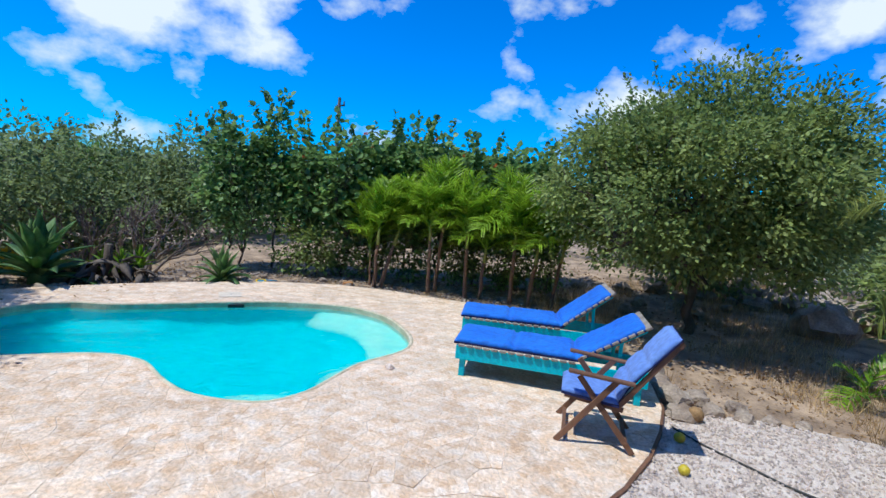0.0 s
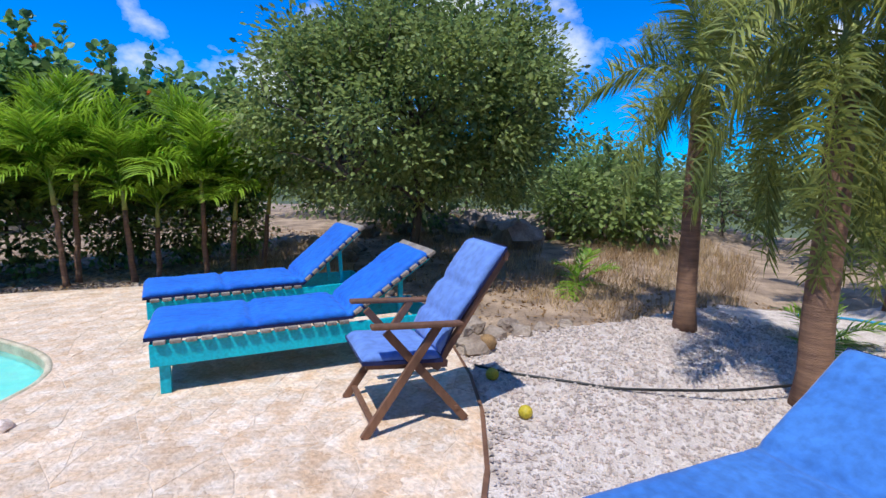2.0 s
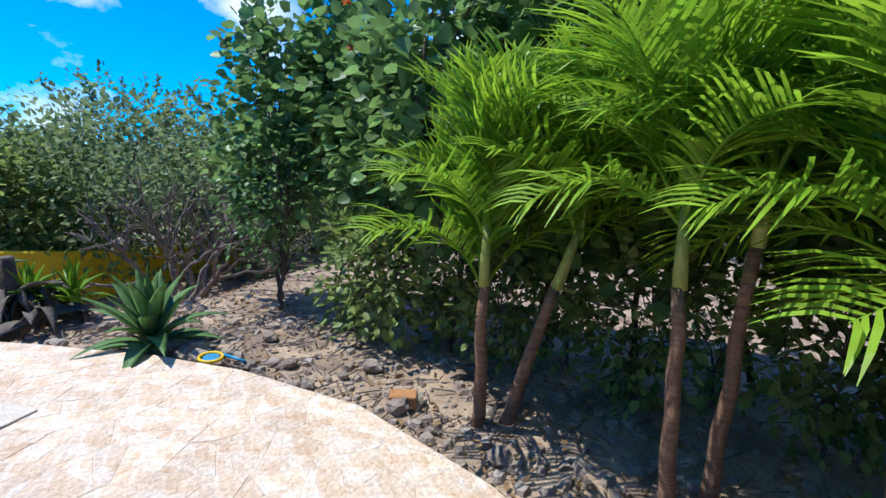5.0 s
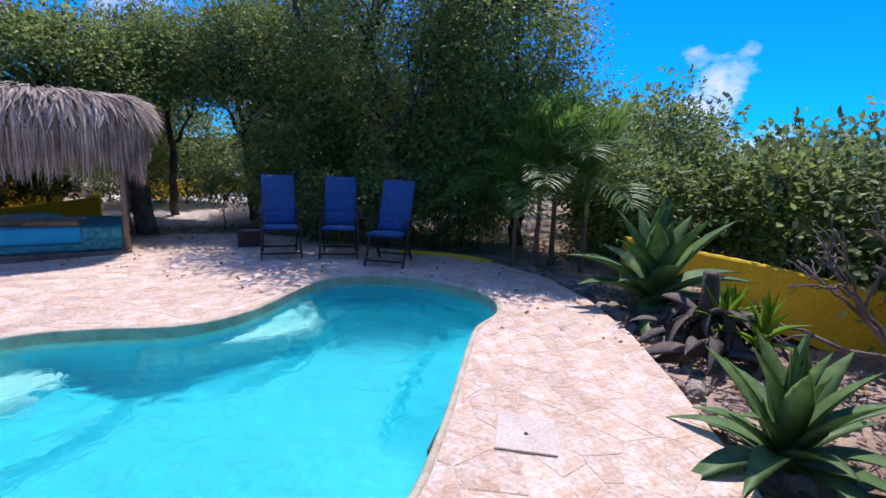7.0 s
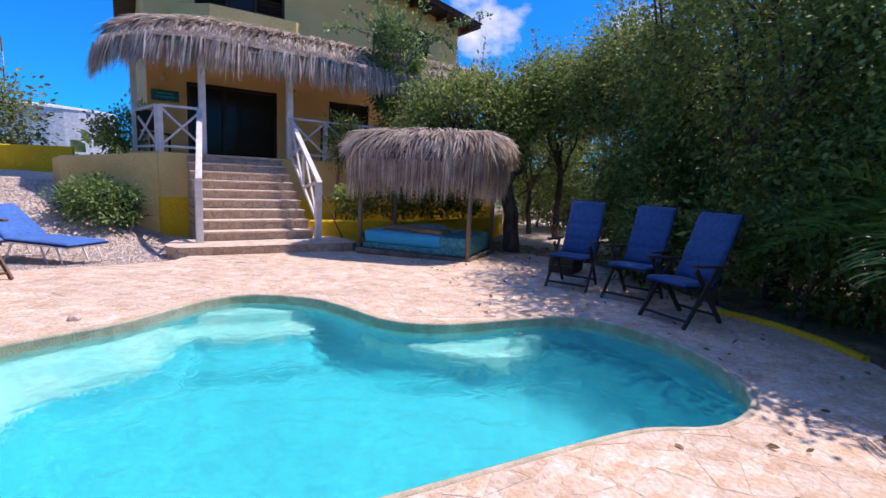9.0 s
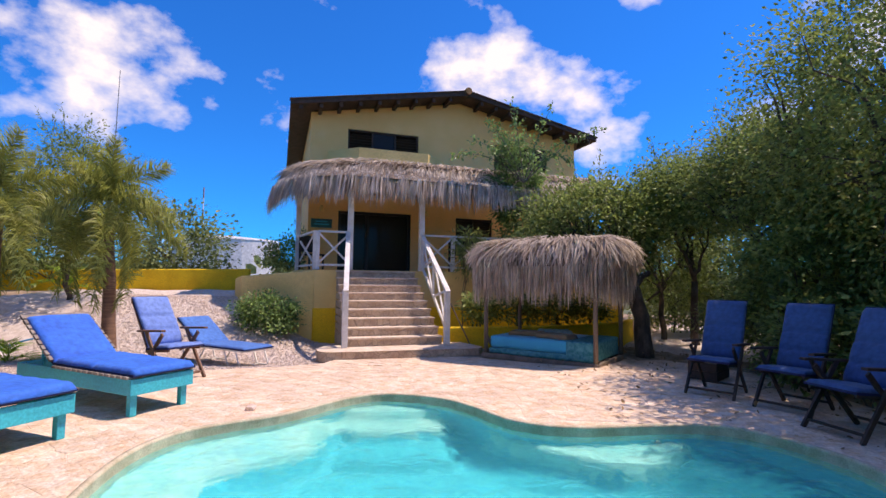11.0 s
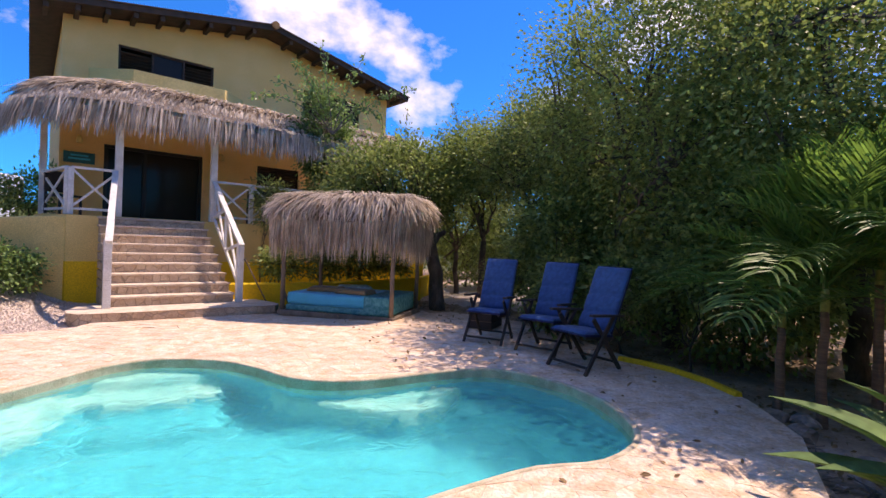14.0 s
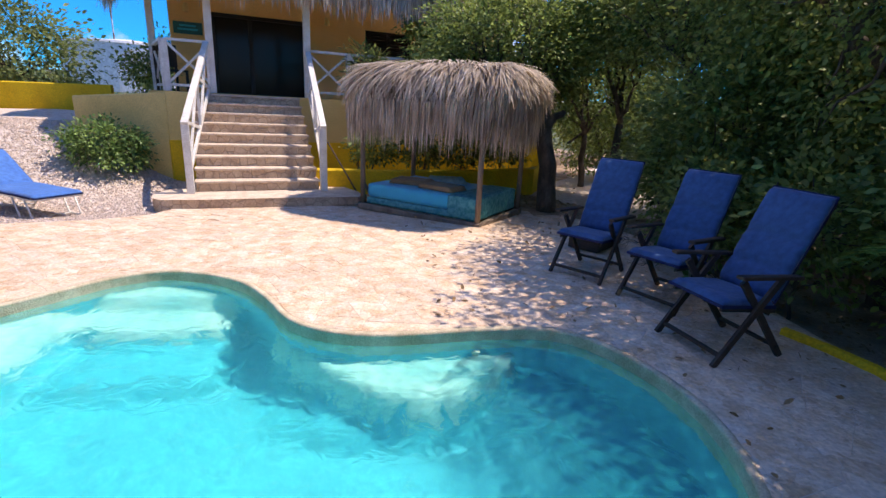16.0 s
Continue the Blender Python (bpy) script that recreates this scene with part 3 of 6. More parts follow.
def wall_with_openings(name, x0, x1, z0, z1, y0, y1, holes, material, parent, label=""):
    """A wall along x, thick from y0 to y1, cut by openings (x0, x1, z0, z1)."""
    xs = sorted({x0, x1, *[h[0] for h in holes], *[h[1] for h in holes]})
    zs = sorted({z0, z1, *[h[2] for h in holes], *[h[3] for h in holes]})
    bm = bmesh.new()
    grid = {}
    for i in range(len(xs) - 1):
        for j in range(len(zs) - 1):
            cx, cz = (xs[i] + xs[i + 1]) / 2, (zs[j] + zs[j + 1]) / 2
            grid[i, j] = not any(h[0] < cx < h[1] and h[2] < cz < h[3] for h in holes)
    def quad(*p):
        bm.faces.new([bm.verts.new(q) for q in p])
    for (i, j), solid in grid.items():
        if not solid:
            continue
        a, b, c, d = xs[i], xs[i + 1], zs[j], zs[j + 1]
        quad((a, y1, c), (a, y1, d), (b, y1, d), (b, y1, c))
        quad((a, y0, c), (b, y0, c), (b, y0, d), (a, y0, d))
        if not grid.get((i - 1, j)): quad((a, y0, c), (a, y0, d), (a, y1, d), (a, y1, c))
        if not grid.get((i + 1, j)): quad((b, y0, c), (b, y1, c), (b, y1, d), (b, y0, d))
        if not grid.get((i, j - 1)): quad((a, y0, c), (a, y1, c), (b, y1, c), (b, y0, c))
        if not grid.get((i, j + 1)): quad((a, y0, d), (b, y0, d), (b, y1, d), (a, y1, d))
    bmesh.ops.remove_doubles(bm, verts=bm.verts, dist=1e-4)
    return part(name, bm, material, parent, label)


DOOR, LOWWIN = (-1.63, 0.60, 1.7, 3.53), (-4.4, -3.12, 2.35, 3.5)
WIN1, WIN2 = (-1.84, 0.37, 5.1, 6.04), (-6.48, -4.47, 5.1, 6.05)
XL, XR = 1.46, -7.58
wall_with_openings("front_wall", XR, XL, 0.0, 6.12, -5.35, -5.1, [DOOR, LOWWIN, WIN1, WIN2], M_WALL, house)
part("side_wall", box(XL - 0.25, XL, -13, -5.351, 0, 6.36), M_WALL, house)
part("side_wall", box(XR, XR + 0.25, -13, -5.351, 0, 6.36), M_WALL, house)
part("back_wall", box(XR + 0.251, XL - 0.251, -13, -12.75, 0, 6.36), M_WALL, house)
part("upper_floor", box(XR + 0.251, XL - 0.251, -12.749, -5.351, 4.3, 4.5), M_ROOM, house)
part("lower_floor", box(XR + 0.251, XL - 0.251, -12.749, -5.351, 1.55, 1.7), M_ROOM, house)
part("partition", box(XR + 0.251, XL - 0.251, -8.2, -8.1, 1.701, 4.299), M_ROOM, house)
RX, RZ, EZ, EL, ER = -3.23, 7.28, 6.32, 2.06, -7.97
bm = bmesh.new()
tri = [bm.verts.new(p) for p in ((XR, -5.1, 6.12), (XL, -5.1, 6.12), (XL, -5.1, 6.42), (RX, -5.1, RZ - 0.01), (XR, -5.1, 6.39))]
tri2 = [bm.verts.new((v.co.x, -5.35, v.co.z)) for v in tri]
bm.faces.new(tri[::-1]); bm.faces.new(tri2)
for i in range(5):
    bm.faces.new((tri[i], tri[(i + 1) % 5], tri2[(i + 1) % 5], tri2[i]))
part("gable", bm, M_WALL, house)
for side, ex in (("l", EL), ("r", ER)):
    bm = bmesh.new()
    a = [(ex, -4.35, EZ), (RX, -4.35, RZ), (RX, -13.6, RZ), (ex, -13.6, EZ)]
    lo, hi = [bm.verts.new(p) for p in a], [bm.verts.new((p[0], p[1], p[2] + 0.13)) for p in a]
    bm.faces.new(lo); bm.faces.new(hi[::-1])
    for i in range(4):
        bm.faces.new((lo[i], hi[i], hi[(i + 1) % 4], lo[(i + 1) % 4]))
    bmesh.ops.recalc_face_normals(bm, faces=bm.faces)
    roof = part("roof", bm, M_BROWN, house, "dark brown tiled roof slope")
    n = 9
    for k in range(1, n + 1):
        f = k / (n + 0.5)
        x, z = RX + (ex - RX) * f, RZ + (EZ - RZ) * f
        part("rafter", box(-0.05, 0.05, -0.65, 0, -0.13, -0.004, 0.008), M_BROWN, roof, m=pose(x, -4.42, z))
    for k in range(16):                                         # tile ends along the verge
        f = (k + 0.5) / 16
        part("verge_tile", box(-0.17, 0.17, -0.16, 0.02, 0.125, 0.165, 0.012), M_BROWN, roof, m=pose(RX + (ex - RX) * f, -4.34, RZ + (EZ - RZ) * f, 0, math.degrees(math.atan2(RZ - EZ, abs(ex - RX))) * (1 if side == "l" else -1)))
part("ridge_cap", tube([(RX, -4.3, RZ + 0.14), (RX, -13.6, RZ + 0.14)], 0.11, 10), M_CLAY, house, "clay ridge tiles")


def window(w, h, y, panes, louvre, z, x):
    win = part("window", box(x, x + w, y - 0.1, y - 0.03, z, z + 0.05, 0.006), M_BROWN, house, "dark timber louvre window")
    for a in range(panes + 1):
        px = x + a * (w - 0.05) / panes
        part("frame_post", box(px, px + 0.05, y - 0.11, y - 0.02, z + 0.05, z + h - 0.05, 0.004), M_BROWN, win)
    part("head", box(x, x + w, y - 0.11, y - 0.02, z + h - 0.05, z + h, 0.004), M_BROWN, win)
    for a in range(panes):
        px = x + 0.05 + a * (w - 0.05) / panes
        pw = (w - 0.05) / panes - 0.05
        if a in louvre:
            for k in range(int((h - 0.1) / 0.085)):
                part("slat", box(px, px + pw, -0.035, 0.035, -0.006, 0.006, 0.003), M_BROWN, win, m=pose(0, y - 0.06, z + 0.09 + k * 0.085, 35))
        else:
            part("pane", box(px, px + pw, y - 0.075, y - 0.065, z + 0.05, z + h - 0.05), M_PANE, win, "dark window pane")


window(WIN1[1] - WIN1[0], WIN1[3] - WIN1[2], -5.12, 3, (0, 2), WIN1[2], WIN1[0])
window(WIN2[1] - WIN2[0], WIN2[3] - WIN2[2], -5.12, 3, (2,), WIN2[2], WIN2[0])
window(LOWWIN[1] - LOWWIN[0], LOWWIN[3] - LOWWIN[2], -5.12, 2, (0, 1), LOWWIN[2], LOWWIN[0])
door = part("door", box(DOOR[0], DOOR[1], -5.3, -5.13, DOOR[3] - 0.08, DOOR[3], 0.006), M_DARK, house, "dark sliding glass door")
for x in (DOOR[0], -0.32, DOOR[1] - 0.09):
    part("door_post", box(x, x + 0.09, -5.29, -5.14, DOOR[2] + 0.04, DOOR[3] - 0.08, 0.005), M_DARK, door)
part("door_sill", box(DOOR[0], DOOR[1], -5.32, -5.12, DOOR[2] - 0.01, DOOR[2] + 0.04, 0.004), M_DARK, door)
part("pane", box(DOOR[0] + 0.09, -0.32, -5.235, -5.225, DOOR[2] + 0.04, DOOR[3] - 0.08), M_PANE, door, "dark reflecting glass")
part("pane", box(-0.23, DOOR[1] - 0.09, -5.235, -5.225, DOOR[2] + 0.04, DOOR[3] - 0.08), M_PANE, door, "dark reflecting glass")


def parapet(pts, z0, z1, name):
    """A thick balcony wall along a broken line."""
    bm = bmesh.new()
    k = len(pts)
    inner = [(p[0] + (0.12 if i == 0 else -0.12 if i == k - 1 else (0.05 if i == 1 else -0.05)) * (1 if pts[0][0] < pts[-1][0] else -1), p[1] - (0.12 if 0 < i < k - 1 else 0)) for i, p in enumerate(pts)]
    o0, o1 = [bm.verts.new((*p, z0)) for p in pts], [bm.verts.new((*p, z1)) for p in pts]
    i0, i1 = [bm.verts.new((*p, z0)) for p in inner], [bm.verts.new((*p, z1)) for p in inner]
    for i in range(k - 1):
        for q in ((o0[i], o0[i + 1], o1[i + 1], o1[i]), (i0[i + 1], i0[i], i1[i], i1[i + 1]), (o1[i], o1[i + 1], i1[i + 1], i1[i]), (o0[i + 1], o0[i], i0[i], i0[i + 1])):
            bm.faces.new(q)
    bmesh.ops.recalc_face_normals(bm, faces=bm.faces)
    part(name, bm, M_CREAM, house, "cream plastered balcony wall")


parapet([(0.95, -5.09), (0.14, -4.35), (-1.93, -4.35), (-2.65, -5.09)], 4.4, 5.29, "balcony_wall")
parapet([(-4.45, -5.09), (-4.8, -4.5), (-6.0, -4.5), (-6.7, -5.09)], 4.4, 5.10, "balcony_wall")
lamp = part("wall_lamp", tube([(0, 0, 0), (0, 0.06, 0.0), (0, 0.1, -0.05), (0, 0.1, -0.16)], (0.05, 0.03, 0.06, 0.07), 10), M_CREAM, house, "small round wall lamp", m=pose(1.09, -5.1, 3.62))
part("wall_lamp", lamp.data, None, house, "small round wall lamp", m=pose(-2.1, -5.1, 3.65))
sign = tagged(part("wall_sign", box(-0.3, 0.3, -0.015, 0.015, -0.13, 0.13, 0.006), M_SIGN, None, m=HM @ pose(1.08, -5.07, 3.12)), "small teal sign board on the ochre wall", "sign")
for k, (w, z) in enumerate(((0.34, 0.05), (0.42, -0.03))):
    part("sign_bar", box(-w / 2, w / 2, 0.0151, 0.019, z - 0.02, z + 0.02), M_TEAL, sign, "pale line of writing")

# porch: raised platform with cream walls and a bright base
PORCH = [(-7.3, -2.3), (1.42, -2.3), (1.78, -3.0), (1.88, -4.4), (1.88, -5.09), (-7.3, -5.09)]
porch = thing("porch", "raised cream porch with yellow base and thatched eave", "porch", HM)
lower = [(x, y) for x, y in PORCH]
bm = filled([PORCH], 1.7)
wall_strip(bm, PORCH, 0.80, 1.7, flip=True)
bmesh.ops.recalc_face_normals(bm, faces=bm.faces)
part("platform", bm, M_CREAM, porch)
bm = filled([offset_line(PORCH, 0.004)], 0.80)
wall_strip(bm, offset_line(PORCH, 0.004), -0.2, 0.801, flip=True)
bmesh.ops.recalc_face_normals(bm, faces=bm.faces)
part("painted_base", bm, M_YELLOW, porch, "bright yellow painted base band")
part("porch_floor", filled([[(-7.29, -2.31), (1.41, -2.31), (1.76, -3.01), (1.86, -4.4), (1.86, -5.08), (-7.29, -5.08)]], 1.704), M_TREAD, porch)
POSTS = [(1.75, -4.3), (0.60, -2.4), (-1.2, -2.4), (-4.6, -2.4), (-7.1, -2.4)]
for x, y in POSTS:
    post = part("post", box(-0.065, 0.065, -0.065, 0.065, 1.704, 3.78, 0.006, pose(x, y, 0)), M_WHITE, porch, "white square porch post")


def x_panel(a, b, name="railing"):
    """A white railing panel between plan points a and b at the porch's height, crossed by two braces."""
    A, B = Vector((*a, 0)), Vector((*b, 0))
    rail = part(name, beam(A + Vector((0, 0, 2.62)), B + Vector((0, 0, 2.62)), 0.07, 0.05), M_WHITE, porch, "white crossed porch railing")
    part("bottom_rail", beam(A + Vector((0, 0, 1.82)), B + Vector((0, 0, 1.82)), 0.05, 0.05), M_WHITE, rail)
    part("brace", beam(A + Vector((0, 0, 1.84)), B + Vector((0, 0, 2.6)), 0.03, 0.045), M_WHITE, rail)
    part("brace", beam(A + Vector((0, 0, 2.6)), B + Vector((0, 0, 1.84)), 0.04, 0.045), M_WHITE, rail)
    part("rail_post", box(-0.045, 0.045, -0.045, 0.045, 1.704, 2.62, 0.005, pose(b[0], b[1], 0)), M_WHITE, rail)


x_panel((1.75, -4.28), (1.42, -2.52)); x_panel((0.60, -2.42), (1.36, -2.44))
for a, b in ((-1.2, -2.05), (-2.05, -2.95), (-2.95, -3.9), (-3.9, -4.6), (-4.6, -5.5), (-5.5, -6.4)):
    x_panel((a, -2.4), (b, -2.4))
for k, (x, y) in enumerate(((1.4, -3.9), (-2.6, -3.6))):
    table = thing("porch_chair", "dark wooden chair standing on the shaded porch", "chair", HM @ pose(x, y, 1.704, 0, 0, 30 - 50 * k))
    part("seat", box(-0.24, 0.24, -0.24, 0.24, 0.4, 0.44, 0.01), M_TEAKD, table)
    part("backrest", box(-0.24, 0.24, -0.26, -0.22, 0.5, 0.95, 0.01), M_TEAKD, table)
    for sx in (-0.21, 0.21):
        part("leg", box(sx - 0.022, sx + 0.022, 0.19, 0.23, 0, 0.4, 0.004), M_TEAKD, table)
        part("leg", box(sx - 0.022, sx + 0.022, -0.26, -0.22, 0, 0.5, 0.004), M_TEAKD, table)

# thatched eave over the porch
rt = random.Random(5)


def blade(verts, faces, p, d, w, bend, rnd):
    """One dry leaf strip from p along d, three joints, hanging more and more."""
    side = d.cross(Vector((0, 0, 1)))
    side = (side.normalized() if side.length > 1e-3 else Vector((1, 0, 0)))
    side = (side + Vector((rnd.uniform(-.4, .4), rnd.uniform(-.4, .4), rnd.uniform(-.3, .3)))).normalized()
    b, q, dd = len(verts), p.copy(), d.copy()
    for k in range(4):
        ww = w * (1.0, 0.95, 0.7, 0.15)[k]
        verts += [q - side * ww, q + side * ww]
        q = q + dd / 3
        dd = dd + Vector((rnd.uniform(-.04, .04), rnd.uniform(-.04, .04), -bend * dd.length))
    faces += [(b + 2 * k, b + 2 * k + 1, b + 2 * k + 3, b + 2 * k + 2) for k in range(3)]


EAVE = [(2.45, -5.0), (2.42, -4.2), (2.25, -3.2), (1.55, -2.25), (0.7, -1.82), (-6.9, -1.82)]
WALLTOP = [(1.50, -5.08), (1.48, -5.05), (1.4, -5.0), (1.1, -5.0), (0.55, -5.0), (-6.9, -5.0)]


def along(line, s):
    ds = [math.dist(a, b) for a, b in zip(line, line[1:])]
    t = s * sum(ds)
    for (a, b), d in zip(zip(line, line[1:]), ds):
        if t <= d or d == ds[-1] and (a, b) == (line[-2], line[-1]):
            f = min(1, t / d)
            return Vector((a[0] + (b[0] - a[0]) * f, a[1] + (b[1] - a[1]) * f, 0))
        t -= d
    return Vector((*line[-1], 0))


def eave_at(s, v):
    """The thatched roof sheet: s along the eave, v from the wall (0) down to the edge (1)."""
    a, b = along(WALLTOP, s), along(EAVE, s)
    p = a.lerp(b, v)
    p.z = 4.95 - 0.5 * v - 0.55 * smooth01((v - 0.55) / 0.45)
    return p


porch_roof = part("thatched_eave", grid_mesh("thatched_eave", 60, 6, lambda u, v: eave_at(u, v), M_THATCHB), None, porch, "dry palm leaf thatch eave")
under = [eave_at(i / 60, j / 3) - Vector((0, 0, 0.1)) for j in range(4) for i in range(61)]
part("ceiling_lining", raw_mesh("lining", under, [(j * 61 + i, (j + 1) * 61 + i, (j + 1) * 61 + i + 1, j * 61 + i + 1) for j in range(3) for i in range(60)], M_CREAM, True), None, porch, "pale underside of the eave")
verts, faces = [], []
for k in range(8500):
    s = rt.random()
    v = rt.random() ** 0.3
    p = eave_at(s, v) + Vector((rt.uniform(-.05, .05), rt.uniform(-.05, .05), rt.uniform(0, 0.06)))
    out = (eave_at(s, 1.0) - eave_at(s, 0.0)).normalized()
    d = (out + Vector((rt.uniform(-.35, .35), rt.uniform(-.25, .25), rt.uniform(-0.15, 0.1)))) * rt.uniform(0.3, 0.5)
    if v > 0.7:
        d = (d.normalized() * 0.55 + Vector((0, 0, -0.9 * smooth01((v - 0.6) / 0.35)))).normalized() * rt.uniform(0.32, 0.62)
    blade(verts, faces, p, d, rt.uniform(0.010, 0.022), rt.uniform(0.1, 0.4) if v > 0.8 else 0.05, rt)
tagged(part("thatch_fringe", raw_mesh("thatch_strips", verts, faces, M_THATCH), None, porch_roof, "grey brown hanging leaf strips"), kind="stuff")

# stairs with a curved landing
stairs = thing("stairs", "stone-clad stairs with pale treads up to the porch", "stairs", HM, kind="structure")
for k in range(9):
    z0, z1 = 0.17 + 0.17 * k, 0.17 + 0.17 * (k + 1)
    if k == 8:
        z1 = 1.69
    y1 = -0.12 - 0.27 * k
    step = part("step", box(-1.0, 0.92, -2.31, y1, z0 if k else 0.0, z1 - 0.035), M_STEP, stairs, "riser of small brown stones")
    part("tread", box(-1.02, 0.94, max(y1 - 0.3, -2.31), y1 + 0.025, z1 - 0.0345, z1, 0.008), M_TREAD, step, "pale worn tread")
LAND = [(1.5, -0.02), (1.49, 0.30), (1.38, 0.48), (0.8, 0.55), (0.2, 0.56), (-0.6, 0.59), (-1.1, 0.63), (-1.5, 0.66), (-1.63, 0.5), (-1.6, 0.2), (-1.45, -0.4), (1.3, -0.4)]
bm = filled([LAND], 0.17)
wall_strip(bm, LAND, -0.1, 0.17, flip=True)
bmesh.ops.recalc_face_normals(bm, faces=bm.faces)
part("landing", bm, M_STEP, stairs, "curved stone landing")
part("landing_top", filled([offset_line(LAND[::-1], 0.015)], 0.174), M_TREAD, stairs)


def stair_rail(x, top, name):
    rail = thing(name, "white wooden stair railing with crossed braces", "railing", HM, "stair railings")
    part("newel", box(-0.055, 0.055, -0.055, 0.055, 0.172, 1.28, 0.006, pose(x, -0.02, 0)), M_WHITE, rail)
    A, B = Vector((x, -0.02, 1.24)), Vector((top, -2.32, 2.6))
    part("handrail", beam(A + Vector((0, 0.07, 0.0)), B, 0.1, 0.05), M_WHITE, rail)
    lo = Vector((0, 0, -0.78))
    part("bottom_rail", beam(A + lo, B + lo, 0.045, 0.06), M_WHITE, rail)
    for i in range(2):
        a, b = A.lerp(B, i * 0.5 + 0.02), A.lerp(B, i * 0.5 + 0.48)
        part("brace", beam(a, b + lo, 0.03, 0.05), M_WHITE, rail)
        part("brace", beam(a + lo, b, 0.038, 0.05), M_WHITE, rail)
        m = A.lerp(B, 0.5 * i + 0.5)
        part("baluster", beam(m + lo, m, 0.045, 0.06), M_WHITE, rail)


stair_rail(0.99, 0.66, "stair_railing"); stair_rail(-1.07, -1.2, "stair_railing")
part("railing_stay", tube([(-1.15, -0.02, 1.0), (-1.75, -0.3, 0.02)], 0.014, 8), M_POLE, thing("stay_pole", "thin weathered pole leaning on the stair railing", "pole", HM))


# ---- low walls ----
def low_wall(name, line, z0, h, material, label, thick=0.16, cap=None, follow=True):
    w = thing(name, label, "wall", kind="structure")
    k = len(line)
    bm = bmesh.new()
    rows = []
    for i, p in enumerate(line):
        a, b = Vector(line[max(0, i - 1)][:2]), Vector(line[min(k - 1, i + 1)][:2])
        t = (b - a).normalized()
        nrm = Vector((-t.y, t.x)) * thick / 2
        top = p[2]
        base = min(top - h, land(p[0], p[1]) - 0.1)
        rows.append([bm.verts.new((p[0] + s * nrm.x, p[1] + s * nrm.y, z)) for s, z in ((-1, base), (-1, top - 0.03), (-0.75, top), (0.75, top), (1, top - 0.03), (1, base))])
    for r0, r1 in zip(rows, rows[1:]):
        for i in range(5):
            bm.faces.new((r0[i], r0[i + 1], r1[i + 1], r1[i]))
    bm.faces.new(rows[0]); bm.faces.new(rows[-1][::-1])
    bmesh.ops.recalc_face_normals(bm, faces=bm.faces)
    part("wall_body", bm, material, w)
    return w


low_wall("planter_wall", [(-0.95, -1.62, 0.38), (-2.4, -1.66, 0.38), (-4.2, -1.75, 0.42), (-5.6, -1.95, 0.48), (-6.2, -2.7, 0.5)], 0, 0.4, M_YELLOW, "low bright yellow planter wall behind the day bed")
low_wall("boundary_wall", [(-6.0, 8.4, 0.50), (-6.45, 10.2, 0.22), (-6.6, 11.6, -0.02), (-6.7, 13.1, -0.22), (-6.8, 16, -0.45)], 0, 0.8, M_YELLOW, "orange yellow boundary wall behind the agaves", 0.22)
low_wall("boundary_wall", [(-10.0, -5.4, 0.55), (-11.6, -5.6, 0.5), (-13.3, -5.8, 0.48), (-16, -5.0, 0.5)], 0, 0.5, M_YELLOW, "low yellow wall along the gravel path")
low_wall("boundary_wall", [(5.00, -7.46, 1.78), (7.59, -7.35, 1.74), (10.29, -6.81, 1.68), (15.15, -5.73, 1.5)], 0, 0.9, M_YELLOW, "bright yellow garden wall on the gravel slope", 0.18)
low_wall("garden_wall", [(1.97, -2.97, 1.66), (2.6, -3.05, 1.61), (3.2, -3.15, 1.56), (3.8, -3.28, 1.51), (4.3, -4.3, 1.45)], 0, 1.4, M_CREAM, "cream garden wall running from the porch")
low_wall("garden_curb", [(-5.45, 4.95, 0.055), (-5.55, 5.25, 0.055), (-5.62, 5.6, 0.055), (-5.58, 6.1, 0.05), (-5.45, 6.5, 0.045)], 0, 0.12, M_YELLOW, "low curved yellow curb beside the deck", 0.08)
low_wall("road_wall", [(-13.0, 8.2, 0.95), (-12.6, 11.0, 0.7), (-12.2, 15.0, 0.4)], 0, 1.0, M_ROOM, "grey roadside wall beyond the boundary", 0.3)

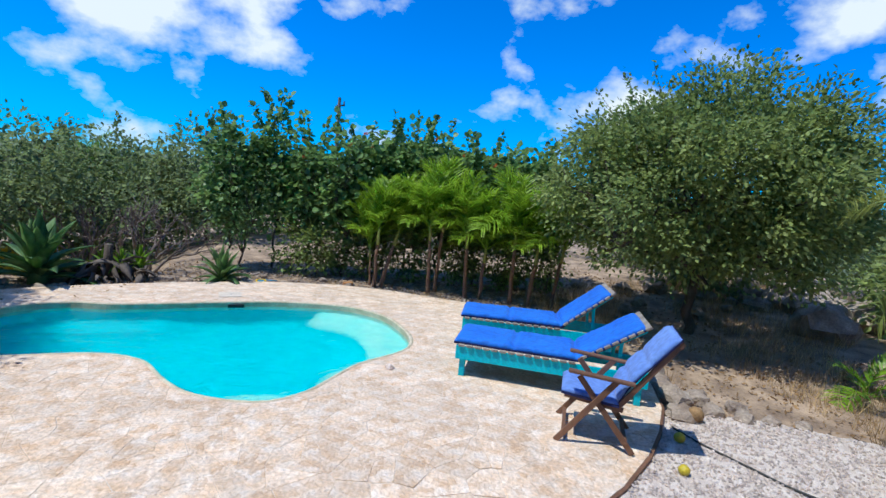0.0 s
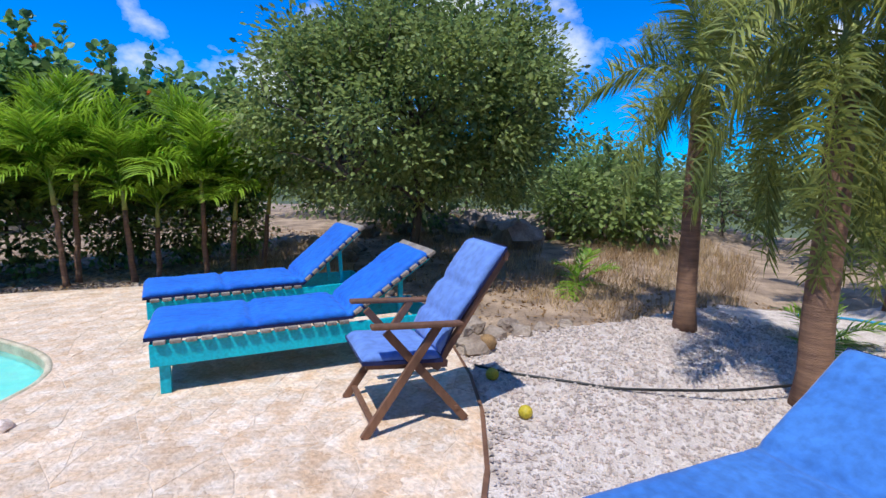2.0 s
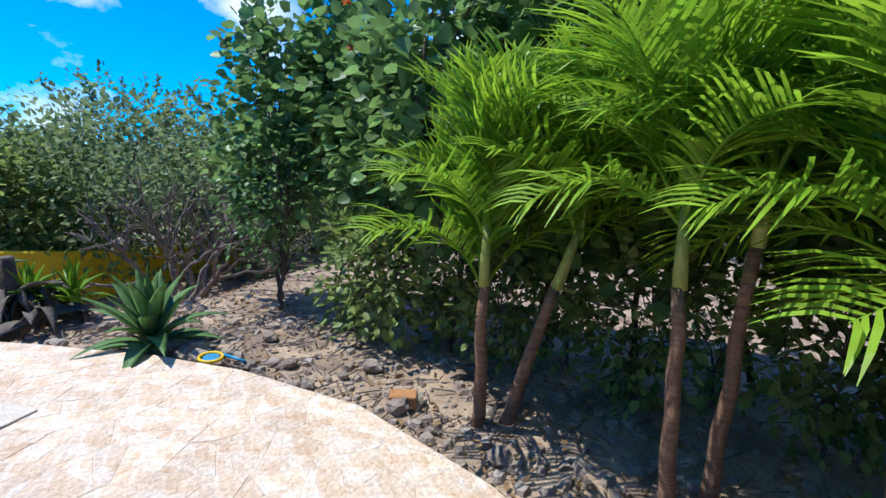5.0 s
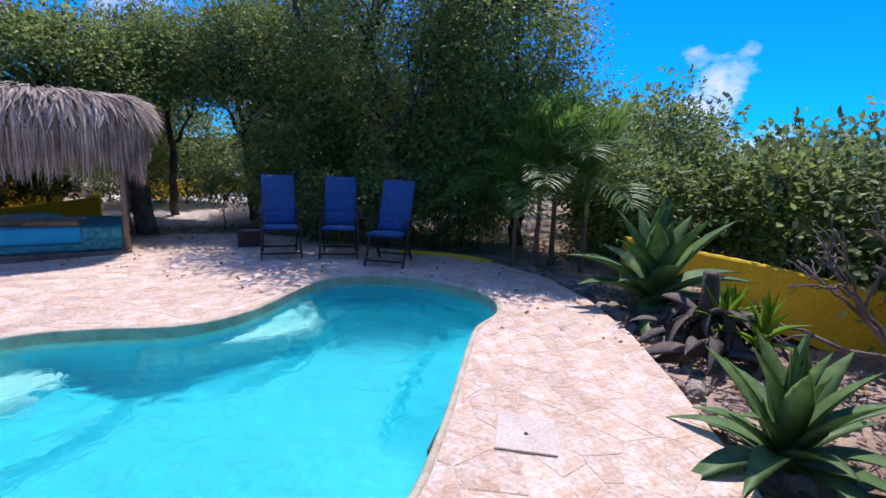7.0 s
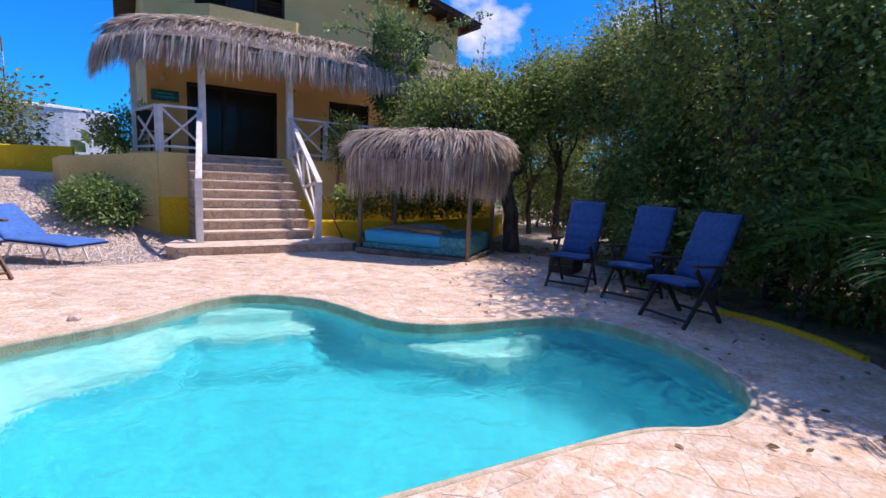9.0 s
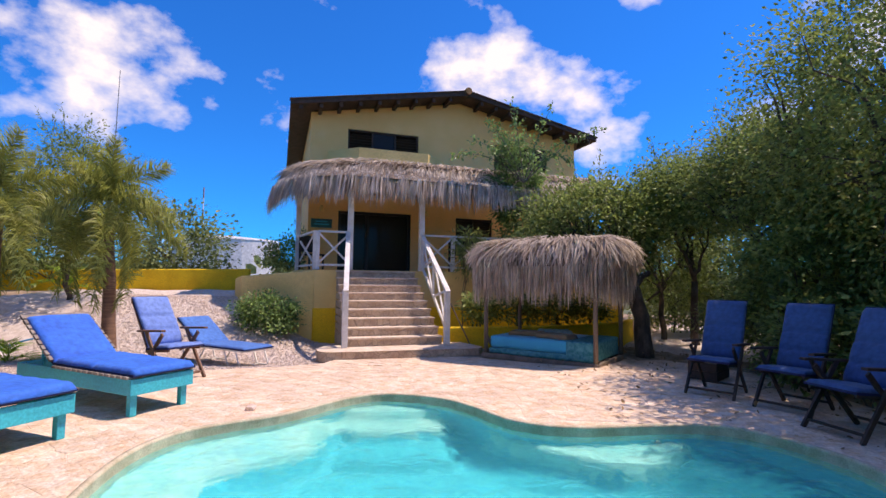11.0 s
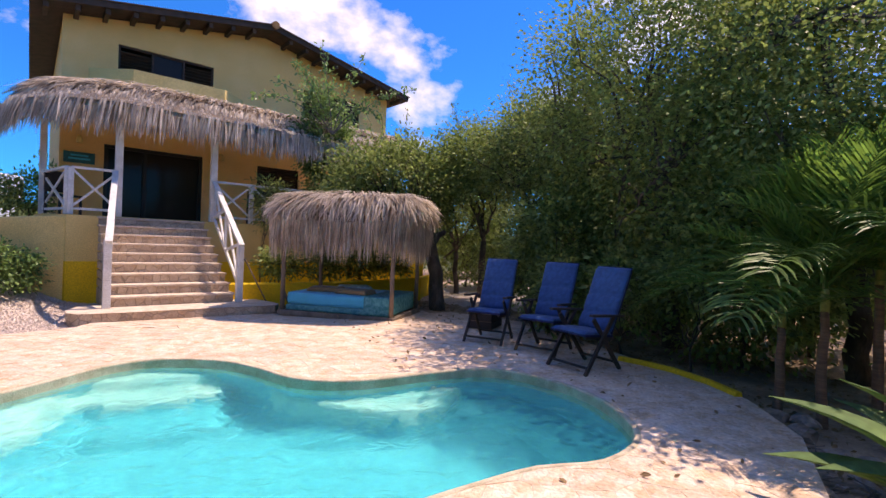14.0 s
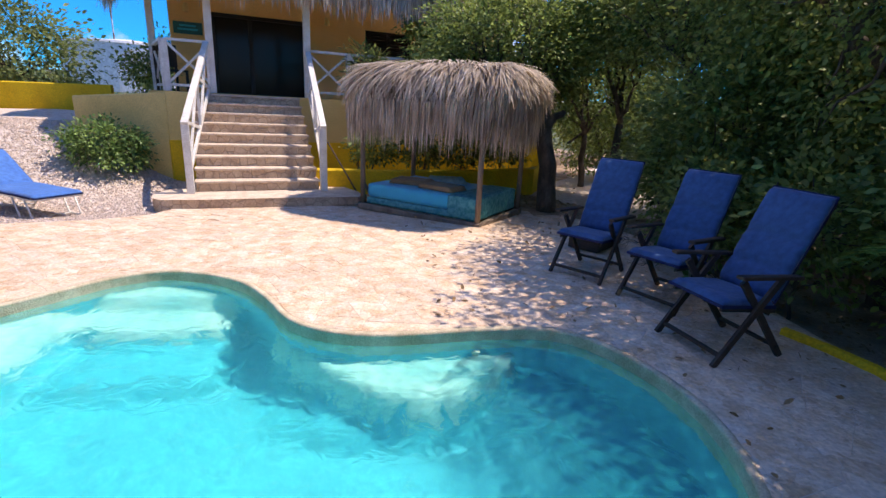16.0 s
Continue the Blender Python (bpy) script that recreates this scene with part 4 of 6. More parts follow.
# ---- cushions ----
def cushion(name, path, width, thick, seams, material, parent, label, seed=1, under=True):
    """A stuffed pad along a path of (x, z), with pinched seams, soft edges and wrinkles."""
    ds = [0.0]
    for a, b in zip(path, path[1:]):
        ds.append(ds[-1] + math.dist(a, b))
    total = ds[-1]
    n = max(14, int(total / 0.028))
    ring = [(-1, 0), (-0.995, 0.55), (-0.94, 0.93), (-0.8, 1), (-0.55, 1.03), (-0.28, 1.04), (0, 1.045), (0.28, 1.04), (0.55, 1.03), (0.8, 1), (0.94, 0.93), (0.995, 0.55), (1, 0), (0.9, -0.12), (0.4, -0.14), (0, -0.14), (-0.4, -0.14), (-0.9, -0.12)]
    verts, faces = [], []
    for i in range(n + 1):
        s = total * i / n
        k = max(j for j in range(len(ds)) if ds[j] <= s + 1e-9)
        k = min(k, len(path) - 2)
        f = (s - ds[k]) / (ds[k + 1] - ds[k])
        p = Vector((path[k][0] + (path[k + 1][0] - path[k][0]) * f, 0, path[k][1] + (path[k + 1][1] - path[k][1]) * f))
        t = Vector((path[k + 1][0] - path[k][0], 0, path[k + 1][1] - path[k][1])).normalized()
        for j in range(1, len(path) - 1):                      # soften the bend
            w = abs(s - ds[j]) / 0.12
            if w < 1:
                t0 = Vector((path[j][0] - path[j - 1][0], 0, path[j][1] - path[j - 1][1])).normalized()
                t1 = Vector((path[j + 1][0] - path[j][0], 0, path[j + 1][1] - path[j][1])).normalized()
                t = t0.lerp(t1, 0.5 + 0.5 * (s - ds[j]) / 0.12).normalized()
        nrm = Vector((-t.z, 0, t.x))
        pinch = 1.0
        for q in seams:
            pinch = min(pinch, 0.55 + 0.45 * smooth01(abs(s - q * total) / 0.05))
        end = min(s, total - s)
        pinch *= 0.25 + 0.75 * math.sqrt(smooth01(end / 0.05))
        wid = width / 2 * (0.97 + 0.03 * smooth01(end / 0.06))
        for u, v in ring:
            wr = 0.11 * noise.noise((s * 5 + seed * 7, u * 2.0, seed)) + 0.06 * noise.noise((s * 16, u * 5 + seed, 3)) + 0.10 * noise.noise((s * 3, u * 7, seed + 5)) * (1 - pinch)
            verts.append(p + Vector((0, u * wid * (1 + 0.012 * noise.noise((s * 6, seed, u))), 0)) + nrm * thick * (v * pinch + (wr if v > 0.5 else 0)))
    m = len(ring)
    for i in range(n):
        for j in range(m):
            faces.append((i * m + j, i * m + (j + 1) % m, (i + 1) * m + (j + 1) % m, (i + 1) * m + j))
    faces += [tuple(range(m))[::-1], tuple(n * m + j for j in range(m))]
    pad = part(name, raw_mesh(name, verts, faces, material, True), None, parent, label)
    if under:
        bm = bmesh.new()
        last = None
        for x, z in path:
            cur = [bm.verts.new((x, y, z + dz)) for y, dz in ((-width / 2 - 0.004, 0.012), (width / 2 + 0.004, 0.012), (width / 2 + 0.004, -0.012), (-width / 2 - 0.004, -0.012))]
            if last:
                for j in range(4):
                    bm.faces.new((last[j], last[(j + 1) % 4], cur[(j + 1) % 4], cur[j]))
            else:
                bm.faces.new(cur[::-1])
            last = cur
        bm.faces.new(last)
        part("piping", bm, M_NAVY, pad, "dark navy edge band")
    return pad


# ---- turquoise loungers ----
def sun_lounger(m, seed, tilt):
    t = thing("sun_lounger", "turquoise wooden lounger with grey slats and blue pad", "lounger", m, "pool loungers")
    W, L, B = 0.70, 1.44, 0.84
    ca, sa = math.cos(radians(tilt)), math.sin(radians(tilt))
    end = L + 0.78
    for y in (0, W - 0.035):
        part("side_board", box(0.02, end, y, y + 0.035, 0.22, 0.385, 0.006), M_TEAL, t)
    part("end_board", box(0, 0.035, 0.0, W, 0.22, 0.385, 0.006), M_TEAL, t)
    part("end_board", box(end - 0.03, end + 0.002, 0.036, W - 0.036, 0.22, 0.385, 0.006), M_TEAL, t)
    for x in (0.05, end - 0.12):
        for y in (0.037, W - 0.105):
            part("leg", box(x, x + 0.07, y, y + 0.068, 0, 0.27, 0.006), M_TEAL, t)
    for y in (0.05, W - 0.09):
        part("back_rail", beam((L, y + 0.02, 0.415), (L + B * ca, y + 0.02, 0.415 + B * sa), 0.04, 0.05), M_TEAL, t)
    for y in (0.1, W - 0.12):
        part("prop", beam((L + 0.45, y, 0.3), (L + 0.55 * ca, y, 0.40 + 0.55 * sa), 0.03, 0.04), M_TEAL, t)
    for k in range(14):
        x = 0.03 + k * 0.1
        slat = part("slat", box(x, x + 0.075, -0.03, W + 0.03, 0.387, 0.415, 0.006), M_SLAT, t)
        part("screw", tube([(x + 0.037, -0.031, 0.40), (x + 0.037, -0.034, 0.40)], 0.008, 8), M_METAL, slat)
    slope = Matrix.Translation((L, 0, 0.45)) @ pose(0, 0, 0, 0, -tilt, 0)
    for k in range(9):
        x = 0.02 + k * 0.098
        part("slat", box(x, x + 0.075, -0.03, W + 0.03, -0.012, 0.018, 0.006, slope), M_SLAT, t)
    holder = part("pad_strap", box(L - 0.01, L + 0.01, 0.05, W - 0.05, 0.416, 0.422), M_NAVY, t)
    pad = cushion("pad", [(-0.03, 0.41), (L, 0.415), (L + B * ca, 0.425 + B * sa)], W - 0.01, 0.07, (0.31, 0.63), M_BLUE, t, "faded blue stuffed pad", seed)
    pad.matrix_basis = pose(0, W / 2, 0.012)
    return t


sun_lounger(pose(2.03, 3.76, 0.002, 0, 0, -30), 1, 34)
sun_lounger(pose(2.54, 4.93, 0.002, 0, 0, -25), 2, 40)

# ---- folding chairs ----
def folding_chair(m, wood, cloth, label, seed, group="", back_to=(0.54, 1.16)):
    t = thing("folding_chair", label, "chair", m, group)
    for sx in (-0.28, 0.28):
        o = 0.03 if sx < 0 else -0.03
        part("front_leg", beam((sx, 0.30, 0.0), (sx, -0.16, 0.645), 0.026, 0.05), wood, t)
        part("rear_leg", beam((sx + o, -0.36, 0.0), (sx + o, 0.16, 0.62), 0.026, 0.05), wood, t)
        arm = part("armrest", box(-0.032, 0.032, -0.30, 0.26, 0, 0.028, 0.01, pose(sx * 1.06, 0, 0.645, 3)), wood, t)
        part("seat_rail", beam((sx + 2 * o, 0.27, 0.42), (sx + 2 * o, -0.24, 0.37), 0.025, 0.045), wood, t)
        part("back_stile", beam((sx + 2 * o, -0.16, 0.34), (sx + 2 * o, -back_to[0], back_to[1]), 0.026, 0.045), wood, t)
    for y, z in ((0.24, 0.075), (-0.29, 0.09)):
        part("stretcher", beam((-0.27, y, z), (0.27, y, z), 0.035, 0.025), wood, t)
    part("top_rail", beam((-0.24, 0.01 - back_to[0], back_to[1] - 0.02), (0.24, 0.01 - back_to[0], back_to[1] - 0.02), 0.03, 0.06), wood, t)
    for k in range(6):
        y = 0.24 - k * 0.085
        part("seat_slat", box(-0.22, 0.22, y - 0.03, y + 0.03, 0.425 - k * 0.0085, 0.439 - k * 0.0085, 0.004), wood, t)
    turn = pose(0, 0, 0, 0, 0, -90)
    pad = cushion("cushion", [(-0.30, 0.445), (0.2, 0.405)], 0.50, 0.05, (), cloth, t, "seat pad", seed)
    pad.matrix_basis = turn
    back = cushion("back_cushion", [(0.19, 0.44), (0.265, 0.60), (back_to[0] - 0.01, back_to[1] + 0.03)], 0.49, 0.05, (0.26, 0.55), cloth, t, "tall back pad with stitched folds", seed + 3)
    back.matrix_basis = turn
    return t


folding_chair(pose(2.95, 2.27, -0.003, 0, 0, 56.5) @ Matrix.Scale(1.05, 4), M_TEAK, M_BLUE2, "reddish teak folding armchair with pale blue pads by the loungers", 4, "", (0.63, 1.05))
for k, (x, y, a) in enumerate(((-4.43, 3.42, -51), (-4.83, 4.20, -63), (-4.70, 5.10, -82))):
    folding_chair(pose(x, y, 0.002, 0, 0, a), M_TEAKD, M_BLUE3, "folding armchair with wood and navy pads toned dark for tree shade", 8 + k, "chairs in the shade")


# ---- white metal chaise ----
def chaise(m):
    t = thing("chaise_longue", "white tubular chaise longue with blue pad on the gravel", "chaise", m)
    w = 0.31
    for s in (-1, 1):
        part("side_tube", tube([(0.0, s * w, 0.33), (1.22, s * w, 0.33), (1.92, s * w, 0.80)], 0.014, 8), M_STEEL, t, smooth=True)
        leg = tube([(0.22, s * w, 0.33), (0.10, s * w, 0.05), (0.14, s * w, 0.015), (0.36, s * w, 0.015), (0.4, s * w, 0.05), (0.52, s * w, 0.33)], 0.013, 8)
        part("front_leg", leg, M_STEEL, t, smooth=True)
        leg = tube([(1.05, s * w, 0.33), (1.25, s * w, 0.05), (1.3, s * w, 0.015), (1.55, s * w, 0.015), (1.62, s * w, 0.06), (1.76, s * w, 0.40), (1.66, s * w, 0.50), (1.5, s * w, 0.47), (1.4, s * w, 0.36)], 0.013, 8)
        part("rear_leg", leg, M_STEEL, t, smooth=True)
    for x, z in ((0.0, 0.33), (0.36, 0.015), (1.22, 0.33), (1.55, 0.015), (1.92, 0.80)):
        part("cross_tube", tube([(x, -w, z), (x, w, z)], 0.012, 8), M_STEEL, t, smooth=True)
    part("sling", box(0.02, 1.2, -w + 0.012, w - 0.012, 0.333, 0.340), M_STEEL, t)
    cushion("pad", [(-0.02, 0.355), (1.2, 0.355), (1.9, 0.83)], 0.64, 0.045, (0.6,), M_BLUE4, t, "worn blue pad with seam", 14)


chaise(pose(2.24, 0.62, land(2.9, 0.3) + 0.05, 0, 0, -33))

# ---- day bed under thatch ----
BED = pose(-1.99, -0.22, deck_z(-2.6, 0.3), 0, 0, 140) @ Matrix.Scale(1.04, 4)
bed = thing("day_bed", "wooden day bed with turquoise sheet and shaggy thatch roof", "bed", BED)
L, D = 2.15, 1.48
part("base_frame", box(-0.06, L + 0.06, -0.06, 0.03, 0.002, 0.10, 0.02), M_POLE, bed)
part("base_frame", box(-0.06, L + 0.06, D - 0.03, D + 0.06, 0.002, 0.10, 0.02), M_POLE, bed)
for x in (-0.05, L - 0.03):
    part("base_frame", box(x, x + 0.08, 0.031, D - 0.031, 0.002, 0.09, 0.012), M_POLE, bed)
rb = random.Random(3)
for x, y in ((0.0, 0.02), (L, 0.0), (L, D), (0.0, D)):
    part("post", tube([(x, y, 0.10), (x + rb.uniform(-.01, .01), y, 0.8), (x + rb.uniform(-.02, .02), y, 1.4), (x, y, 1.95)], (0.042, 0.04, 0.038, 0.036), 10), M_POLE, bed, smooth=True)
part("brace", beam((0.02, 0.02, 0.42), (0.02, 0.22, 0.18), 0.04, 0.04), M_POLE, bed)
part("bed_skirt", box(0.05, L - 0.05, 0.04, D - 0.04, 0.092, 0.20, 0.03), M_BEDD, bed, "teal patterned skirt", True)
mat_bm = box(0.06, L - 0.06, 0.05, D - 0.05, 0.201, 0.43, 0.06)
part("mattress", mat_bm, M_BEDC, bed, "turquoise sheet over mattress", True)
part("throw", box(L - 0.55, L - 0.035, 0.035, D - 0.03, 0.10, 0.437, 0.035), M_BEDD, bed, "patterned teal throw", True)
for x, y, a in ((0.62, 0.55, 12), (1.28, 0.42, -6), (0.95, 1.12, 35)):
    pl = thing("pillow", "flat tan pillow on the turquoise bed" if y < 1 else "pale blue pillow on the turquoise bed", "pillow", BED @ pose(x, y, 0.438, 0, 0, a))
    cushion("pillow_case", [(-0.33, 0.0), (0.33, 0.0)], 0.42, 0.075, (), M_PILLOW if y < 1 else M_SHELF, pl, "", 21 + int(10 * x), under=False)


def bed_roof(u, v):
    """Dome of the thatch: u round the roof, v from the crown (0) to the eave (1)."""
    a = 2 * math.pi * u
    c, s = math.cos(a), math.sin(a)
    k = (abs(c) ** 5 + abs(s) ** 5) ** (-1 / 5)
    rx, ry = L / 2 + 0.27, D / 2 + 0.28
    r = math.sin(v * math.pi / 2) ** 0.62
    ridge = 0.62 * (1 - v)
    z = 1.72 + 0.58 * math.cos(v * math.pi / 2) ** 0.8 + 0.03 * noise.noise((c * 3, s * 3, v * 3))
    return Vector((L / 2 + c * k * rx * r + (ridge if c > 0 else -ridge) * abs(c), D / 2 + s * k * ry * r, z))


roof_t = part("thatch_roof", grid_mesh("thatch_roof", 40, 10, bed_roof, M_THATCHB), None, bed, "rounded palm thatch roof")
for x in (-0.02, L + 0.02):
    part("roof_beam", tube([(x, -0.1, 1.9), (x, D + 0.1, 1.9)], 0.03, 8), M_POLE, bed, smooth=True)
verts, faces = [], []
for k in range(5600):
    u = rt.random()
    v = rt.random() ** 0.55
    p = bed_roof(u, v)
    q = bed_roof(u, min(1, v + 0.06)) if v < 0.95 else bed_roof(u, 1.0)
    out = q - bed_roof(u, max(0, v - 0.06))
    out = out.normalized() if out.length > 1e-4 else Vector((1, 0, -1)).normalized()
    d = (out + Vector((rt.uniform(-.35, .35), rt.uniform(-.35, .35), rt.uniform(-.1, .15))))
    if v > 0.72:
        ln = rt.uniform(0.32, 0.66)
        d = (d * 0.35 + Vector((0, 0, -1))).normalized() * ln
        blade(verts, faces, p + Vector((0, 0, 0.02)), d, rt.uniform(0.006, 0.014), 0.05, rt)
    else:
        blade(verts, faces, p + Vector((0, 0, rt.uniform(0.0, 0.05))), d.normalized() * rt.uniform(0.25, 0.45), rt.uniform(0.009, 0.018), 0.12, rt)
for k in range(1500):                                           # long fringe
    u = rt.random()
    p = bed_roof(u, 1.0) + Vector((rt.uniform(-.06, .02), rt.uniform(-.06, .06), 0.03))
    blade(verts, faces, p, Vector((rt.uniform(-.05, .05), rt.uniform(-.05, .05), -1)) * rt.uniform(0.35, 0.75), rt.uniform(0.005, 0.011), 0.03, rt)
tagged(part("thatch_fringe", raw_mesh("bed_strips", verts, faces, M_THATCH), None, roof_t, "grey brown hanging leaf strips"), kind="stuff")

# ---- small things on the ground ----
lid = thing("skimmer_lid", "square pale skimmer lid let into the flagstones", "lid", pose(-0.9, 7.67, 0.012, 0, 0, 8))
part("plate", box(-0.19, 0.19, -0.17, 0.17, -0.02, 0.004, 0.004), M_LID, lid)
# dark disc on the plate, coloured like the shade in a finger hole
part("finger_hole_shade", tube([(0.02, 0.0, 0.0041), (0.02, 0.0, 0.0065)], 0.014, 10), M_DARK, lid)


def fruit(x, y, r, material, label, cat):
    bm = bmesh.new()
    bmesh.ops.create_icosphere(bm, subdivisions=3, radius=r)
    for v in bm.verts:
        v.co *= 1 + 0.05 * noise.noise(v.co * 20 + Vector((x, y, 0)))
        v.co.z *= 0.94
    bmesh.ops.translate(bm, verts=bm.verts, vec=(x, y, max(land(x, y) + 0.05, -0.06) + r * 0.9))
    me = mesh_of(cat, bm, material, True)
    tagged(new(cat, me), label, cat)


fruit(3.44, 1.55, 0.05, M_FRUIT, "yellow green fruit lying on the gravel", "fruit")
fruit(3.86, 2.04, 0.055, M_FRUIT, "greenish fruit lying beside the rocks", "fruit")
fruit(4.42, 2.40, 0.09, M_HUSK, "brown coconut husk on the rocks", "coconut")
fruit(6.6, -1.5, 0.05, M_FRUIT, "yellow green fruit lying on the gravel", "fruit")


def pebble_rock(x, y, r, seed, flat=0.7, z=None, name="rock", label="weathered grey coral rock beside the deck", material=None):
    bm = bmesh.new()
    bmesh.ops.create_icosphere(bm, subdivisions=2, radius=r)
    for v in bm.verts:
        v.co *= 1 + 0.42 * noise.noise(v.co * (1.6 / r) + Vector((seed, 0, 0))) + 0.15 * noise.noise(v.co * (4 / r) + Vector((seed, 3, 0)))
        v.co.z *= flat
    base = land(x, y) + 0.01 if z is None else z
    bmesh.ops.translate(bm, verts=bm.verts, vec=(x, y, base + r * flat * 0.55))
    tagged(new(name, mesh_of(name, bm, material or M_ROCK, False)), label, "rock", "garden rocks")


rk = random.Random(8)
pebble_rock(1.29, 4.04, 0.06, 1, 0.7, -0.004, "rock", "small pale rock on the pool edge", M_CHIP)
for x, y, r in ((4.36, 2.52, 0.17), (4.60, 2.90, 0.2), (4.75, 3.3, 0.17), (4.3, 2.55, 0.12), (4.85, 2.55, 0.13), (5.1, 2.35, 0.12), (5.4, 2.25, 0.10), (4.95, 2.9, 0.15), (5.25, 2.6, 0.12), (5.7, 2.1, 0.09), (4.95, 3.7, 0.18), (5.05, 4.2, 0.16)):
    pebble_rock(x, y, r, rk.random() * 50)
for k in range(46):                                             # border of rocks outside the far edge of the deck
    s = rk.random()
    i = 13 + s * 8
    a, b = DECK[int(i)], DECK[int(i) + 1]
    f = i - int(i)
    x, y = a[0] + (b[0] - a[0]) * f, a[1] + (b[1] - a[1]) * f
    out = Vector((x - 0.2, y - 3.5)).normalized()
    dd = 0.1 + abs(rk.gauss(0, 0.32))
    pebble_rock(x + out.x * dd, y + out.y * dd, rk.uniform(0.04, 0.11), rk.random() * 50)
for k in range(26):                                             # rock heap under the trees far behind
    pebble_rock(12.5 + rk.gauss(0, 1.3), 6.0 + rk.gauss(0, 1.5), rk.uniform(0.2, 0.5), rk.random() * 50, 0.75, None, "rock", "large weathered rock in the dry scrub")
for k in range(14):
    pebble_rock(rk.uniform(7, 10.5), rk.uniform(6.2, 9.5), rk.uniform(0.1, 0.3), rk.random() * 50, 0.7, None, "rock", "weathered rock in the dry scrub")
tagged(part("clay_block", box(-0.1, 0.1, -0.06, 0.06, 0, 0.1, 0.012), M_CLAY, None, m=pose(1.35, 9.02, -0.09, 4, 0, 20)), "orange clay block among the border rocks", "block")

# dark planter crate beside the shaded chairs
crate = thing("planter_crate", "dark wooden planter crate beside the shaded chairs", "planter", pose(-4.98, 2.42, deck_z(-4.98, 2.42) + 0.004, 0, 0, 40))
for y in (-0.2, 0.18):
    for k in range(2):
        part("board", box(-0.3, 0.3, y, y + 0.02, 0.01 + 0.13 * k, 0.13 + 0.13 * k, 0.004), M_TEAKD, crate)
for x in (-0.3, 0.28):
    for k in range(2):
        part("end_board", box(x, x + 0.02, -0.179, 0.179, 0.01 + 0.13 * k, 0.13 + 0.13 * k, 0.004), M_TEAKD, crate)
part("soil", box(-0.279, 0.279, -0.179, 0.179, 0.0, 0.22), M_SOIL, crate, "dark soil in the crate")

# hoses
def hose(points, r, material, label):
    k = len(points)
    line = []
    for i in range(k - 1):
        p0, p1, p2, p3 = (Vector(points[max(0, min(k - 1, i + j))]) for j in (-1, 0, 1, 2))
        for s in range(8):
            t = s / 8
            q = 0.5 * ((2 * p1) + (p2 - p0) * t + (2 * p0 - 5 * p1 + 4 * p2 - p3) * t * t + (3 * p1 - p0 - 3 * p2 + p3) * t ** 3)
            line.append((q.x, q.y, max(land(q.x, q.y) + 0.05, -0.06) + r * 0.9))
    tagged(new("garden_hose", mesh_of("garden_hose", tube(line, r, 8), material, True)), label, "hose")


hose([(4.02, 2.3), (4.05, 2.0), (4.16, 1.6), (4.3, 1.2), (4.55, 0.8), (4.9, 0.35), (5.5, -0.2)], 0.012, M_RUBBER, "thin black garden hose lying across the gravel")
hose([(7.9, -0.1), (8.1, -0.7), (7.9, -1.3), (7.4, -1.75), (7.2, -2.4)], 0.018, M_HOSEB, "bright blue garden hose on the gravel")
toy = thing("swim_goggles", "yellow and blue swim mask lying by the deck edge", "toy", pose(-0.45, 9.0, -0.03, 12, 0, 20))
part("frame", tube([(0.1 * math.cos(a), 0.07 * math.sin(a), 0.02) for a in np.linspace(0, 2 * math.pi, 21)], 0.014, 6), M_YELLOW, toy, smooth=True)
part("lens", tube([(0, 0, 0.012), (0, 0, 0.02)], 0.068, 16), M_HOSEB, toy)
part("snorkel", tube([(0.08, 0.05, 0.02), (0.2, 0.0, 0.02), (0.32, -0.06, 0.03)], 0.012, 8), M_HOSEB, toy, smooth=True)

# poles, mast and tank
def utility_pole(x, y, h, r):
    t = thing("utility_pole", "weathered wooden utility pole beyond the hedge", "pole")
    part("mast", tube([(x, y, land(x, y) - 0.1), (x, y, h)], (r, r * 0.75), 10), M_POLE, t)
    part("crossarm", beam((x - 0.12, y, h - 0.35), (x + 0.25, y, h - 0.3), 0.05, 0.06), M_POLE, t)
    part("insulator", tube([(x + 0.2, y, h - 0.28), (x + 0.2, y, h - 0.12)], 0.035, 8), M_METAL, t)
    return t


utility_pole(1.9, 20.3, 5.7, 0.09); utility_pole(-3.8, 24.0, 3.9, 0.09)
mast = tagged(new("antenna_mast", mesh_of("antenna_mast", tube([(5.75, -0.75, -0.1), (5.68, -0.7, 3.0), (5.6, -0.62, 5.7)], (0.016, 0.012, 0.006), 8), M_METAL)), "thin grey antenna mast beside the palm", "mast")
tank = thing("water_tank", "large white round water tank far behind the garden", "tank", pose(15.0, -33.0, 0))
part("shell", tube([(0, 0, 1.5), (0, 0, 4.6)], 4.2, 32), M_TANK, tank)
part("cover", tube([(0, 0, 4.601), (0, 0, 4.75), (0, 0, 5.15)], (4.25, 4.2, 0.3), 32), M_TANK, tank)
radio = thing("radio_mast", "distant red and white lattice radio mast", "mast", pose(40.0, -88, 0))
for k in range(8):
    part("section", tube([(0, 0, 2 + k * 2.2), (0, 0, 4.19 + k * 2.2)], (0.13, 0.12), 6), M_CLAY if k % 2 else M_TANK, radio)

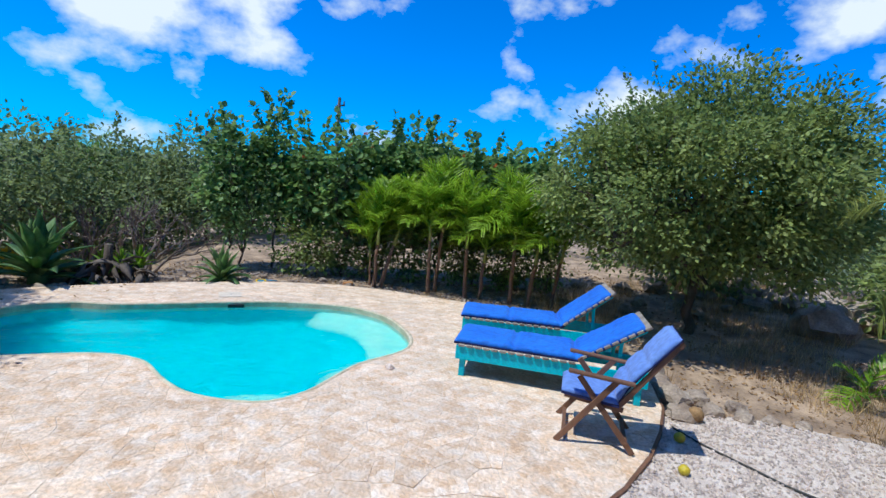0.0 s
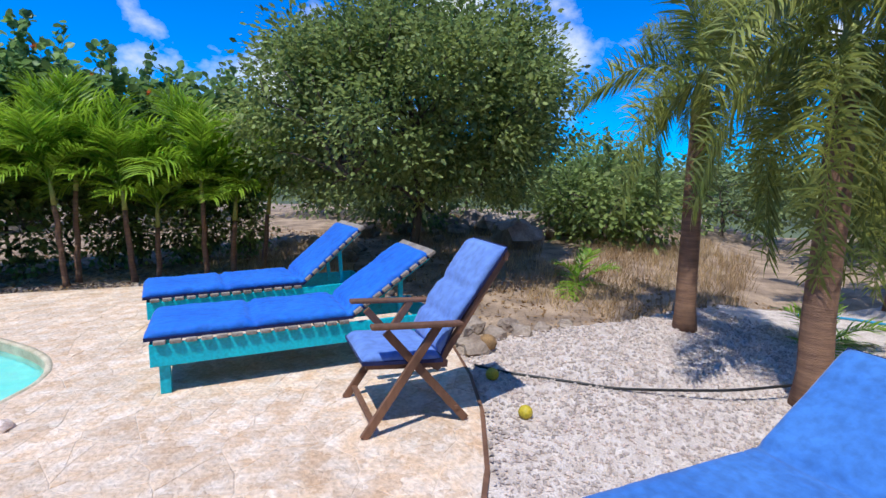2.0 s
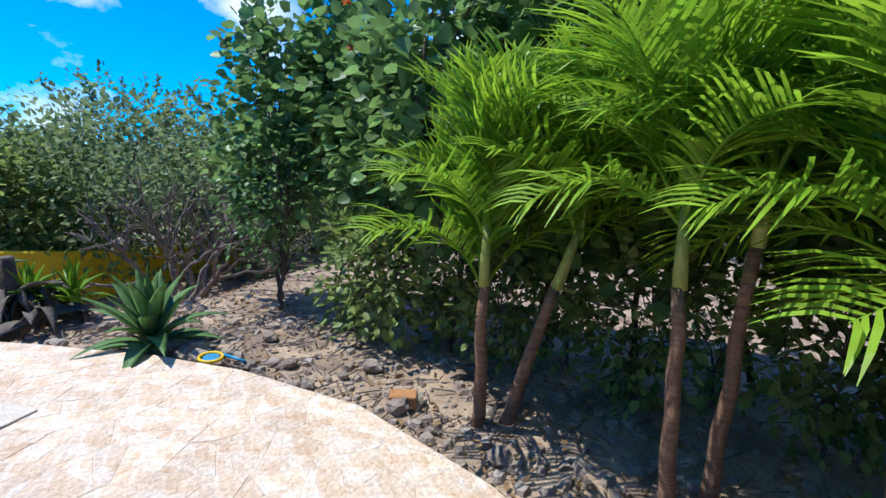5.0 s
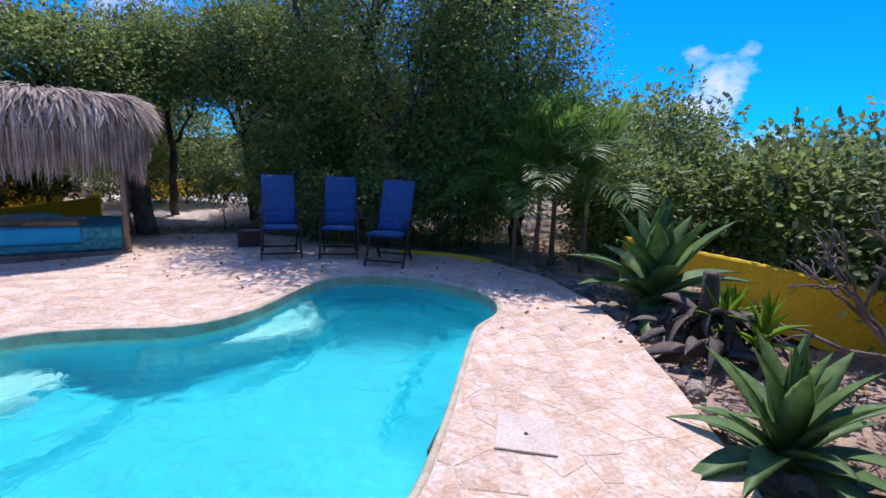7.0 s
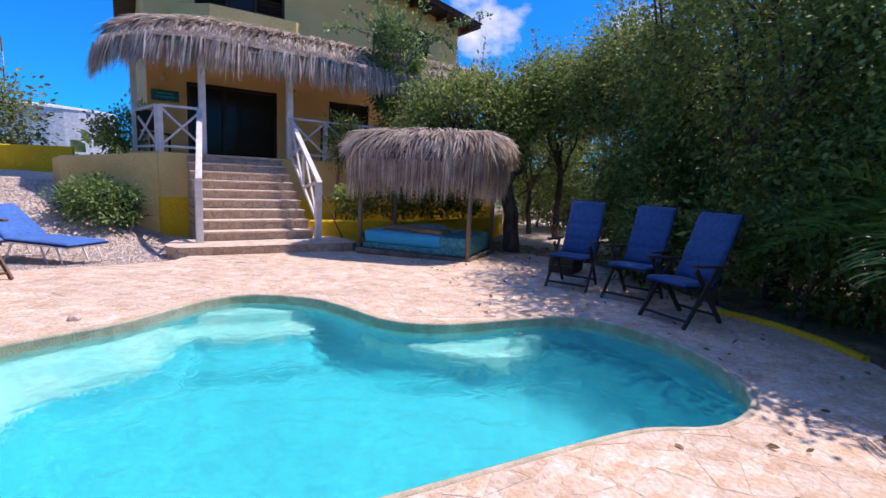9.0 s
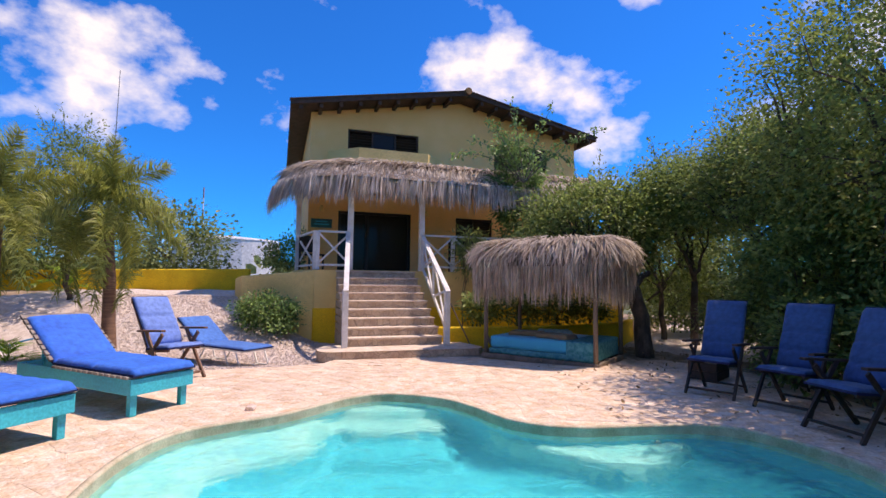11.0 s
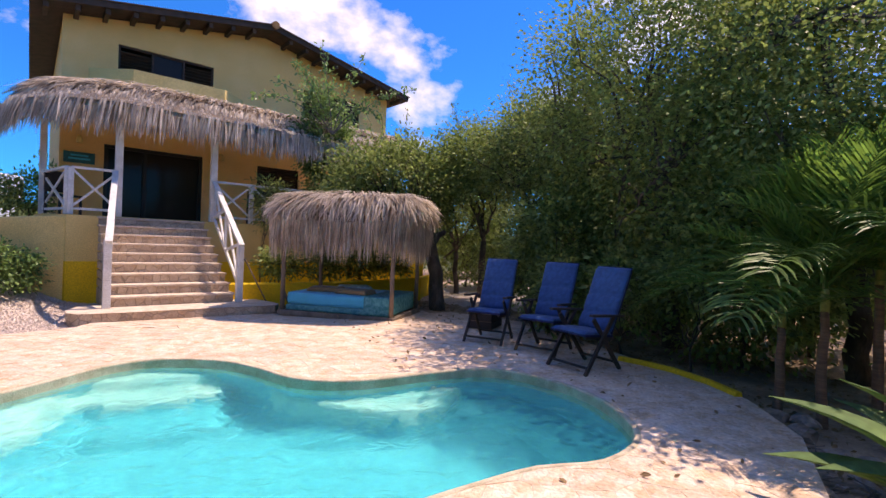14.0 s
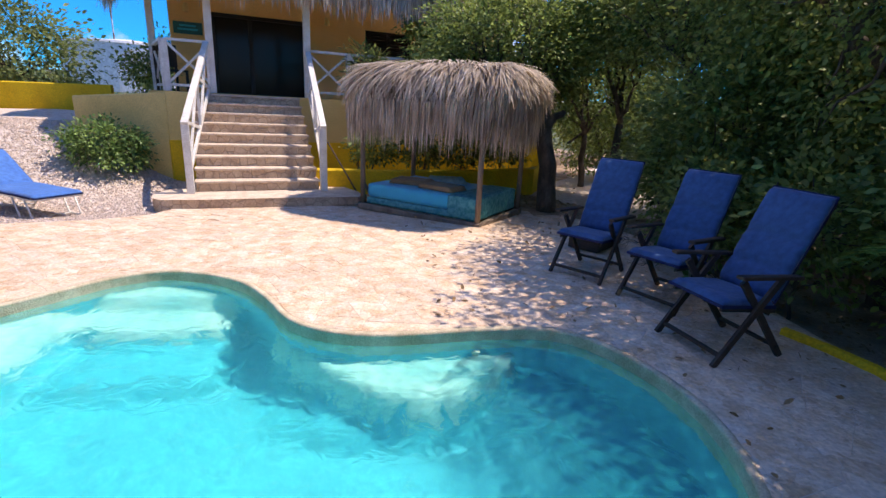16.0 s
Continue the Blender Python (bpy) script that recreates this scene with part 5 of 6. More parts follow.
# ---- vegetation ----
def leaf_cloud(points, out_dirs, size, aspect, rnd, cup=0.25, droop=0.3):
    """Vertices and faces of small folded leaves at points."""
    n = len(points)
    P = np.asarray(points, dtype=float)
    Dv = np.asarray(out_dirs, dtype=float) + rnd.normal(0, 0.55, (n, 3))
    Dv[:, 2] -= droop
    Dv /= np.linalg.norm(Dv, axis=1, keepdims=True) + 1e-9
    up = rnd.normal(0, 0.55, (n, 3))
    up[:, 2] += 1.0
    side = np.cross(Dv, up)
    side /= np.linalg.norm(side, axis=1, keepdims=True) + 1e-9
    nrm = np.cross(side, Dv)
    ln = (size * rnd.uniform(0.65, 1.3, n))[:, None]
    wd = ln * aspect / 2
    rows = [P, P + Dv * ln * 0.35 + side * wd + nrm * wd * cup, P + Dv * ln * 0.35 - side * wd + nrm * wd * cup,
            P + Dv * ln * 0.75 + side * wd * 0.75 + nrm * wd * cup, P + Dv * ln * 0.75 - side * wd * 0.75 + nrm * wd * cup, P + Dv * ln, P + Dv * ln * 0.55]
    V = np.stack(rows, 1).reshape(-1, 3)
    b = np.arange(n) * 7
    F = []
    for f in ((0, 1, 6), (1, 3, 6), (3, 5, 6), (0, 6, 2), (2, 6, 4), (4, 6, 5)):
        F.append(np.stack([b + f[0], b + f[1], b + f[2]], 1))
    return V, np.concatenate(F)


def fast_mesh(name, V, F, material):
    me = bpy.data.meshes.new(name)
    k = F.shape[1]
    me.vertices.add(len(V)); me.loops.add(F.size); me.polygons.add(len(F))
    me.vertices.foreach_set("co", np.asarray(V, dtype=np.float32).ravel())
    me.loops.foreach_set("vertex_index", F.astype(np.int32).ravel())
    me.polygons.foreach_set("loop_start", np.arange(0, F.size, k, dtype=np.int32))
    me.update(calc_edges=True)
    me.materials.append(material)
    return me


def crown_points(centre, radii, clusters, per, rnd, spread, hollow=0.55, low=-0.8):
    """Leaf clusters spread over an uneven crown, with gaps between them."""
    tips = []
    while len(tips) < clusters:
        d = rnd.normal(0, 1, 3)
        d /= np.linalg.norm(d)
        if d[2] < low:
            continue
        lump = 1 + 0.36 * noise.noise((d[0] * 2.1 + centre[0], d[1] * 2.1 + centre[1], d[2] * 2.1)) + 0.12 * noise.noise((d[0] * 6, d[1] * 6, d[2] * 6 + centre[0]))
        r = hollow + (1 - hollow) * rnd.random() ** 0.6
        tips.append(np.array(centre) + d * np.array(radii) * r * lump)
    pts, dirs = [], []
    for t in tips:
        o = (t - np.array(centre)) / np.array(radii)
        o /= np.linalg.norm(o) + 1e-6
        q = t + rnd.normal(0, 1, (per, 3)) * spread * np.array([1, 1, 0.75])
        pts.append(q)
        dirs.append(np.repeat(o[None], per, 0) * 0.6 + (q - t) / spread * 0.6)
    return tips, np.concatenate(pts), np.concatenate(dirs)


def limb(bm, a, b, r0, r1, rnd, bend=0.12, sides=6):
    a, b = np.asarray(a, float), np.asarray(b, float)
    k = 5
    pts = []
    for i in range(k + 1):
        f = i / k
        p = a + (b - a) * f + np.array([0, 0, 1]) * math.sin(math.pi * f) * bend * np.linalg.norm(b - a) * 0.4
        if 0 < i < k:
            p = p + rnd.normal(0, 0.03, 3) * np.linalg.norm(b - a)
        pts.append(tuple(p))
    tube(pts, [r0 + (r1 - r0) * i / k for i in range(k + 1)], sides, bm)


def tree(name, base, trunk_top, centre, radii, clusters, per, spread, size, aspect, material, label, seed, trunk_r=0.09, limbs=26, bark=None, cat="tree", low=-0.8, shoots=0):
    rnd = np.random.RandomState(seed)
    t = thing(name, label, cat, pose(*base))
    off = np.array(base)
    bm = bmesh.new()
    limb(bm, (0, 0, -0.15), np.array(trunk_top) - off, trunk_r, trunk_r * 0.75, rnd, 0.02, 9)
    tips, pts, dirs = crown_points(np.array(centre) - off, radii, clusters, per, rnd, spread, low=low)
    if shoots:                                                  # long thin shoots out of the top
        for _ in range(shoots):
            d = rnd.normal(0, 1, 3); d[2] = abs(d[2]) + 0.8; d /= np.linalg.norm(d)
            a = np.array(centre) - off + d * np.array(radii) * 0.9
            for s in np.linspace(0, 1, 26):
                pts = np.vstack([pts, a + d * s * 0.55 + np.array([0, 0, s * 0.25]) + rnd.normal(0, 0.03, 3)])
                dirs = np.vstack([dirs, d + rnd.normal(0, 0.6, 3)])
            stem = bmesh.new()
            limb(stem, a - d * 0.3, a + d * 0.55 + np.array([0, 0, 0.25]), 0.008, 0.003, rnd, 0.05, 4)
            part("shoot", stem, bark or M_BARK, t, "long thin shoot out of the crown")
    main = [np.array(centre) - off + (np.array(trunk_top) - np.array(centre)) * 0.55 + rnd.normal(0, 0.33, 3) * np.array(radii) for _ in range(6)]
    tt = np.array(trunk_top) - off
    for q in main:
        limb(bm, tt, q, trunk_r * 0.55, trunk_r * 0.25, rnd, 0.15, 7)
    for i in rnd.permutation(len(tips))[:limbs]:
        q = min(main, key=lambda w: np.linalg.norm(w - tips[i]))
        limb(bm, q, tips[i], trunk_r * 0.24, 0.006, rnd, 0.1, 5)
    part("trunk", bm, bark or M_BARK, t, "branching grey brown trunk", True)
    V, F = leaf_cloud(pts, dirs, size, aspect, rnd)
    part("crown", fast_mesh("crown", V, F, material), None, t, "loose crown of small leaves")
    return t


# the round tree beyond the loungers
tree("olive_tree", (7.3, 5.45, 0.0), (7.35, 5.5, 1.15), (7.3, 5.6, 2.65), (2.6, 2.5, 1.85), 760, 105, 0.18, 0.085, 0.55, M_LEAF, "round spreading tree with small grey green leaves", 11, 0.10, 90, low=-0.75, shoots=16)
# dark trees behind the chairs
tree("shade_tree", (-7.3, 4.3, -0.1), (-7.2, 4.2, 1.9), (-7.3, 4.0, 3.8), (1.95, 2.3, 2.5), 540, 88, 0.24, 0.068, 0.55, M_LEAFD, "tall dense dark green tree behind the chairs", 21, 0.16, 70, low=-0.95, shoots=22)
tree("shade_tree", (-7.9, 6.5, -0.1), (-7.8, 6.5, 1.8), (-7.4, 6.0, 3.2), (1.9, 1.45, 2.0), 420, 88, 0.24, 0.068, 0.55, M_LEAFD, "dense dark green tree at the end of the deck", 22, 0.14, 60, low=-0.95, shoots=10)
tree("shade_tree", (-8.6, 1.2, -0.1), (-8.5, 1.3, 1.9), (-8.3, 1.6, 3.2), (2.1, 2.0, 2.0), 400, 88, 0.24, 0.068, 0.55, M_LEAFD, "dense dark green tree beside the gravel path", 23, 0.14, 60, low=-0.7, shoots=10)
tree("shade_tree", (-10.5, 8.8, -0.5), (-10.4, 8.6, 1.4), (-10.2, 8.6, 1.7), (1.8, 1.8, 1.4), 320, 40, 0.26, 0.11, 0.55, M_LEAFD, "dark scrub tree beyond the boundary wall", 24, 0.12, 40, low=-0.95)
tree("shade_tree", (-7.9, 0.1, -0.1), (-7.85, 0.1, 1.6), (-7.7, 0.3, 3.1), (1.7, 1.5, 1.7), 330, 88, 0.22, 0.068, 0.55, M_LEAFD, "dense dark green tree beside the gravel path", 25, 0.12, 60, low=-0.35, shoots=10)
tree("shade_tree", (-7.4, -1.7, -0.1), (-7.3, -1.6, 1.5), (-6.9, -1.4, 3.2), (1.35, 1.2, 1.25), 240, 88, 0.2, 0.068, 0.55, M_LEAFD, "dark green tree behind the crooked tree", 26, 0.10, 60, low=-0.4, shoots=10)
# tree beside the day bed
tree("garden_tree", (-5.35, -0.25, -0.02), (-5.25, -0.55, 1.35), (-4.75, -1.5, 2.75), (1.6, 1.35, 1.05), 420, 52, 0.19, 0.085, 0.5, M_LEAFD, "small crooked tree with fine leaves beside the day bed", 31, 0.19, 80, low=-0.9, shoots=8)
tree("garden_tree", (-7.2, -2.9, -0.1), (-7.1, -2.8, 1.2), (-7.0, -2.6, 2.6), (1.5, 1.3, 1.3), 200, 42, 0.2, 0.085, 0.5, M_LEAFD, "light green tree behind the planter wall", 32, 0.08, 50, low=-0.9, shoots=6)
# climber on the porch
tree("climbing_shrub", (-3.5, -4.1, -0.1), (-3.65, -4.25, 1.9), (-3.6, -4.2, 4.1), (0.8, 0.5, 1.6), 150, 40, 0.13, 0.10, 0.5, M_GRAPE, "tall climbing shrub growing through the porch thatch", 33, 0.04, 60, cat="shrub", low=-1, shoots=16)
for k, (dx, dz, up) in enumerate(((2.0, 0.35, 0.5), (1.5, 0.9, 0.35), (1.1, 1.5, 0.3), (-1.6, 1.0, 0.5), (-2.2, 1.35, 0.35), (-0.7, 1.9, 0.3), (0.4, 2.1, 0.2), (-1.2, 0.3, 0.6))):
    rs = np.random.RandomState(70 + k)
    line = [(-3.6 + dx * f, -3.55 + 0.25 * f, 4.2 + dz * f + up * math.sin(2.6 * f)) for f in np.linspace(0, 1, 9)]
    shoot = thing("climber_shoot", "long arching leafy shoot of the porch climber", "shoot", pose(*line[0]))
    rel = [tuple(np.array(p) - np.array(line[0])) for p in line]
    part("stem", tube(rel, [0.016 - 0.0015 * i for i in range(9)], 5), M_TWIG, shoot, "thin bare stem")
    q = np.array([rel[rs.randint(2, 9)] for _ in range(90)]) + rs.normal(0, 0.06, (90, 3))
    V, F = leaf_cloud(q, rs.normal(0, 1, (90, 3)), 0.11, 0.5, rs)
    part("leaves", fast_mesh("leaves", V, F, M_GRAPE), None, shoot, "sparse small green leaves")
tree("oleander", (-1.85, -3.35, -0.1), (-1.9, -3.35, 1.0), (-2.1, -3.4, 2.25), (0.42, 0.3, 0.6), 60, 26, 0.12, 0.13, 0.2, M_LEAF, "grey green shrub with narrow leaves beside the stairs", 34, 0.02, 40, cat="shrub", low=-1)
tree("garden_bush", (2.9, -2.35, land(2.9, -2.35)), (2.9, -2.35, land(2.9, -2.35) + 0.25), (2.9, -2.35, land(2.9, -2.35) + 0.5), (0.68, 0.6, 0.45), 120, 30, 0.10, 0.075, 0.6, M_GRAPE, "low leafy bush in front of the cream wall", 35, 0.03, 30, cat="bush")
tree("garden_bush", (3.4, -6.6, 0.9), (3.4, -6.6, 1.4), (3.3, -6.7, 2.2), (1.1, 0.9, 0.75), 130, 36, 0.14, 0.085, 0.6, M_LEAFD, "dark bush behind the garden wall", 36, 0.04, 30, cat="bush")
for k, (x, y) in enumerate(((-2.2, -2.25), (-3.1, -2.3), (-4.1, -2.25), (-5.0, -2.4))):
    tree("planter_shrub", (x, y, 0.2), (x, y, 0.4), (x, y, 0.75), (0.45, 0.28, 0.38), 50, 26, 0.10, 0.09, 0.5, M_LEAFD, "dark green shrub growing in the planter", 40 + k, 0.02, 20, cat="shrub")
tree("garden_bush", (-6.4, 0.6, -0.1), (-6.4, 0.6, 0.3), (-6.45, 0.5, 0.75), (0.4, 0.4, 0.4), 45, 22, 0.10, 0.07, 0.5, M_BUSH, "thin light green bush beside the path", 47, 0.015, 24, cat="bush")
for k, (x, y) in enumerate(((-5.75, 3.35), (-5.95, 4.5), (-6.1, 2.2), (-6.2, 5.4))):
    tree("under_shrub", (x, y, -0.1), (x, y, 0.2), (x, y, 0.6 + 0.15 * k), (0.42, 0.5, 0.6), 55, 26, 0.13, 0.09, 0.5, M_LEAFD, "dark shaded shrub under the trees", 50 + k, 0.02, 30, cat="shrub")

for k, (x, y, r, h) in enumerate(((-6.7, 2.3, 1.0, 2.8), (-7.0, 5.6, 1.1, 3.0), (-8.2, 3.2, 1.3, 3.0), (-9.8, -0.2, 1.4, 3.2), (-9.0, 5.4, 1.4, 3.4), (-7.5, 8.5, 0.95, 1.75), (-8.8, 9.6, 1.2, 1.9), (-9.6, -3.6, 1.3, 3.0), (-8.6, -4.8, 1.3, 3.2), (-11.5, 2.2, 1.6, 4.2))):
    tree("dense_shrub", (x, y, land(x, y)), (x, y, 0.5), (x, y, h * 0.5), (r, r, h * 0.5), 250, 46, 0.2, 0.085, 0.55, M_LEAFD, "dense dark green shrub below the shade trees", 300 + k, 0.04, 24, cat="shrub", low=-1, shoots=4)

# hedge of round-leaved shrubs behind the palms
hr = random.Random(4)
HEDGE = [(-1.3, 10.95, 3.0), (-0.3, 11.05, 3.45), (0.5, 10.6, 3.0), (1.35, 10.1, 3.3), (2.1, 10.1, 3.2), (2.9, 10.0, 3.35), (3.7, 9.9, 3.3), (4.6, 9.6, 3.1), (5.4, 9.4, 3.2), (6.2, 9.2, 3.0), (-1.0, 10.55, 1.9)]
for k, (x, y, h) in enumerate(HEDGE):
    y += 0.3 if k > 3 and k != 10 else 0
    rr = 0.5 if k in (0, 1, 2, 10) else 0.6 if k == 3 else 0.78
    tree("hedge_shrub", (x, y, -0.1), (x + 0.05, y, 0.9 if h > 2 else 0.3), (x, y, h * 0.64), (rr, rr * 0.9, h * 0.38), (100 if k < 4 else 230) if h > 2 else 60, 17, 0.17, 0.135 if k != 10 else 0.07, 0.92 if k != 10 else 0.6, M_GRAPE, "tall shrub with large round green leaves", 60 + k, 0.03, 50, cat="shrub", low=-0.88, shoots=4 if k != 10 else 0)
rnd = np.random.RandomState(9)
for k in range(9):
    x, y, h = HEDGE[2 + k % 7]
    V, F = leaf_cloud(np.array([[x + hr.uniform(-.4, .4), y - 0.5, h + hr.uniform(-.35, .1)]] * 7), rnd.normal(0, 1, (7, 3)), 0.06, 0.7, rnd)
    tagged(new("hedge_flower", fast_mesh("hedge_flower", V, F, M_FLOWER)), "small orange flower cluster on the hedge", "flower")


# undergrowth between palms and hedge
for k in range(-1, 11):
    x = 0.7 + 0.55 * k
    y = 10.0 - 0.30 * max(0, x - 2.2) + (0.35 if k % 2 else 0.0)
    tree("under_shrub", (x, y, land(x, y)), (x, y, 0.15), (x, y, 0.6), (0.42, 0.3, 0.5 + 0.12 * (k % 3)), 40, 22, 0.12, 0.09, 0.6, M_LEAFD, "dark undergrowth shrub behind the palms", 400 + k, 0.018, 30, bark=M_TWIG, cat="shrub", low=-1)

# ---- palms ----
def frond_mesh(name, length, droop, leaflets, leaf_len, leaf_w, material, seed, plume=0.0, hang=0.35, petiole=0.18):
    """One feather palm leaf along +x: a drooping midrib with leaflets on both sides."""
    rnd = random.Random(seed)
    V, F = [], []

    def rib(s):
        return Vector((length * (s - 0.12 * droop * s * s), 0.03 * math.sin(s * 3 + seed), length * (0.45 * s - droop * s * s)))
    k = 9
    for i in range(k):
        s = i / (k - 1)
        p = rib(s)
        w = 0.016 * (1 - 0.85 * s)
        V += [p + Vector((0, -w, 0)), p + Vector((0, w, 0)), p + Vector((0, 0, -w * 1.3))]
        if i:
            a, b = 3 * (i - 1), 3 * i
            F += [(a, a + 1, b + 1, b), (a + 1, a + 2, b + 2, b + 1), (a + 2, a, b, b + 2)]
    for i in range(leaflets):
        s = petiole + (1 - petiole) * (i + rnd.random() * 0.6) / leaflets
        p = rib(s)
        t = (rib(min(1, s + 0.02)) - rib(s - 0.02)).normalized()
        ln = leaf_len * (0.45 + 0.75 * math.sin(math.pi * min(1, (s - petiole) / (1 - petiole) * 0.82 + 0.14))) * rnd.uniform(0.85, 1.1)
        for sg in (-1, 1):
            roll = rnd.uniform(-plume, plume)
            d = (t * 0.75 + Vector((0, sg, 0)) * (1 - 0.45 * s) + Vector((0, 0, 0.28 + roll * 1.4)))
            d.y *= math.cos(roll)
            d.normalize()
            side = (t - d * t.dot(d)).normalized()
            b = len(V)
            q = p.copy()
            dd = d * ln / 3
            for j, wj in enumerate((0.5, 1.0, 0.8, 0.08)):
                V += [q - side * leaf_w * wj / 2, q + side * leaf_w * wj / 2]
                q = q + dd
                dd = (dd + Vector((0, 0, -hang * ln / 3 * (0.6 + rnd.random() * 0.7))))
                dd = dd.normalized() * ln / 3
            F += [(b + 2 * j, b + 2 * j + 1, b + 2 * j + 3, b + 2 * j + 2) for j in range(3)]
    return raw_mesh(name, V, F, material)


YOUNG = [frond_mesh("frond", 1.2, d, 30, 0.48, 0.025, M_PALM, 70 + i, 0.25, 0.42) for i, d in enumerate((0.28, 0.42, 0.55, 0.70))]
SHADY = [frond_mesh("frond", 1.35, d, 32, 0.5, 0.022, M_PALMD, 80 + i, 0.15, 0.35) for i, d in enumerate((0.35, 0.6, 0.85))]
FOX = [frond_mesh("frond", 1.75, d, 150, 0.40, 0.019, M_FOX, 90 + i, 1.25, 0.5, 0.1) for i, d in enumerate((0.55, 0.95, 1.3))]
SHOOT = [frond_mesh("frond", 0.62, d, 18, 0.26, 0.022, M_PALM, 95 + i, 0.15, 0.3) for i, d in enumerate((0.5, 0.85))]


def palm(x, y, trunk_h, trunk_r, fronds, pool_of, label, seed, scale=1.0, lean=(0, 0), shaft=0.35, name="palm", z=None, rise=(0.1, 1.15)):
    r = random.Random(seed)
    zb = land(x, y) if z is None else z
    t = thing(name, label, "palm", pose(x, y, zb))
    top = Vector((lean[0], lean[1], trunk_h))
    pts = [Vector((0, 0, -0.1)).lerp(top, i / 6) + Vector((r.uniform(-.012, .012), r.uniform(-.012, .012), 0)) for i in range(7)]
    part("trunk", tube(pts, [trunk_r * (1.35 if i == 0 else 1.05 - 0.05 * i) for i in range(7)], 12), M_PTRUNK, t, "ringed brown trunk", True)
    crown = top + Vector((lean[0] * shaft / max(trunk_h, .2), lean[1] * shaft / max(trunk_h, .2), shaft))
    if shaft > 0.05:
        part("crownshaft", tube([top - Vector((0, 0, 0.01)), top.lerp(crown, 0.5), crown], (trunk_r * 0.85, trunk_r * 0.72, trunk_r * 0.4), 10), M_SHAFT, t, "smooth yellow green crownshaft", True)
    for k in range(fronds):
        a = 360 * (k * 0.382 + r.uniform(-.03, .03))
        f = k / max(1, fronds - 1)
        tilt = -(rise[0] + (rise[1] - rise[0]) * (1 - f)) * 45 + r.uniform(-8, 8)
        me = pool_of[min(len(pool_of) - 1, int(f * len(pool_of)))]
        sc = scale * r.uniform(0.82, 1.12)
        part("frond", me, None, t, m=Matrix.Translation(crown - Vector((0, 0, 0.12 * f))) @ pose(0, 0, 0, 0, tilt, a) @ Matrix.Scale(sc, 4))
    return t


PALMS = [(2.02, 8.90, 0.82, 0.046, 0.02, -0.02), (2.16, 9.0, 1.0, 0.048, 0.30, 0.12), (1.98, 9.15, 0.5, 0.03, -0.03, 0.05), (2.9, 8.3, 0.95, 0.042, -0.04, 0.05), (3.1, 8.5, 1.25, 0.042, 0.1, 0.05),
         (3.65, 7.95, 1.05, 0.046, -0.06, 0.0), (3.95, 7.85, 0.8, 0.042, 0.05, 0.03), (4.5, 7.45, 0.95, 0.045, 0.0, 0.02), (4.85, 7.3, 0.85, 0.05, 0.1, 0.02), (5.35, 7.2, 0.8, 0.045, 0.15, 0.0)]
for k, (x, y, h, r, lx, ly) in enumerate(PALMS):
    h *= hr.uniform(0.8, 1.3)
    x, y = (x + 0.16, y + 0.24) if k > 2 else (x - 0.1, y + 0.1)
    palm(x, y, h, r, 9 if k < 3 else 15, YOUNG, "young feather palm with bright green fronds beside the deck", 100 + k, hr.uniform(0.85, 1.08), (lx, ly), 0.40, rise=(0.95, 2.0) if k < 3 else (0.35, 1.9))
for k, (x, y, h) in enumerate(((-5.6, 6.78, 0.85), (-5.65, 7.12, 1.05), (-6.2, 7.3, 1.3), (-6.0, 7.8, 0.9))):
    palm(x, y, h, 0.045, 11, SHADY, "feather palm with shade-toned fronds at the end of the deck", 120 + k, 0.95, (0.03 * k, 0), 0.3, rise=(0.35, 1.6))
palm(5.2, -0.12, 2.5, 0.12, 20, FOX, "foxtail palm with bushy drooping fronds on gravel", 131, 0.84, (0.1, 0.05), 0.5, rise=(-1.0, 1.6))
palm(6.5, 0.98, 2.35, 0.11, 14, FOX, "foxtail palm with bushy drooping fronds beside gravel", 132, 0.74, (-0.05, 0.05), 0.5, rise=(-1.0, 1.6))
palm(9.2, -1.2, 1.9, 0.10, 12, FOX, "foxtail palm with bushy drooping fronds behind gravel", 133, 1.0, (0, 0), 0.5, rise=(-1.0, 1.6))
palm(7.6, 2.6, 0.05, 0.04, 7, SHOOT, "small palm shoot in the dry grass", 134, 1.0, (0, 0), 0.04)
palm(7.2, -0.35, 0.05, 0.04, 8, SHOOT, "small palm shoot beside the foxtail trunk", 135, 1.1, (0, 0), 0.04)
palm(9.4, -5.2, 0.08, 0.04, 7, SHOOT, "small palm shoot in front of the yellow wall", 136, 1.2, (0, 0), 0.04)


# ---- agaves ----
def agave_leaf(name, length, width, curl, material):
    V, F = [], []
    n = 9
    prof = (0.62, 0.7, 0.86, 0.98, 1.0, 0.92, 0.72, 0.4, 0.03)
    for i in range(n):
        s = i / (n - 1)
        x, z = length * s * (1 - 0.15 * curl * s), length * (curl * s * s * -0.5 + 0.12 * s)
        w = width / 2 * prof[i]
        th = 0.022 * (1 - s) + 0.004
        V += [(x, -w, z + w * 0.45), (x, 0, z), (x, w, z + w * 0.45), (x, 0, z - th)]
        if i:
            a, b = 4 * (i - 1), 4 * i
            F += [(a, a + 1, b + 1, b), (a + 1, a + 2, b + 2, b + 1), (a + 2, a + 3, b + 3, b + 2), (a + 3, a, b, b + 3)]
    return raw_mesh(name, V, F, material, True)


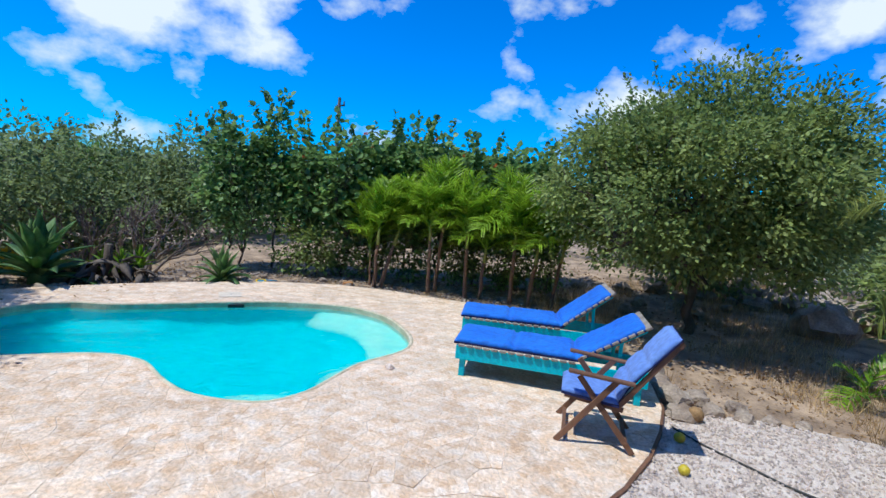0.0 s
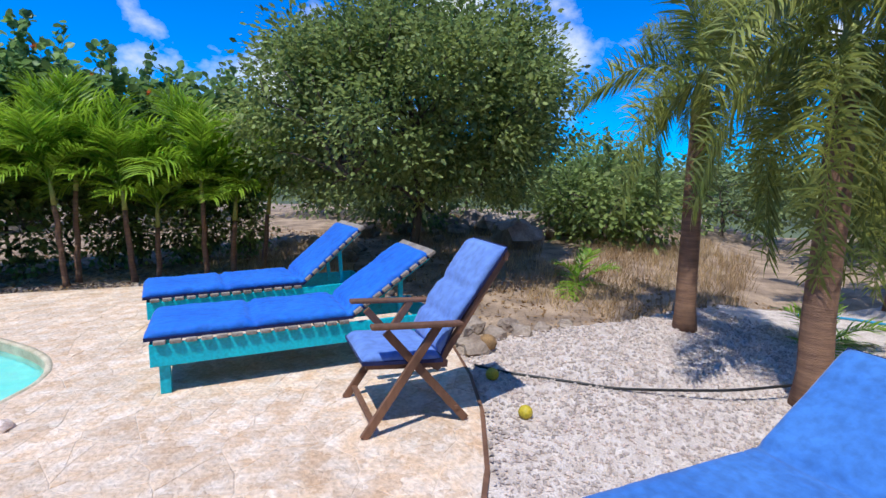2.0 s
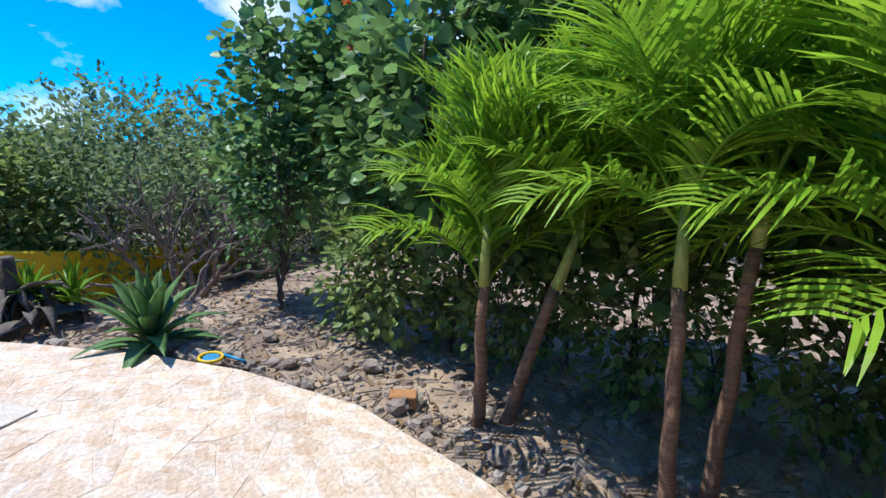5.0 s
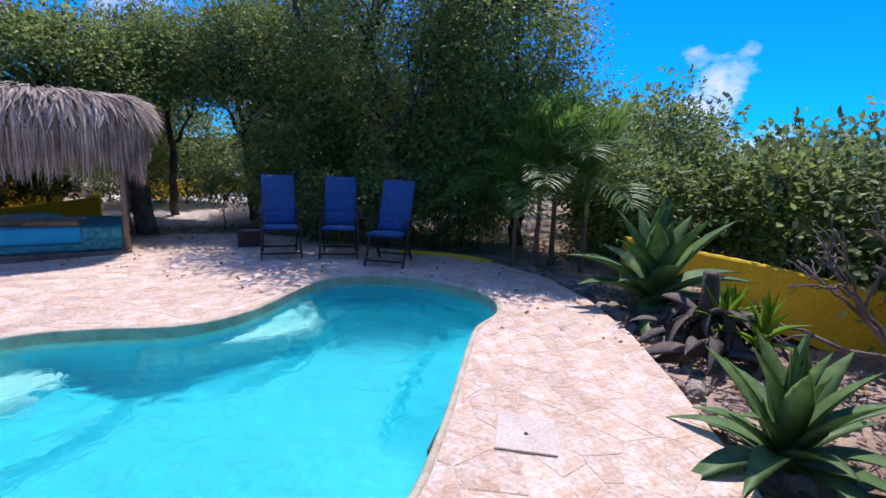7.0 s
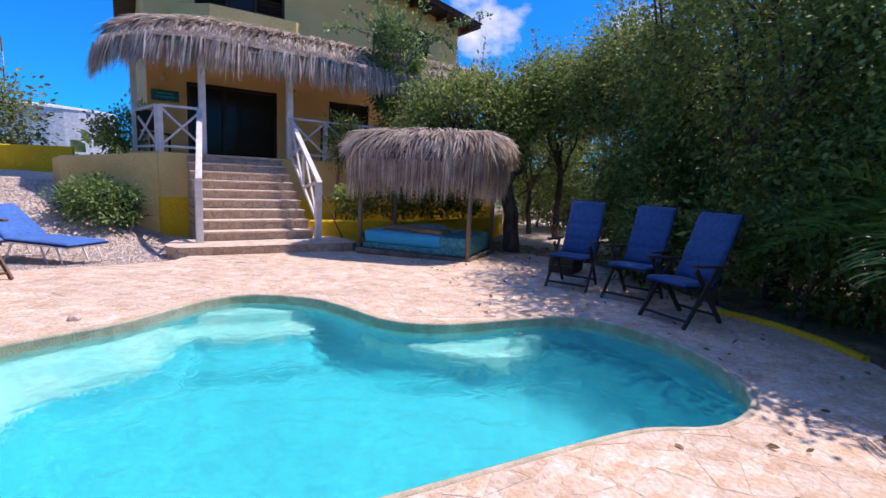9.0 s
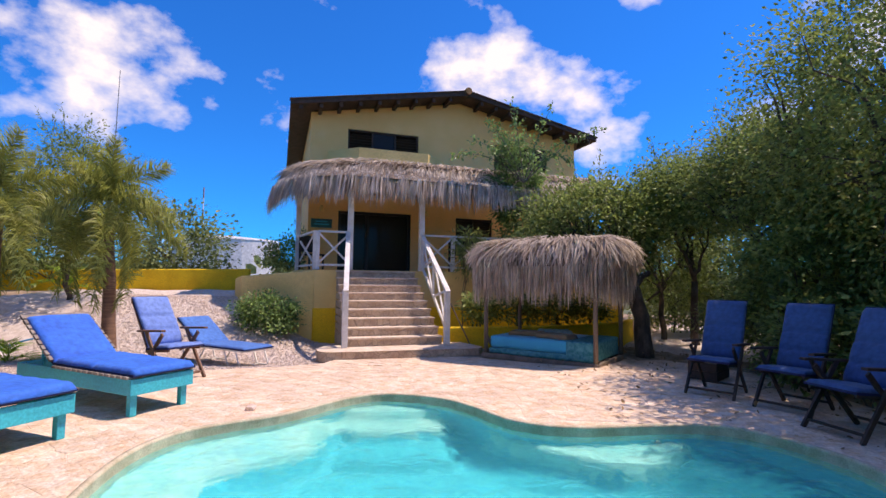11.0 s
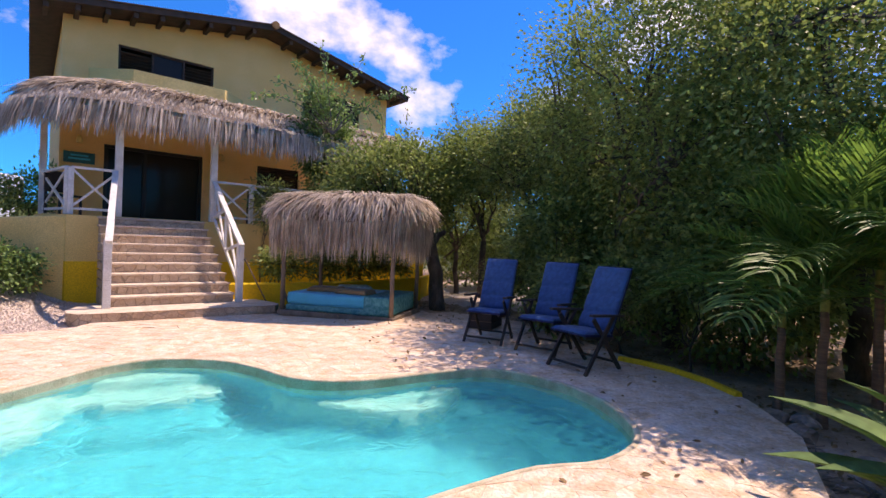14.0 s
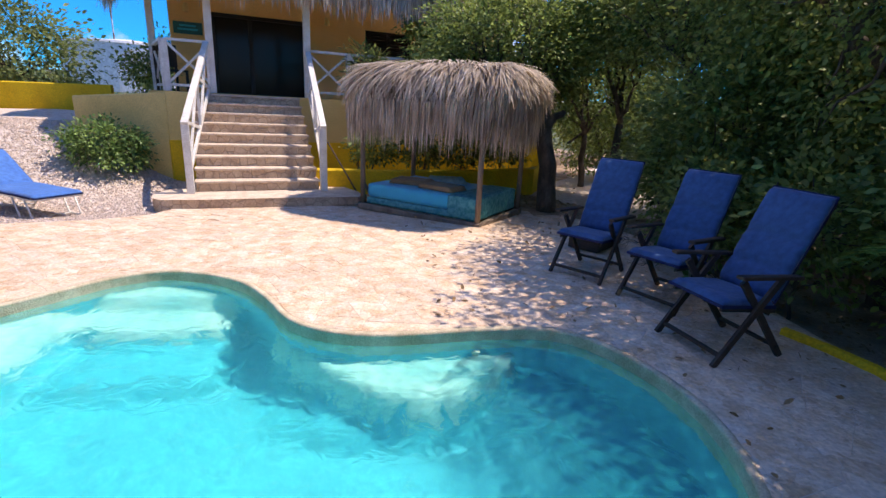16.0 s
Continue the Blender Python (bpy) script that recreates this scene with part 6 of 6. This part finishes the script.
def agave(x, y, size, leaves, width, label, seed, z=None, name="agave", material=None):
    r = random.Random(seed)
    meshes = [agave_leaf("leaf", size, width, c, material or M_AGAVE) for c in (0.05, 0.35, 0.8, 1.2)]
    t = thing(name, label, "agave", pose(x, y, land(x, y) if z is None else z))
    part("core", tube([(0, 0, -0.05), (0, 0, size * 0.12), (0, 0, size * 0.3)], (size * 0.13, size * 0.12, 0.02), 10), material or M_AGAVE, t, smooth=True)
    for k in range(leaves):
        f = k / (leaves - 1)
        tilt = -(86 - 66 * f ** 1.25) + r.uniform(-5, 5)
        me = meshes[min(3, int(f * 3.2 + r.random() * 0.8))]
        part("leaf", me, None, t, m=pose(0, 0, size * 0.16 * (1 - f)) @ pose(0, 0, 0, 0, tilt, 137.5 * k + r.uniform(-6, 6)) @ Matrix.Scale(r.uniform(0.85, 1.08) * (0.8 + 0.2 * f), 4))
    return t


agave(-4.15, 8.66, 1.32, 36, 0.30, "large green agave rosette beside the deck", 1, -0.05)
agave(-1.2, 9.05, 0.80, 34, 0.15, "grey green agave rosette at the deck edge", 2, -0.08)
for k, (x, y, s) in enumerate(((-3.0, 9.1, 0.45), (-2.75, 9.35, 0.5), (-3.35, 9.25, 0.42))):
    agave(x, y, s, 18, 0.075, "yellow green spiky bromeliad among dark rocks", 5 + k, 0.12, "bromeliad", M_PALM)
for k, (x, y) in enumerate(((-8.5, 11.0), (-8.9, 12.2), (-8.3, 9.9))):
    agave(x, y, 0.7, 18, 0.08, "dark spiky agave beyond the boundary wall", 15 + k, None, "agave", M_PALMD)
heap = thing("dead_leaf_heap", "heap of curled dry agave leaves around the stump", "dead leaves", pose(-3.15, 9.0, land(-3.15, 9.0)))
dry = [agave_leaf("leaf", 0.5, 0.13, c, M_WITHER) for c in (0.9, 1.4, 1.9)]
hp = random.Random(19)
for k in range(70):
    a, d = hp.uniform(0, 6.283), 0.6 * hp.random() ** 0.6
    part("leaf", dry[k % 3], None, heap, m=pose(d * math.cos(a) * 1.1, d * math.sin(a) * 0.7, 0.42 * (1 - d / 0.75) + 0.05, hp.uniform(-60, 60), hp.uniform(-25, 45), math.degrees(a) + hp.uniform(-70, 70)) @ Matrix.Scale(hp.uniform(0.6, 1.1), 4))
stump = tagged(new("tree_stump", mesh_of("tree_stump", tube([(-3.2, 9.0, 0.0), (-3.2, 9.02, 0.3), (-3.18, 9.0, 0.62)], (0.11, 0.08, 0.075), 9), M_BARK, True)), "short cut tree stump among the bromeliads", "stump")


# ---- bare shrub and scrub ----
def bare_shrub(x, y, h, seed, label):
    rnd = np.random.RandomState(seed)
    bm = bmesh.new()

    def grow(a, d, ln, r, depth):
        b = a + d * ln
        limb(bm, a, b, r, r * 0.6, rnd, 0.05, 5)
        if depth:
            for _ in range(3 if depth > 1 else 4):
                nd = d + rnd.normal(0, 0.45, 3) + np.array([0, 0, 0.05])
                grow(b, nd / np.linalg.norm(nd), ln * rnd.uniform(0.55, 0.8), r * 0.6, depth - 1)
    for _ in range(5 if h > 1 else 3):
        d = np.array([rnd.normal(0, 0.55), rnd.normal(0, 0.55), 1.0])
        grow(np.zeros(3) - np.array([0, 0, 0.1]), d / np.linalg.norm(d), h * 0.4, 0.045 if h > 1 else 0.012, 3)
    t = thing("bare_shrub", label, "shrub", pose(x, y, land(x, y)))
    part("branch", bm, M_TWIG, t, "bare grey branches", True)
    rn = np.random.RandomState(seed + 1)
    count = 420 if h > 1 else 60
    pts = rn.normal(0, 1, (count, 3)) * np.array([h * 0.42, h * 0.42, h * 0.16]) + np.array([0, 0, h * 1.0])
    V, F = leaf_cloud(pts, rn.normal(0, 1, (count, 3)), 0.08 if h > 1 else 0.05, 0.5, rn)
    part("leaves", fast_mesh("leaves", V, F, M_BUSH), None, t, "sparse feathery leaves")


bare_shrub(-3.2, 11.0, 2.1, 3, "bare branching shrub in front of the yellow wall")
bare_shrub(-5.2, 14.2, 2.6, 4, "bare branching shrub beyond the garden")
bare_shrub(-4.6, 12.6, 2.2, 6, "bare branching shrub beyond the garden")
bare_shrub(-5.75, 3.0, 0.85, 8, "thin dry sapling behind the shaded chairs")
bare_shrub(-5.9, 4.15, 0.8, 9, "thin dry sapling behind the shaded chairs")

SCRUB = [(-8.2, 11.3, 1.5, 2.9), (-6.9, 13.2, 1.8, 3.7), (-5.0, 15.4, 1.9, 3.8), (-10.2, 12.5, 1.8, 3.0), (-2.6, 16.4, 1.8, 3.6), (-15, 9, 2.4, 3.4), (-14.5, 13, 2.5, 3.4), (-11, 16, 2.8, 4.4), (-8, 17.5, 2.6, 4.0), (-5, 18, 2.2, 3.4), (-1, 19, 2.2, 2.8), (3.5, 18, 2.2, 2.6), (8, 16, 2.2, 2.6),
         (12.5, 13, 2.2, 2.5), (15.5, 9.5, 2.4, 2.6), (17, 5.5, 2.2, 2.4), (17.5, 1.5, 2.2, 2.4), (14, -2.5, 2.0, 2.4), (12, -6.5, 1.8, 2.8), (-12.5, -1.0, 2.4, 3.8), (-13, 4.5, 2.6, 4.0), (-15.5, -4, 2.4, 3.6), (-11, -10, 2.4, 3.6), (8.5, -9.5, 1.8, 3.0), (12, 3.5, 1.5, 1.7), (10.5, 8.5, 1.6, 2.0)]
for k, (x, y, r, h) in enumerate(SCRUB):
    tree("scrub_tree", (x, y, land(x, y)), (x, y, land(x, y) + h * 0.3), (x, y, land(x, y) + h * 0.55), (r, r, h * 0.5), 170, 30, 0.3, 0.15, 0.55, M_BUSH if k % 3 else M_LEAFD, "dusty green scrub tree beyond the garden", 200 + k, 0.07, 24, low=-0.9, shoots=5)
tree("scrub_tree", (8.2, -3.4, land(8.2, -3.4)), (8.2, -3.4, land(8.2, -3.4) + 1.4), (8.2, -3.4, land(8.2, -3.4) + 2.7), (1.3, 1.3, 1.7), 260, 60, 0.22, 0.08, 0.4, M_LEAF, "tall grey green garden tree behind the palms", 240, 0.07, 40, low=-0.9, shoots=8)
palm(-5.9, 16.4, 2.6, 0.09, 12, SHADY, "distant palm standing above the scrub", 137, 0.8, (0, 0), 0.3)
palm(-7.1, 16.8, 2.4, 0.09, 12, SHADY, "distant palm standing above the scrub", 138, 0.8, (0, 0), 0.3)
rn = np.random.RandomState(77)
far_pts, far_dirs = [], []
for k in range(900):
    a, d = rn.uniform(0, 2 * math.pi), rn.uniform(24, 120)
    x, y = d * math.cos(a), 4 + d * math.sin(a)
    if 9 < x < 22 and -40 < y < -20:
        continue
    r = rn.uniform(0.8, 2.0)
    c = np.array([x, y, land(x, y) + r * 0.5])
    q = rn.normal(0, 1, (46, 3))
    q /= np.linalg.norm(q, axis=1, keepdims=True)
    far_pts.append(c + q * np.array([r, r, r * 0.8]) * rn.uniform(0.6, 1.0, (46, 1)))
    far_dirs.append(q)
V, F = leaf_cloud(np.concatenate(far_pts), np.concatenate(far_dirs), 0.75, 0.7, rn)
tagged(new("far_scrub", fast_mesh("far_scrub", V, F, M_BUSH)), "dense low green scrub covering the far land", "scrub", kind="stuff")

# dry grass and weeds
gv, gf = [], []
for k in range(9000):
    x, y = rn.uniform(5.0, 15), rn.uniform(0.5, 9.5)
    if math.hypot(x - 7.3, y - 5.4) < 0.7 or noise.noise((x * 0.6, y * 0.6, 5)) < -0.12 or inside((x, y), GRAVEL):
        continue
    z = land(x, y)
    for _ in range(3):
        a = rn.uniform(0, 6.28)
        h, w = rn.uniform(0.08, 0.32), 0.006
        lean = rn.normal(0, 0.09, 2)
        b = len(gv)
        px, py = x + rn.normal(0, .05), y + rn.normal(0, .05)
        gv += [(px - w * math.cos(a), py - w * math.sin(a), z - 0.02), (px + w * math.cos(a), py + w * math.sin(a), z - 0.02), (px + lean[0], py + lean[1], z + h)]
        gf.append((b, b + 1, b + 2))
tagged(new("dry_grass", raw_mesh("dry_grass", gv, gf, M_DRY)), "patches of dry yellow grass under the tree", "grass", kind="stuff")
pts = []
while len(pts) < 12000:                                          # litter of fallen leaves on soil and shaded deck
    x, y = rn.uniform(-8, 9), rn.uniform(-2.5, 12)
    if inside((x, y), POOL) or (inside((x, y), DECK) and not (x < -2.6 and rn.random() < 0.10)) or inside((x, y), GRAVEL):
        continue
    pts.append((x, y, 0.012 if inside((x, y), DECK) else land(x, y) + 0.015))
P = np.array(pts)
V, F = leaf_cloud(P, rn.normal(0, 1, P.shape) * np.array([1, 1, 0.05]), 0.06, 0.5, rn, 0.15, 0.0)
tagged(new("leaf_litter", fast_mesh("leaf_litter", V, F, M_HUSK)), "scattered dry brown fallen leaves", "leaves", kind="stuff")


# stones, fallen twigs and husks strewn along the planted border
bv, bf = [], []
tv, tf = [], []
rb = np.random.RandomState(31)
made = 0
while made < 2600:
    x, y = rb.uniform(-5.0, 5.6), rb.uniform(6.8, 11.0)
    d, q = nearest((x, y), DECK)
    if inside((x, y), DECK) or d > 2.2 or rb.random() < d / 2.6:
        continue
    made += 1
    z = land(x, y)
    a = rb.uniform(0, 6.28)
    c, s = math.cos(a), math.sin(a)
    if made % 3:
        r = 0.012 + 0.05 * rb.random() ** 3
        b = len(bv)
        ring = [(math.cos(k * 1.047 + rb.uniform(-.3, .3)), math.sin(k * 1.047), 0) for k in range(6)]
        for px_, py_, pz_ in ring:
            w = rb.uniform(0.75, 1.2)
            bv.append((x + r * w * (px_ * c * 1.3 - py_ * s), y + r * w * (px_ * s * 1.3 + py_ * c), z - 0.004))
        for px_, py_, pz_ in ring:
            w = rb.uniform(0.45, 0.8)
            bv.append((x + r * w * (px_ * c * 1.3 - py_ * s), y + r * w * (px_ * s * 1.3 + py_ * c), z + r * rb.uniform(0.45, 0.9)))
        bf += [(b + k, b + (k + 1) % 6, b + 6 + (k + 1) % 6, b + 6 + k) for k in range(6)] + [tuple(b + 6 + k for k in range(6))]
    else:
        ln, w = rb.uniform(0.05, 0.3), rb.uniform(0.003, 0.007)
        b = len(tv)
        lift = rb.uniform(0.0, 0.05)
        for e, zz in ((-0.5, 0.012), (0.5, 0.012 + lift)):
            cx_, cy_ = x + c * ln * e, y + s * ln * e
            tv += [(cx_ - s * w, cy_ + c * w, z + zz), (cx_ + s * w, cy_ - c * w, z + zz), (cx_, cy_, z + zz + w * 1.6)]
        tf += [(b, b + 1, b + 4, b + 3), (b + 1, b + 2, b + 5, b + 4), (b + 2, b, b + 3, b + 5)]
tagged(new("border_stones", raw_mesh("border_stones", bv, bf, M_ROCK)), "small rough stones strewn along the planted border", "stones", kind="stuff")
tagged(new("fallen_twigs", raw_mesh("fallen_twigs", tv, tf, M_TWIG)), "dry fallen twigs on the planted border", "twigs", kind="stuff")

# ---- coral chips on the gravel ----
cp = np.random.RandomState(12)
cv, cf = [], []
base = [(1, 0, 0), (-0.5, 0.85, 0), (-0.5, -0.85, 0), (0, 0, 0.7), (0.1, 0.1, -0.4)]
tri_of = ((0, 1, 3), (1, 2, 3), (2, 0, 3), (1, 0, 4), (2, 1, 4), (0, 2, 4))
count = 0
while count < 26000:
    x, y = cp.uniform(1.2, 7.6), cp.uniform(-4.2, 2.7)
    if not inside((x, y), GRAVEL):
        continue
    count += 1
    r = cp.uniform(0.008, 0.024)
    a = cp.uniform(0, 6.28)
    c, s = math.cos(a), math.sin(a)
    st = cp.uniform(0.6, 1.6)
    z = land(x, y) + 0.055 + 0.006 * noise.noise((x * 5, y * 5, 1))
    b = len(cv)
    for px, py, pz in base:
        cv.append((x + r * (px * c * st - py * s), y + r * (px * s * st + py * c), z + r * (pz + 0.1)))
    cf += [(b + i, b + j, b + k) for i, j, k in tri_of]
tagged(new("gravel_chips", raw_mesh("gravel_chips", cv, cf, M_CHIP)), "loose pale coral chips of the gravel bed", "gravel", kind="stuff")

# ---- flagstones: irregular pieces over the deck ----
fr = np.random.RandomState(6)
STEP = 0.27
seeds = {}
for i in range(-26, 26):
    for j in range(-8, 38):
        seeds[i, j] = (i * STEP + fr.uniform(-0.19, 0.19), j * STEP + fr.uniform(-0.19, 0.19))


def clip(poly, px, py, nx, ny):
    """Keeps the side of poly where (p - (px, py)) . n is negative."""
    out = []
    for (ax, ay), (bx, by) in zip(poly, poly[1:] + poly[:1]):
        da, db = (ax - px) * nx + (ay - py) * ny, (bx - px) * nx + (by - py) * ny
        if da <= 0:
            out.append((ax, ay))
        if da * db < 0:
            f = da / (da - db)
            out.append((ax + (bx - ax) * f, ay + (by - ay) * f))
    return out


POOL_OUT = offset_line(POOL, -0.035)
stones = []
for (i, j), (sx, sy) in seeds.items():
    cell = [(sx - 0.5, sy - 0.5), (sx + 0.5, sy - 0.5), (sx + 0.5, sy + 0.5), (sx - 0.5, sy + 0.5)]
    for di in range(-2, 3):
        for dj in range(-2, 3):
            o = seeds.get((i + di, j + dj))
            if o and (di or dj) and len(cell) > 2:
                nx, ny = o[0] - sx, o[1] - sy
                d = math.hypot(nx, ny)
                gap = 0.002
                cell = clip(cell, (sx + o[0]) / 2 - nx / d * gap, (sy + o[1]) / 2 - ny / d * gap, nx, ny)
    if len(cell) < 3:
        continue
    ok = [inside(p, DECK) and not inside(p, POOL_OUT) for p in cell]
    if not any(ok):
        continue
    if not all(ok):
        moved = []
        for p, good in zip(cell, ok):
            if not good:
                p = nearest(p, POOL_OUT if inside(p, POOL_OUT) else DECK)[1]
            moved.append(p)
        cell = moved
        area = 0.5 * abs(sum(a[0] * b[1] - b[0] * a[1] for a, b in zip(cell, cell[1:] + cell[:1])))
        if area < 0.006:
            continue
    cx, cy = sum(p[0] for p in cell) / len(cell), sum(p[1] for p in cell) / len(cell)
    if abs(cx + 0.9) < 0.2 and abs(cy - 7.67) < 0.18:
        continue
    stones.append((cx, cy, cell))


def stone_geometry(cell, cx, cy, rise, tilt, b=0):
    V, F = [], []
    k = len(cell)
    for f, z in ((1.0, -0.006), (1.0, rise - 0.0025), (0.97, rise)):
        for x, y in cell:
            V.append(((x - cx) * f, (y - cy) * f, z + ((x - cx) * tilt[0] + (y - cy) * tilt[1] if z > 0 or f < 1 else 0)))
    for lv in range(2):
        for i in range(k):
            a, c = lv * k + i, lv * k + (i + 1) % k
            F.append((b + a, b + c, b + c + k, b + a + k))
    F.append(tuple(b + 2 * k + i for i in range(k)))
    return V, F


def walk_gap(s):
    """Distance from the stretch of deck along which the pool is passed."""
    return min(math.dist(s[:2], q) for q in ((0.6, 0.9), (1.0, 1.8), (1.6, 3.2), (2.1, 4.8), (2.7, 6.2), (1.8, 7.8), (0.2, 8.3), (-1.0, 8.2), (-2.4, 7.8)))


stones.sort(key=walk_gap)
jv, jf = [], []
for n, (cx, cy, cell) in enumerate(stones):
    area2 = sum(a[0] * b[1] - b[0] * a[1] for a, b in zip(cell, cell[1:] + cell[:1]))
    if area2 < 0:
        cell = cell[::-1]
    rise = 0.001 + fr.uniform(0, 0.002)
    lean = fr.uniform(-0.006, 0.006, 2)
    if n < 300:                                                 # the near stones follow the fall of the deck
        lean = lean + np.array((0.0, (deck_z(cx, cy + 0.05) - deck_z(cx, cy - 0.05)) / 0.1))
    V, F = stone_geometry(cell, cx, cy, rise, lean, 0 if n < 300 else len(jv))
    if n < 300:
        part("flagstone", raw_mesh("flagstone", V, F, M_STONE), None, deck, m=pose(cx, cy, deck_z(cx, cy)))
    else:
        jv += [(x + cx, y + cy, z + deck_z(x + cx, y + cy)) for x, y, z in V]
        jf += F
M_STONE_FAR = M_STONE.copy()
nn, ll = M_STONE_FAR.node_tree.nodes, M_STONE_FAR.node_tree.links
info = next(q for q in nn if q.type == "OBJECT_INFO")
target = info.outputs["Random"].links[0].to_socket
ll.new(nn.new("ShaderNodeNewGeometry").outputs["Random Per Island"], target)
tagged(part("flagstones_beyond", raw_mesh("flagstones_beyond", jv, jf, M_STONE_FAR), None, deck), kind="stuff")
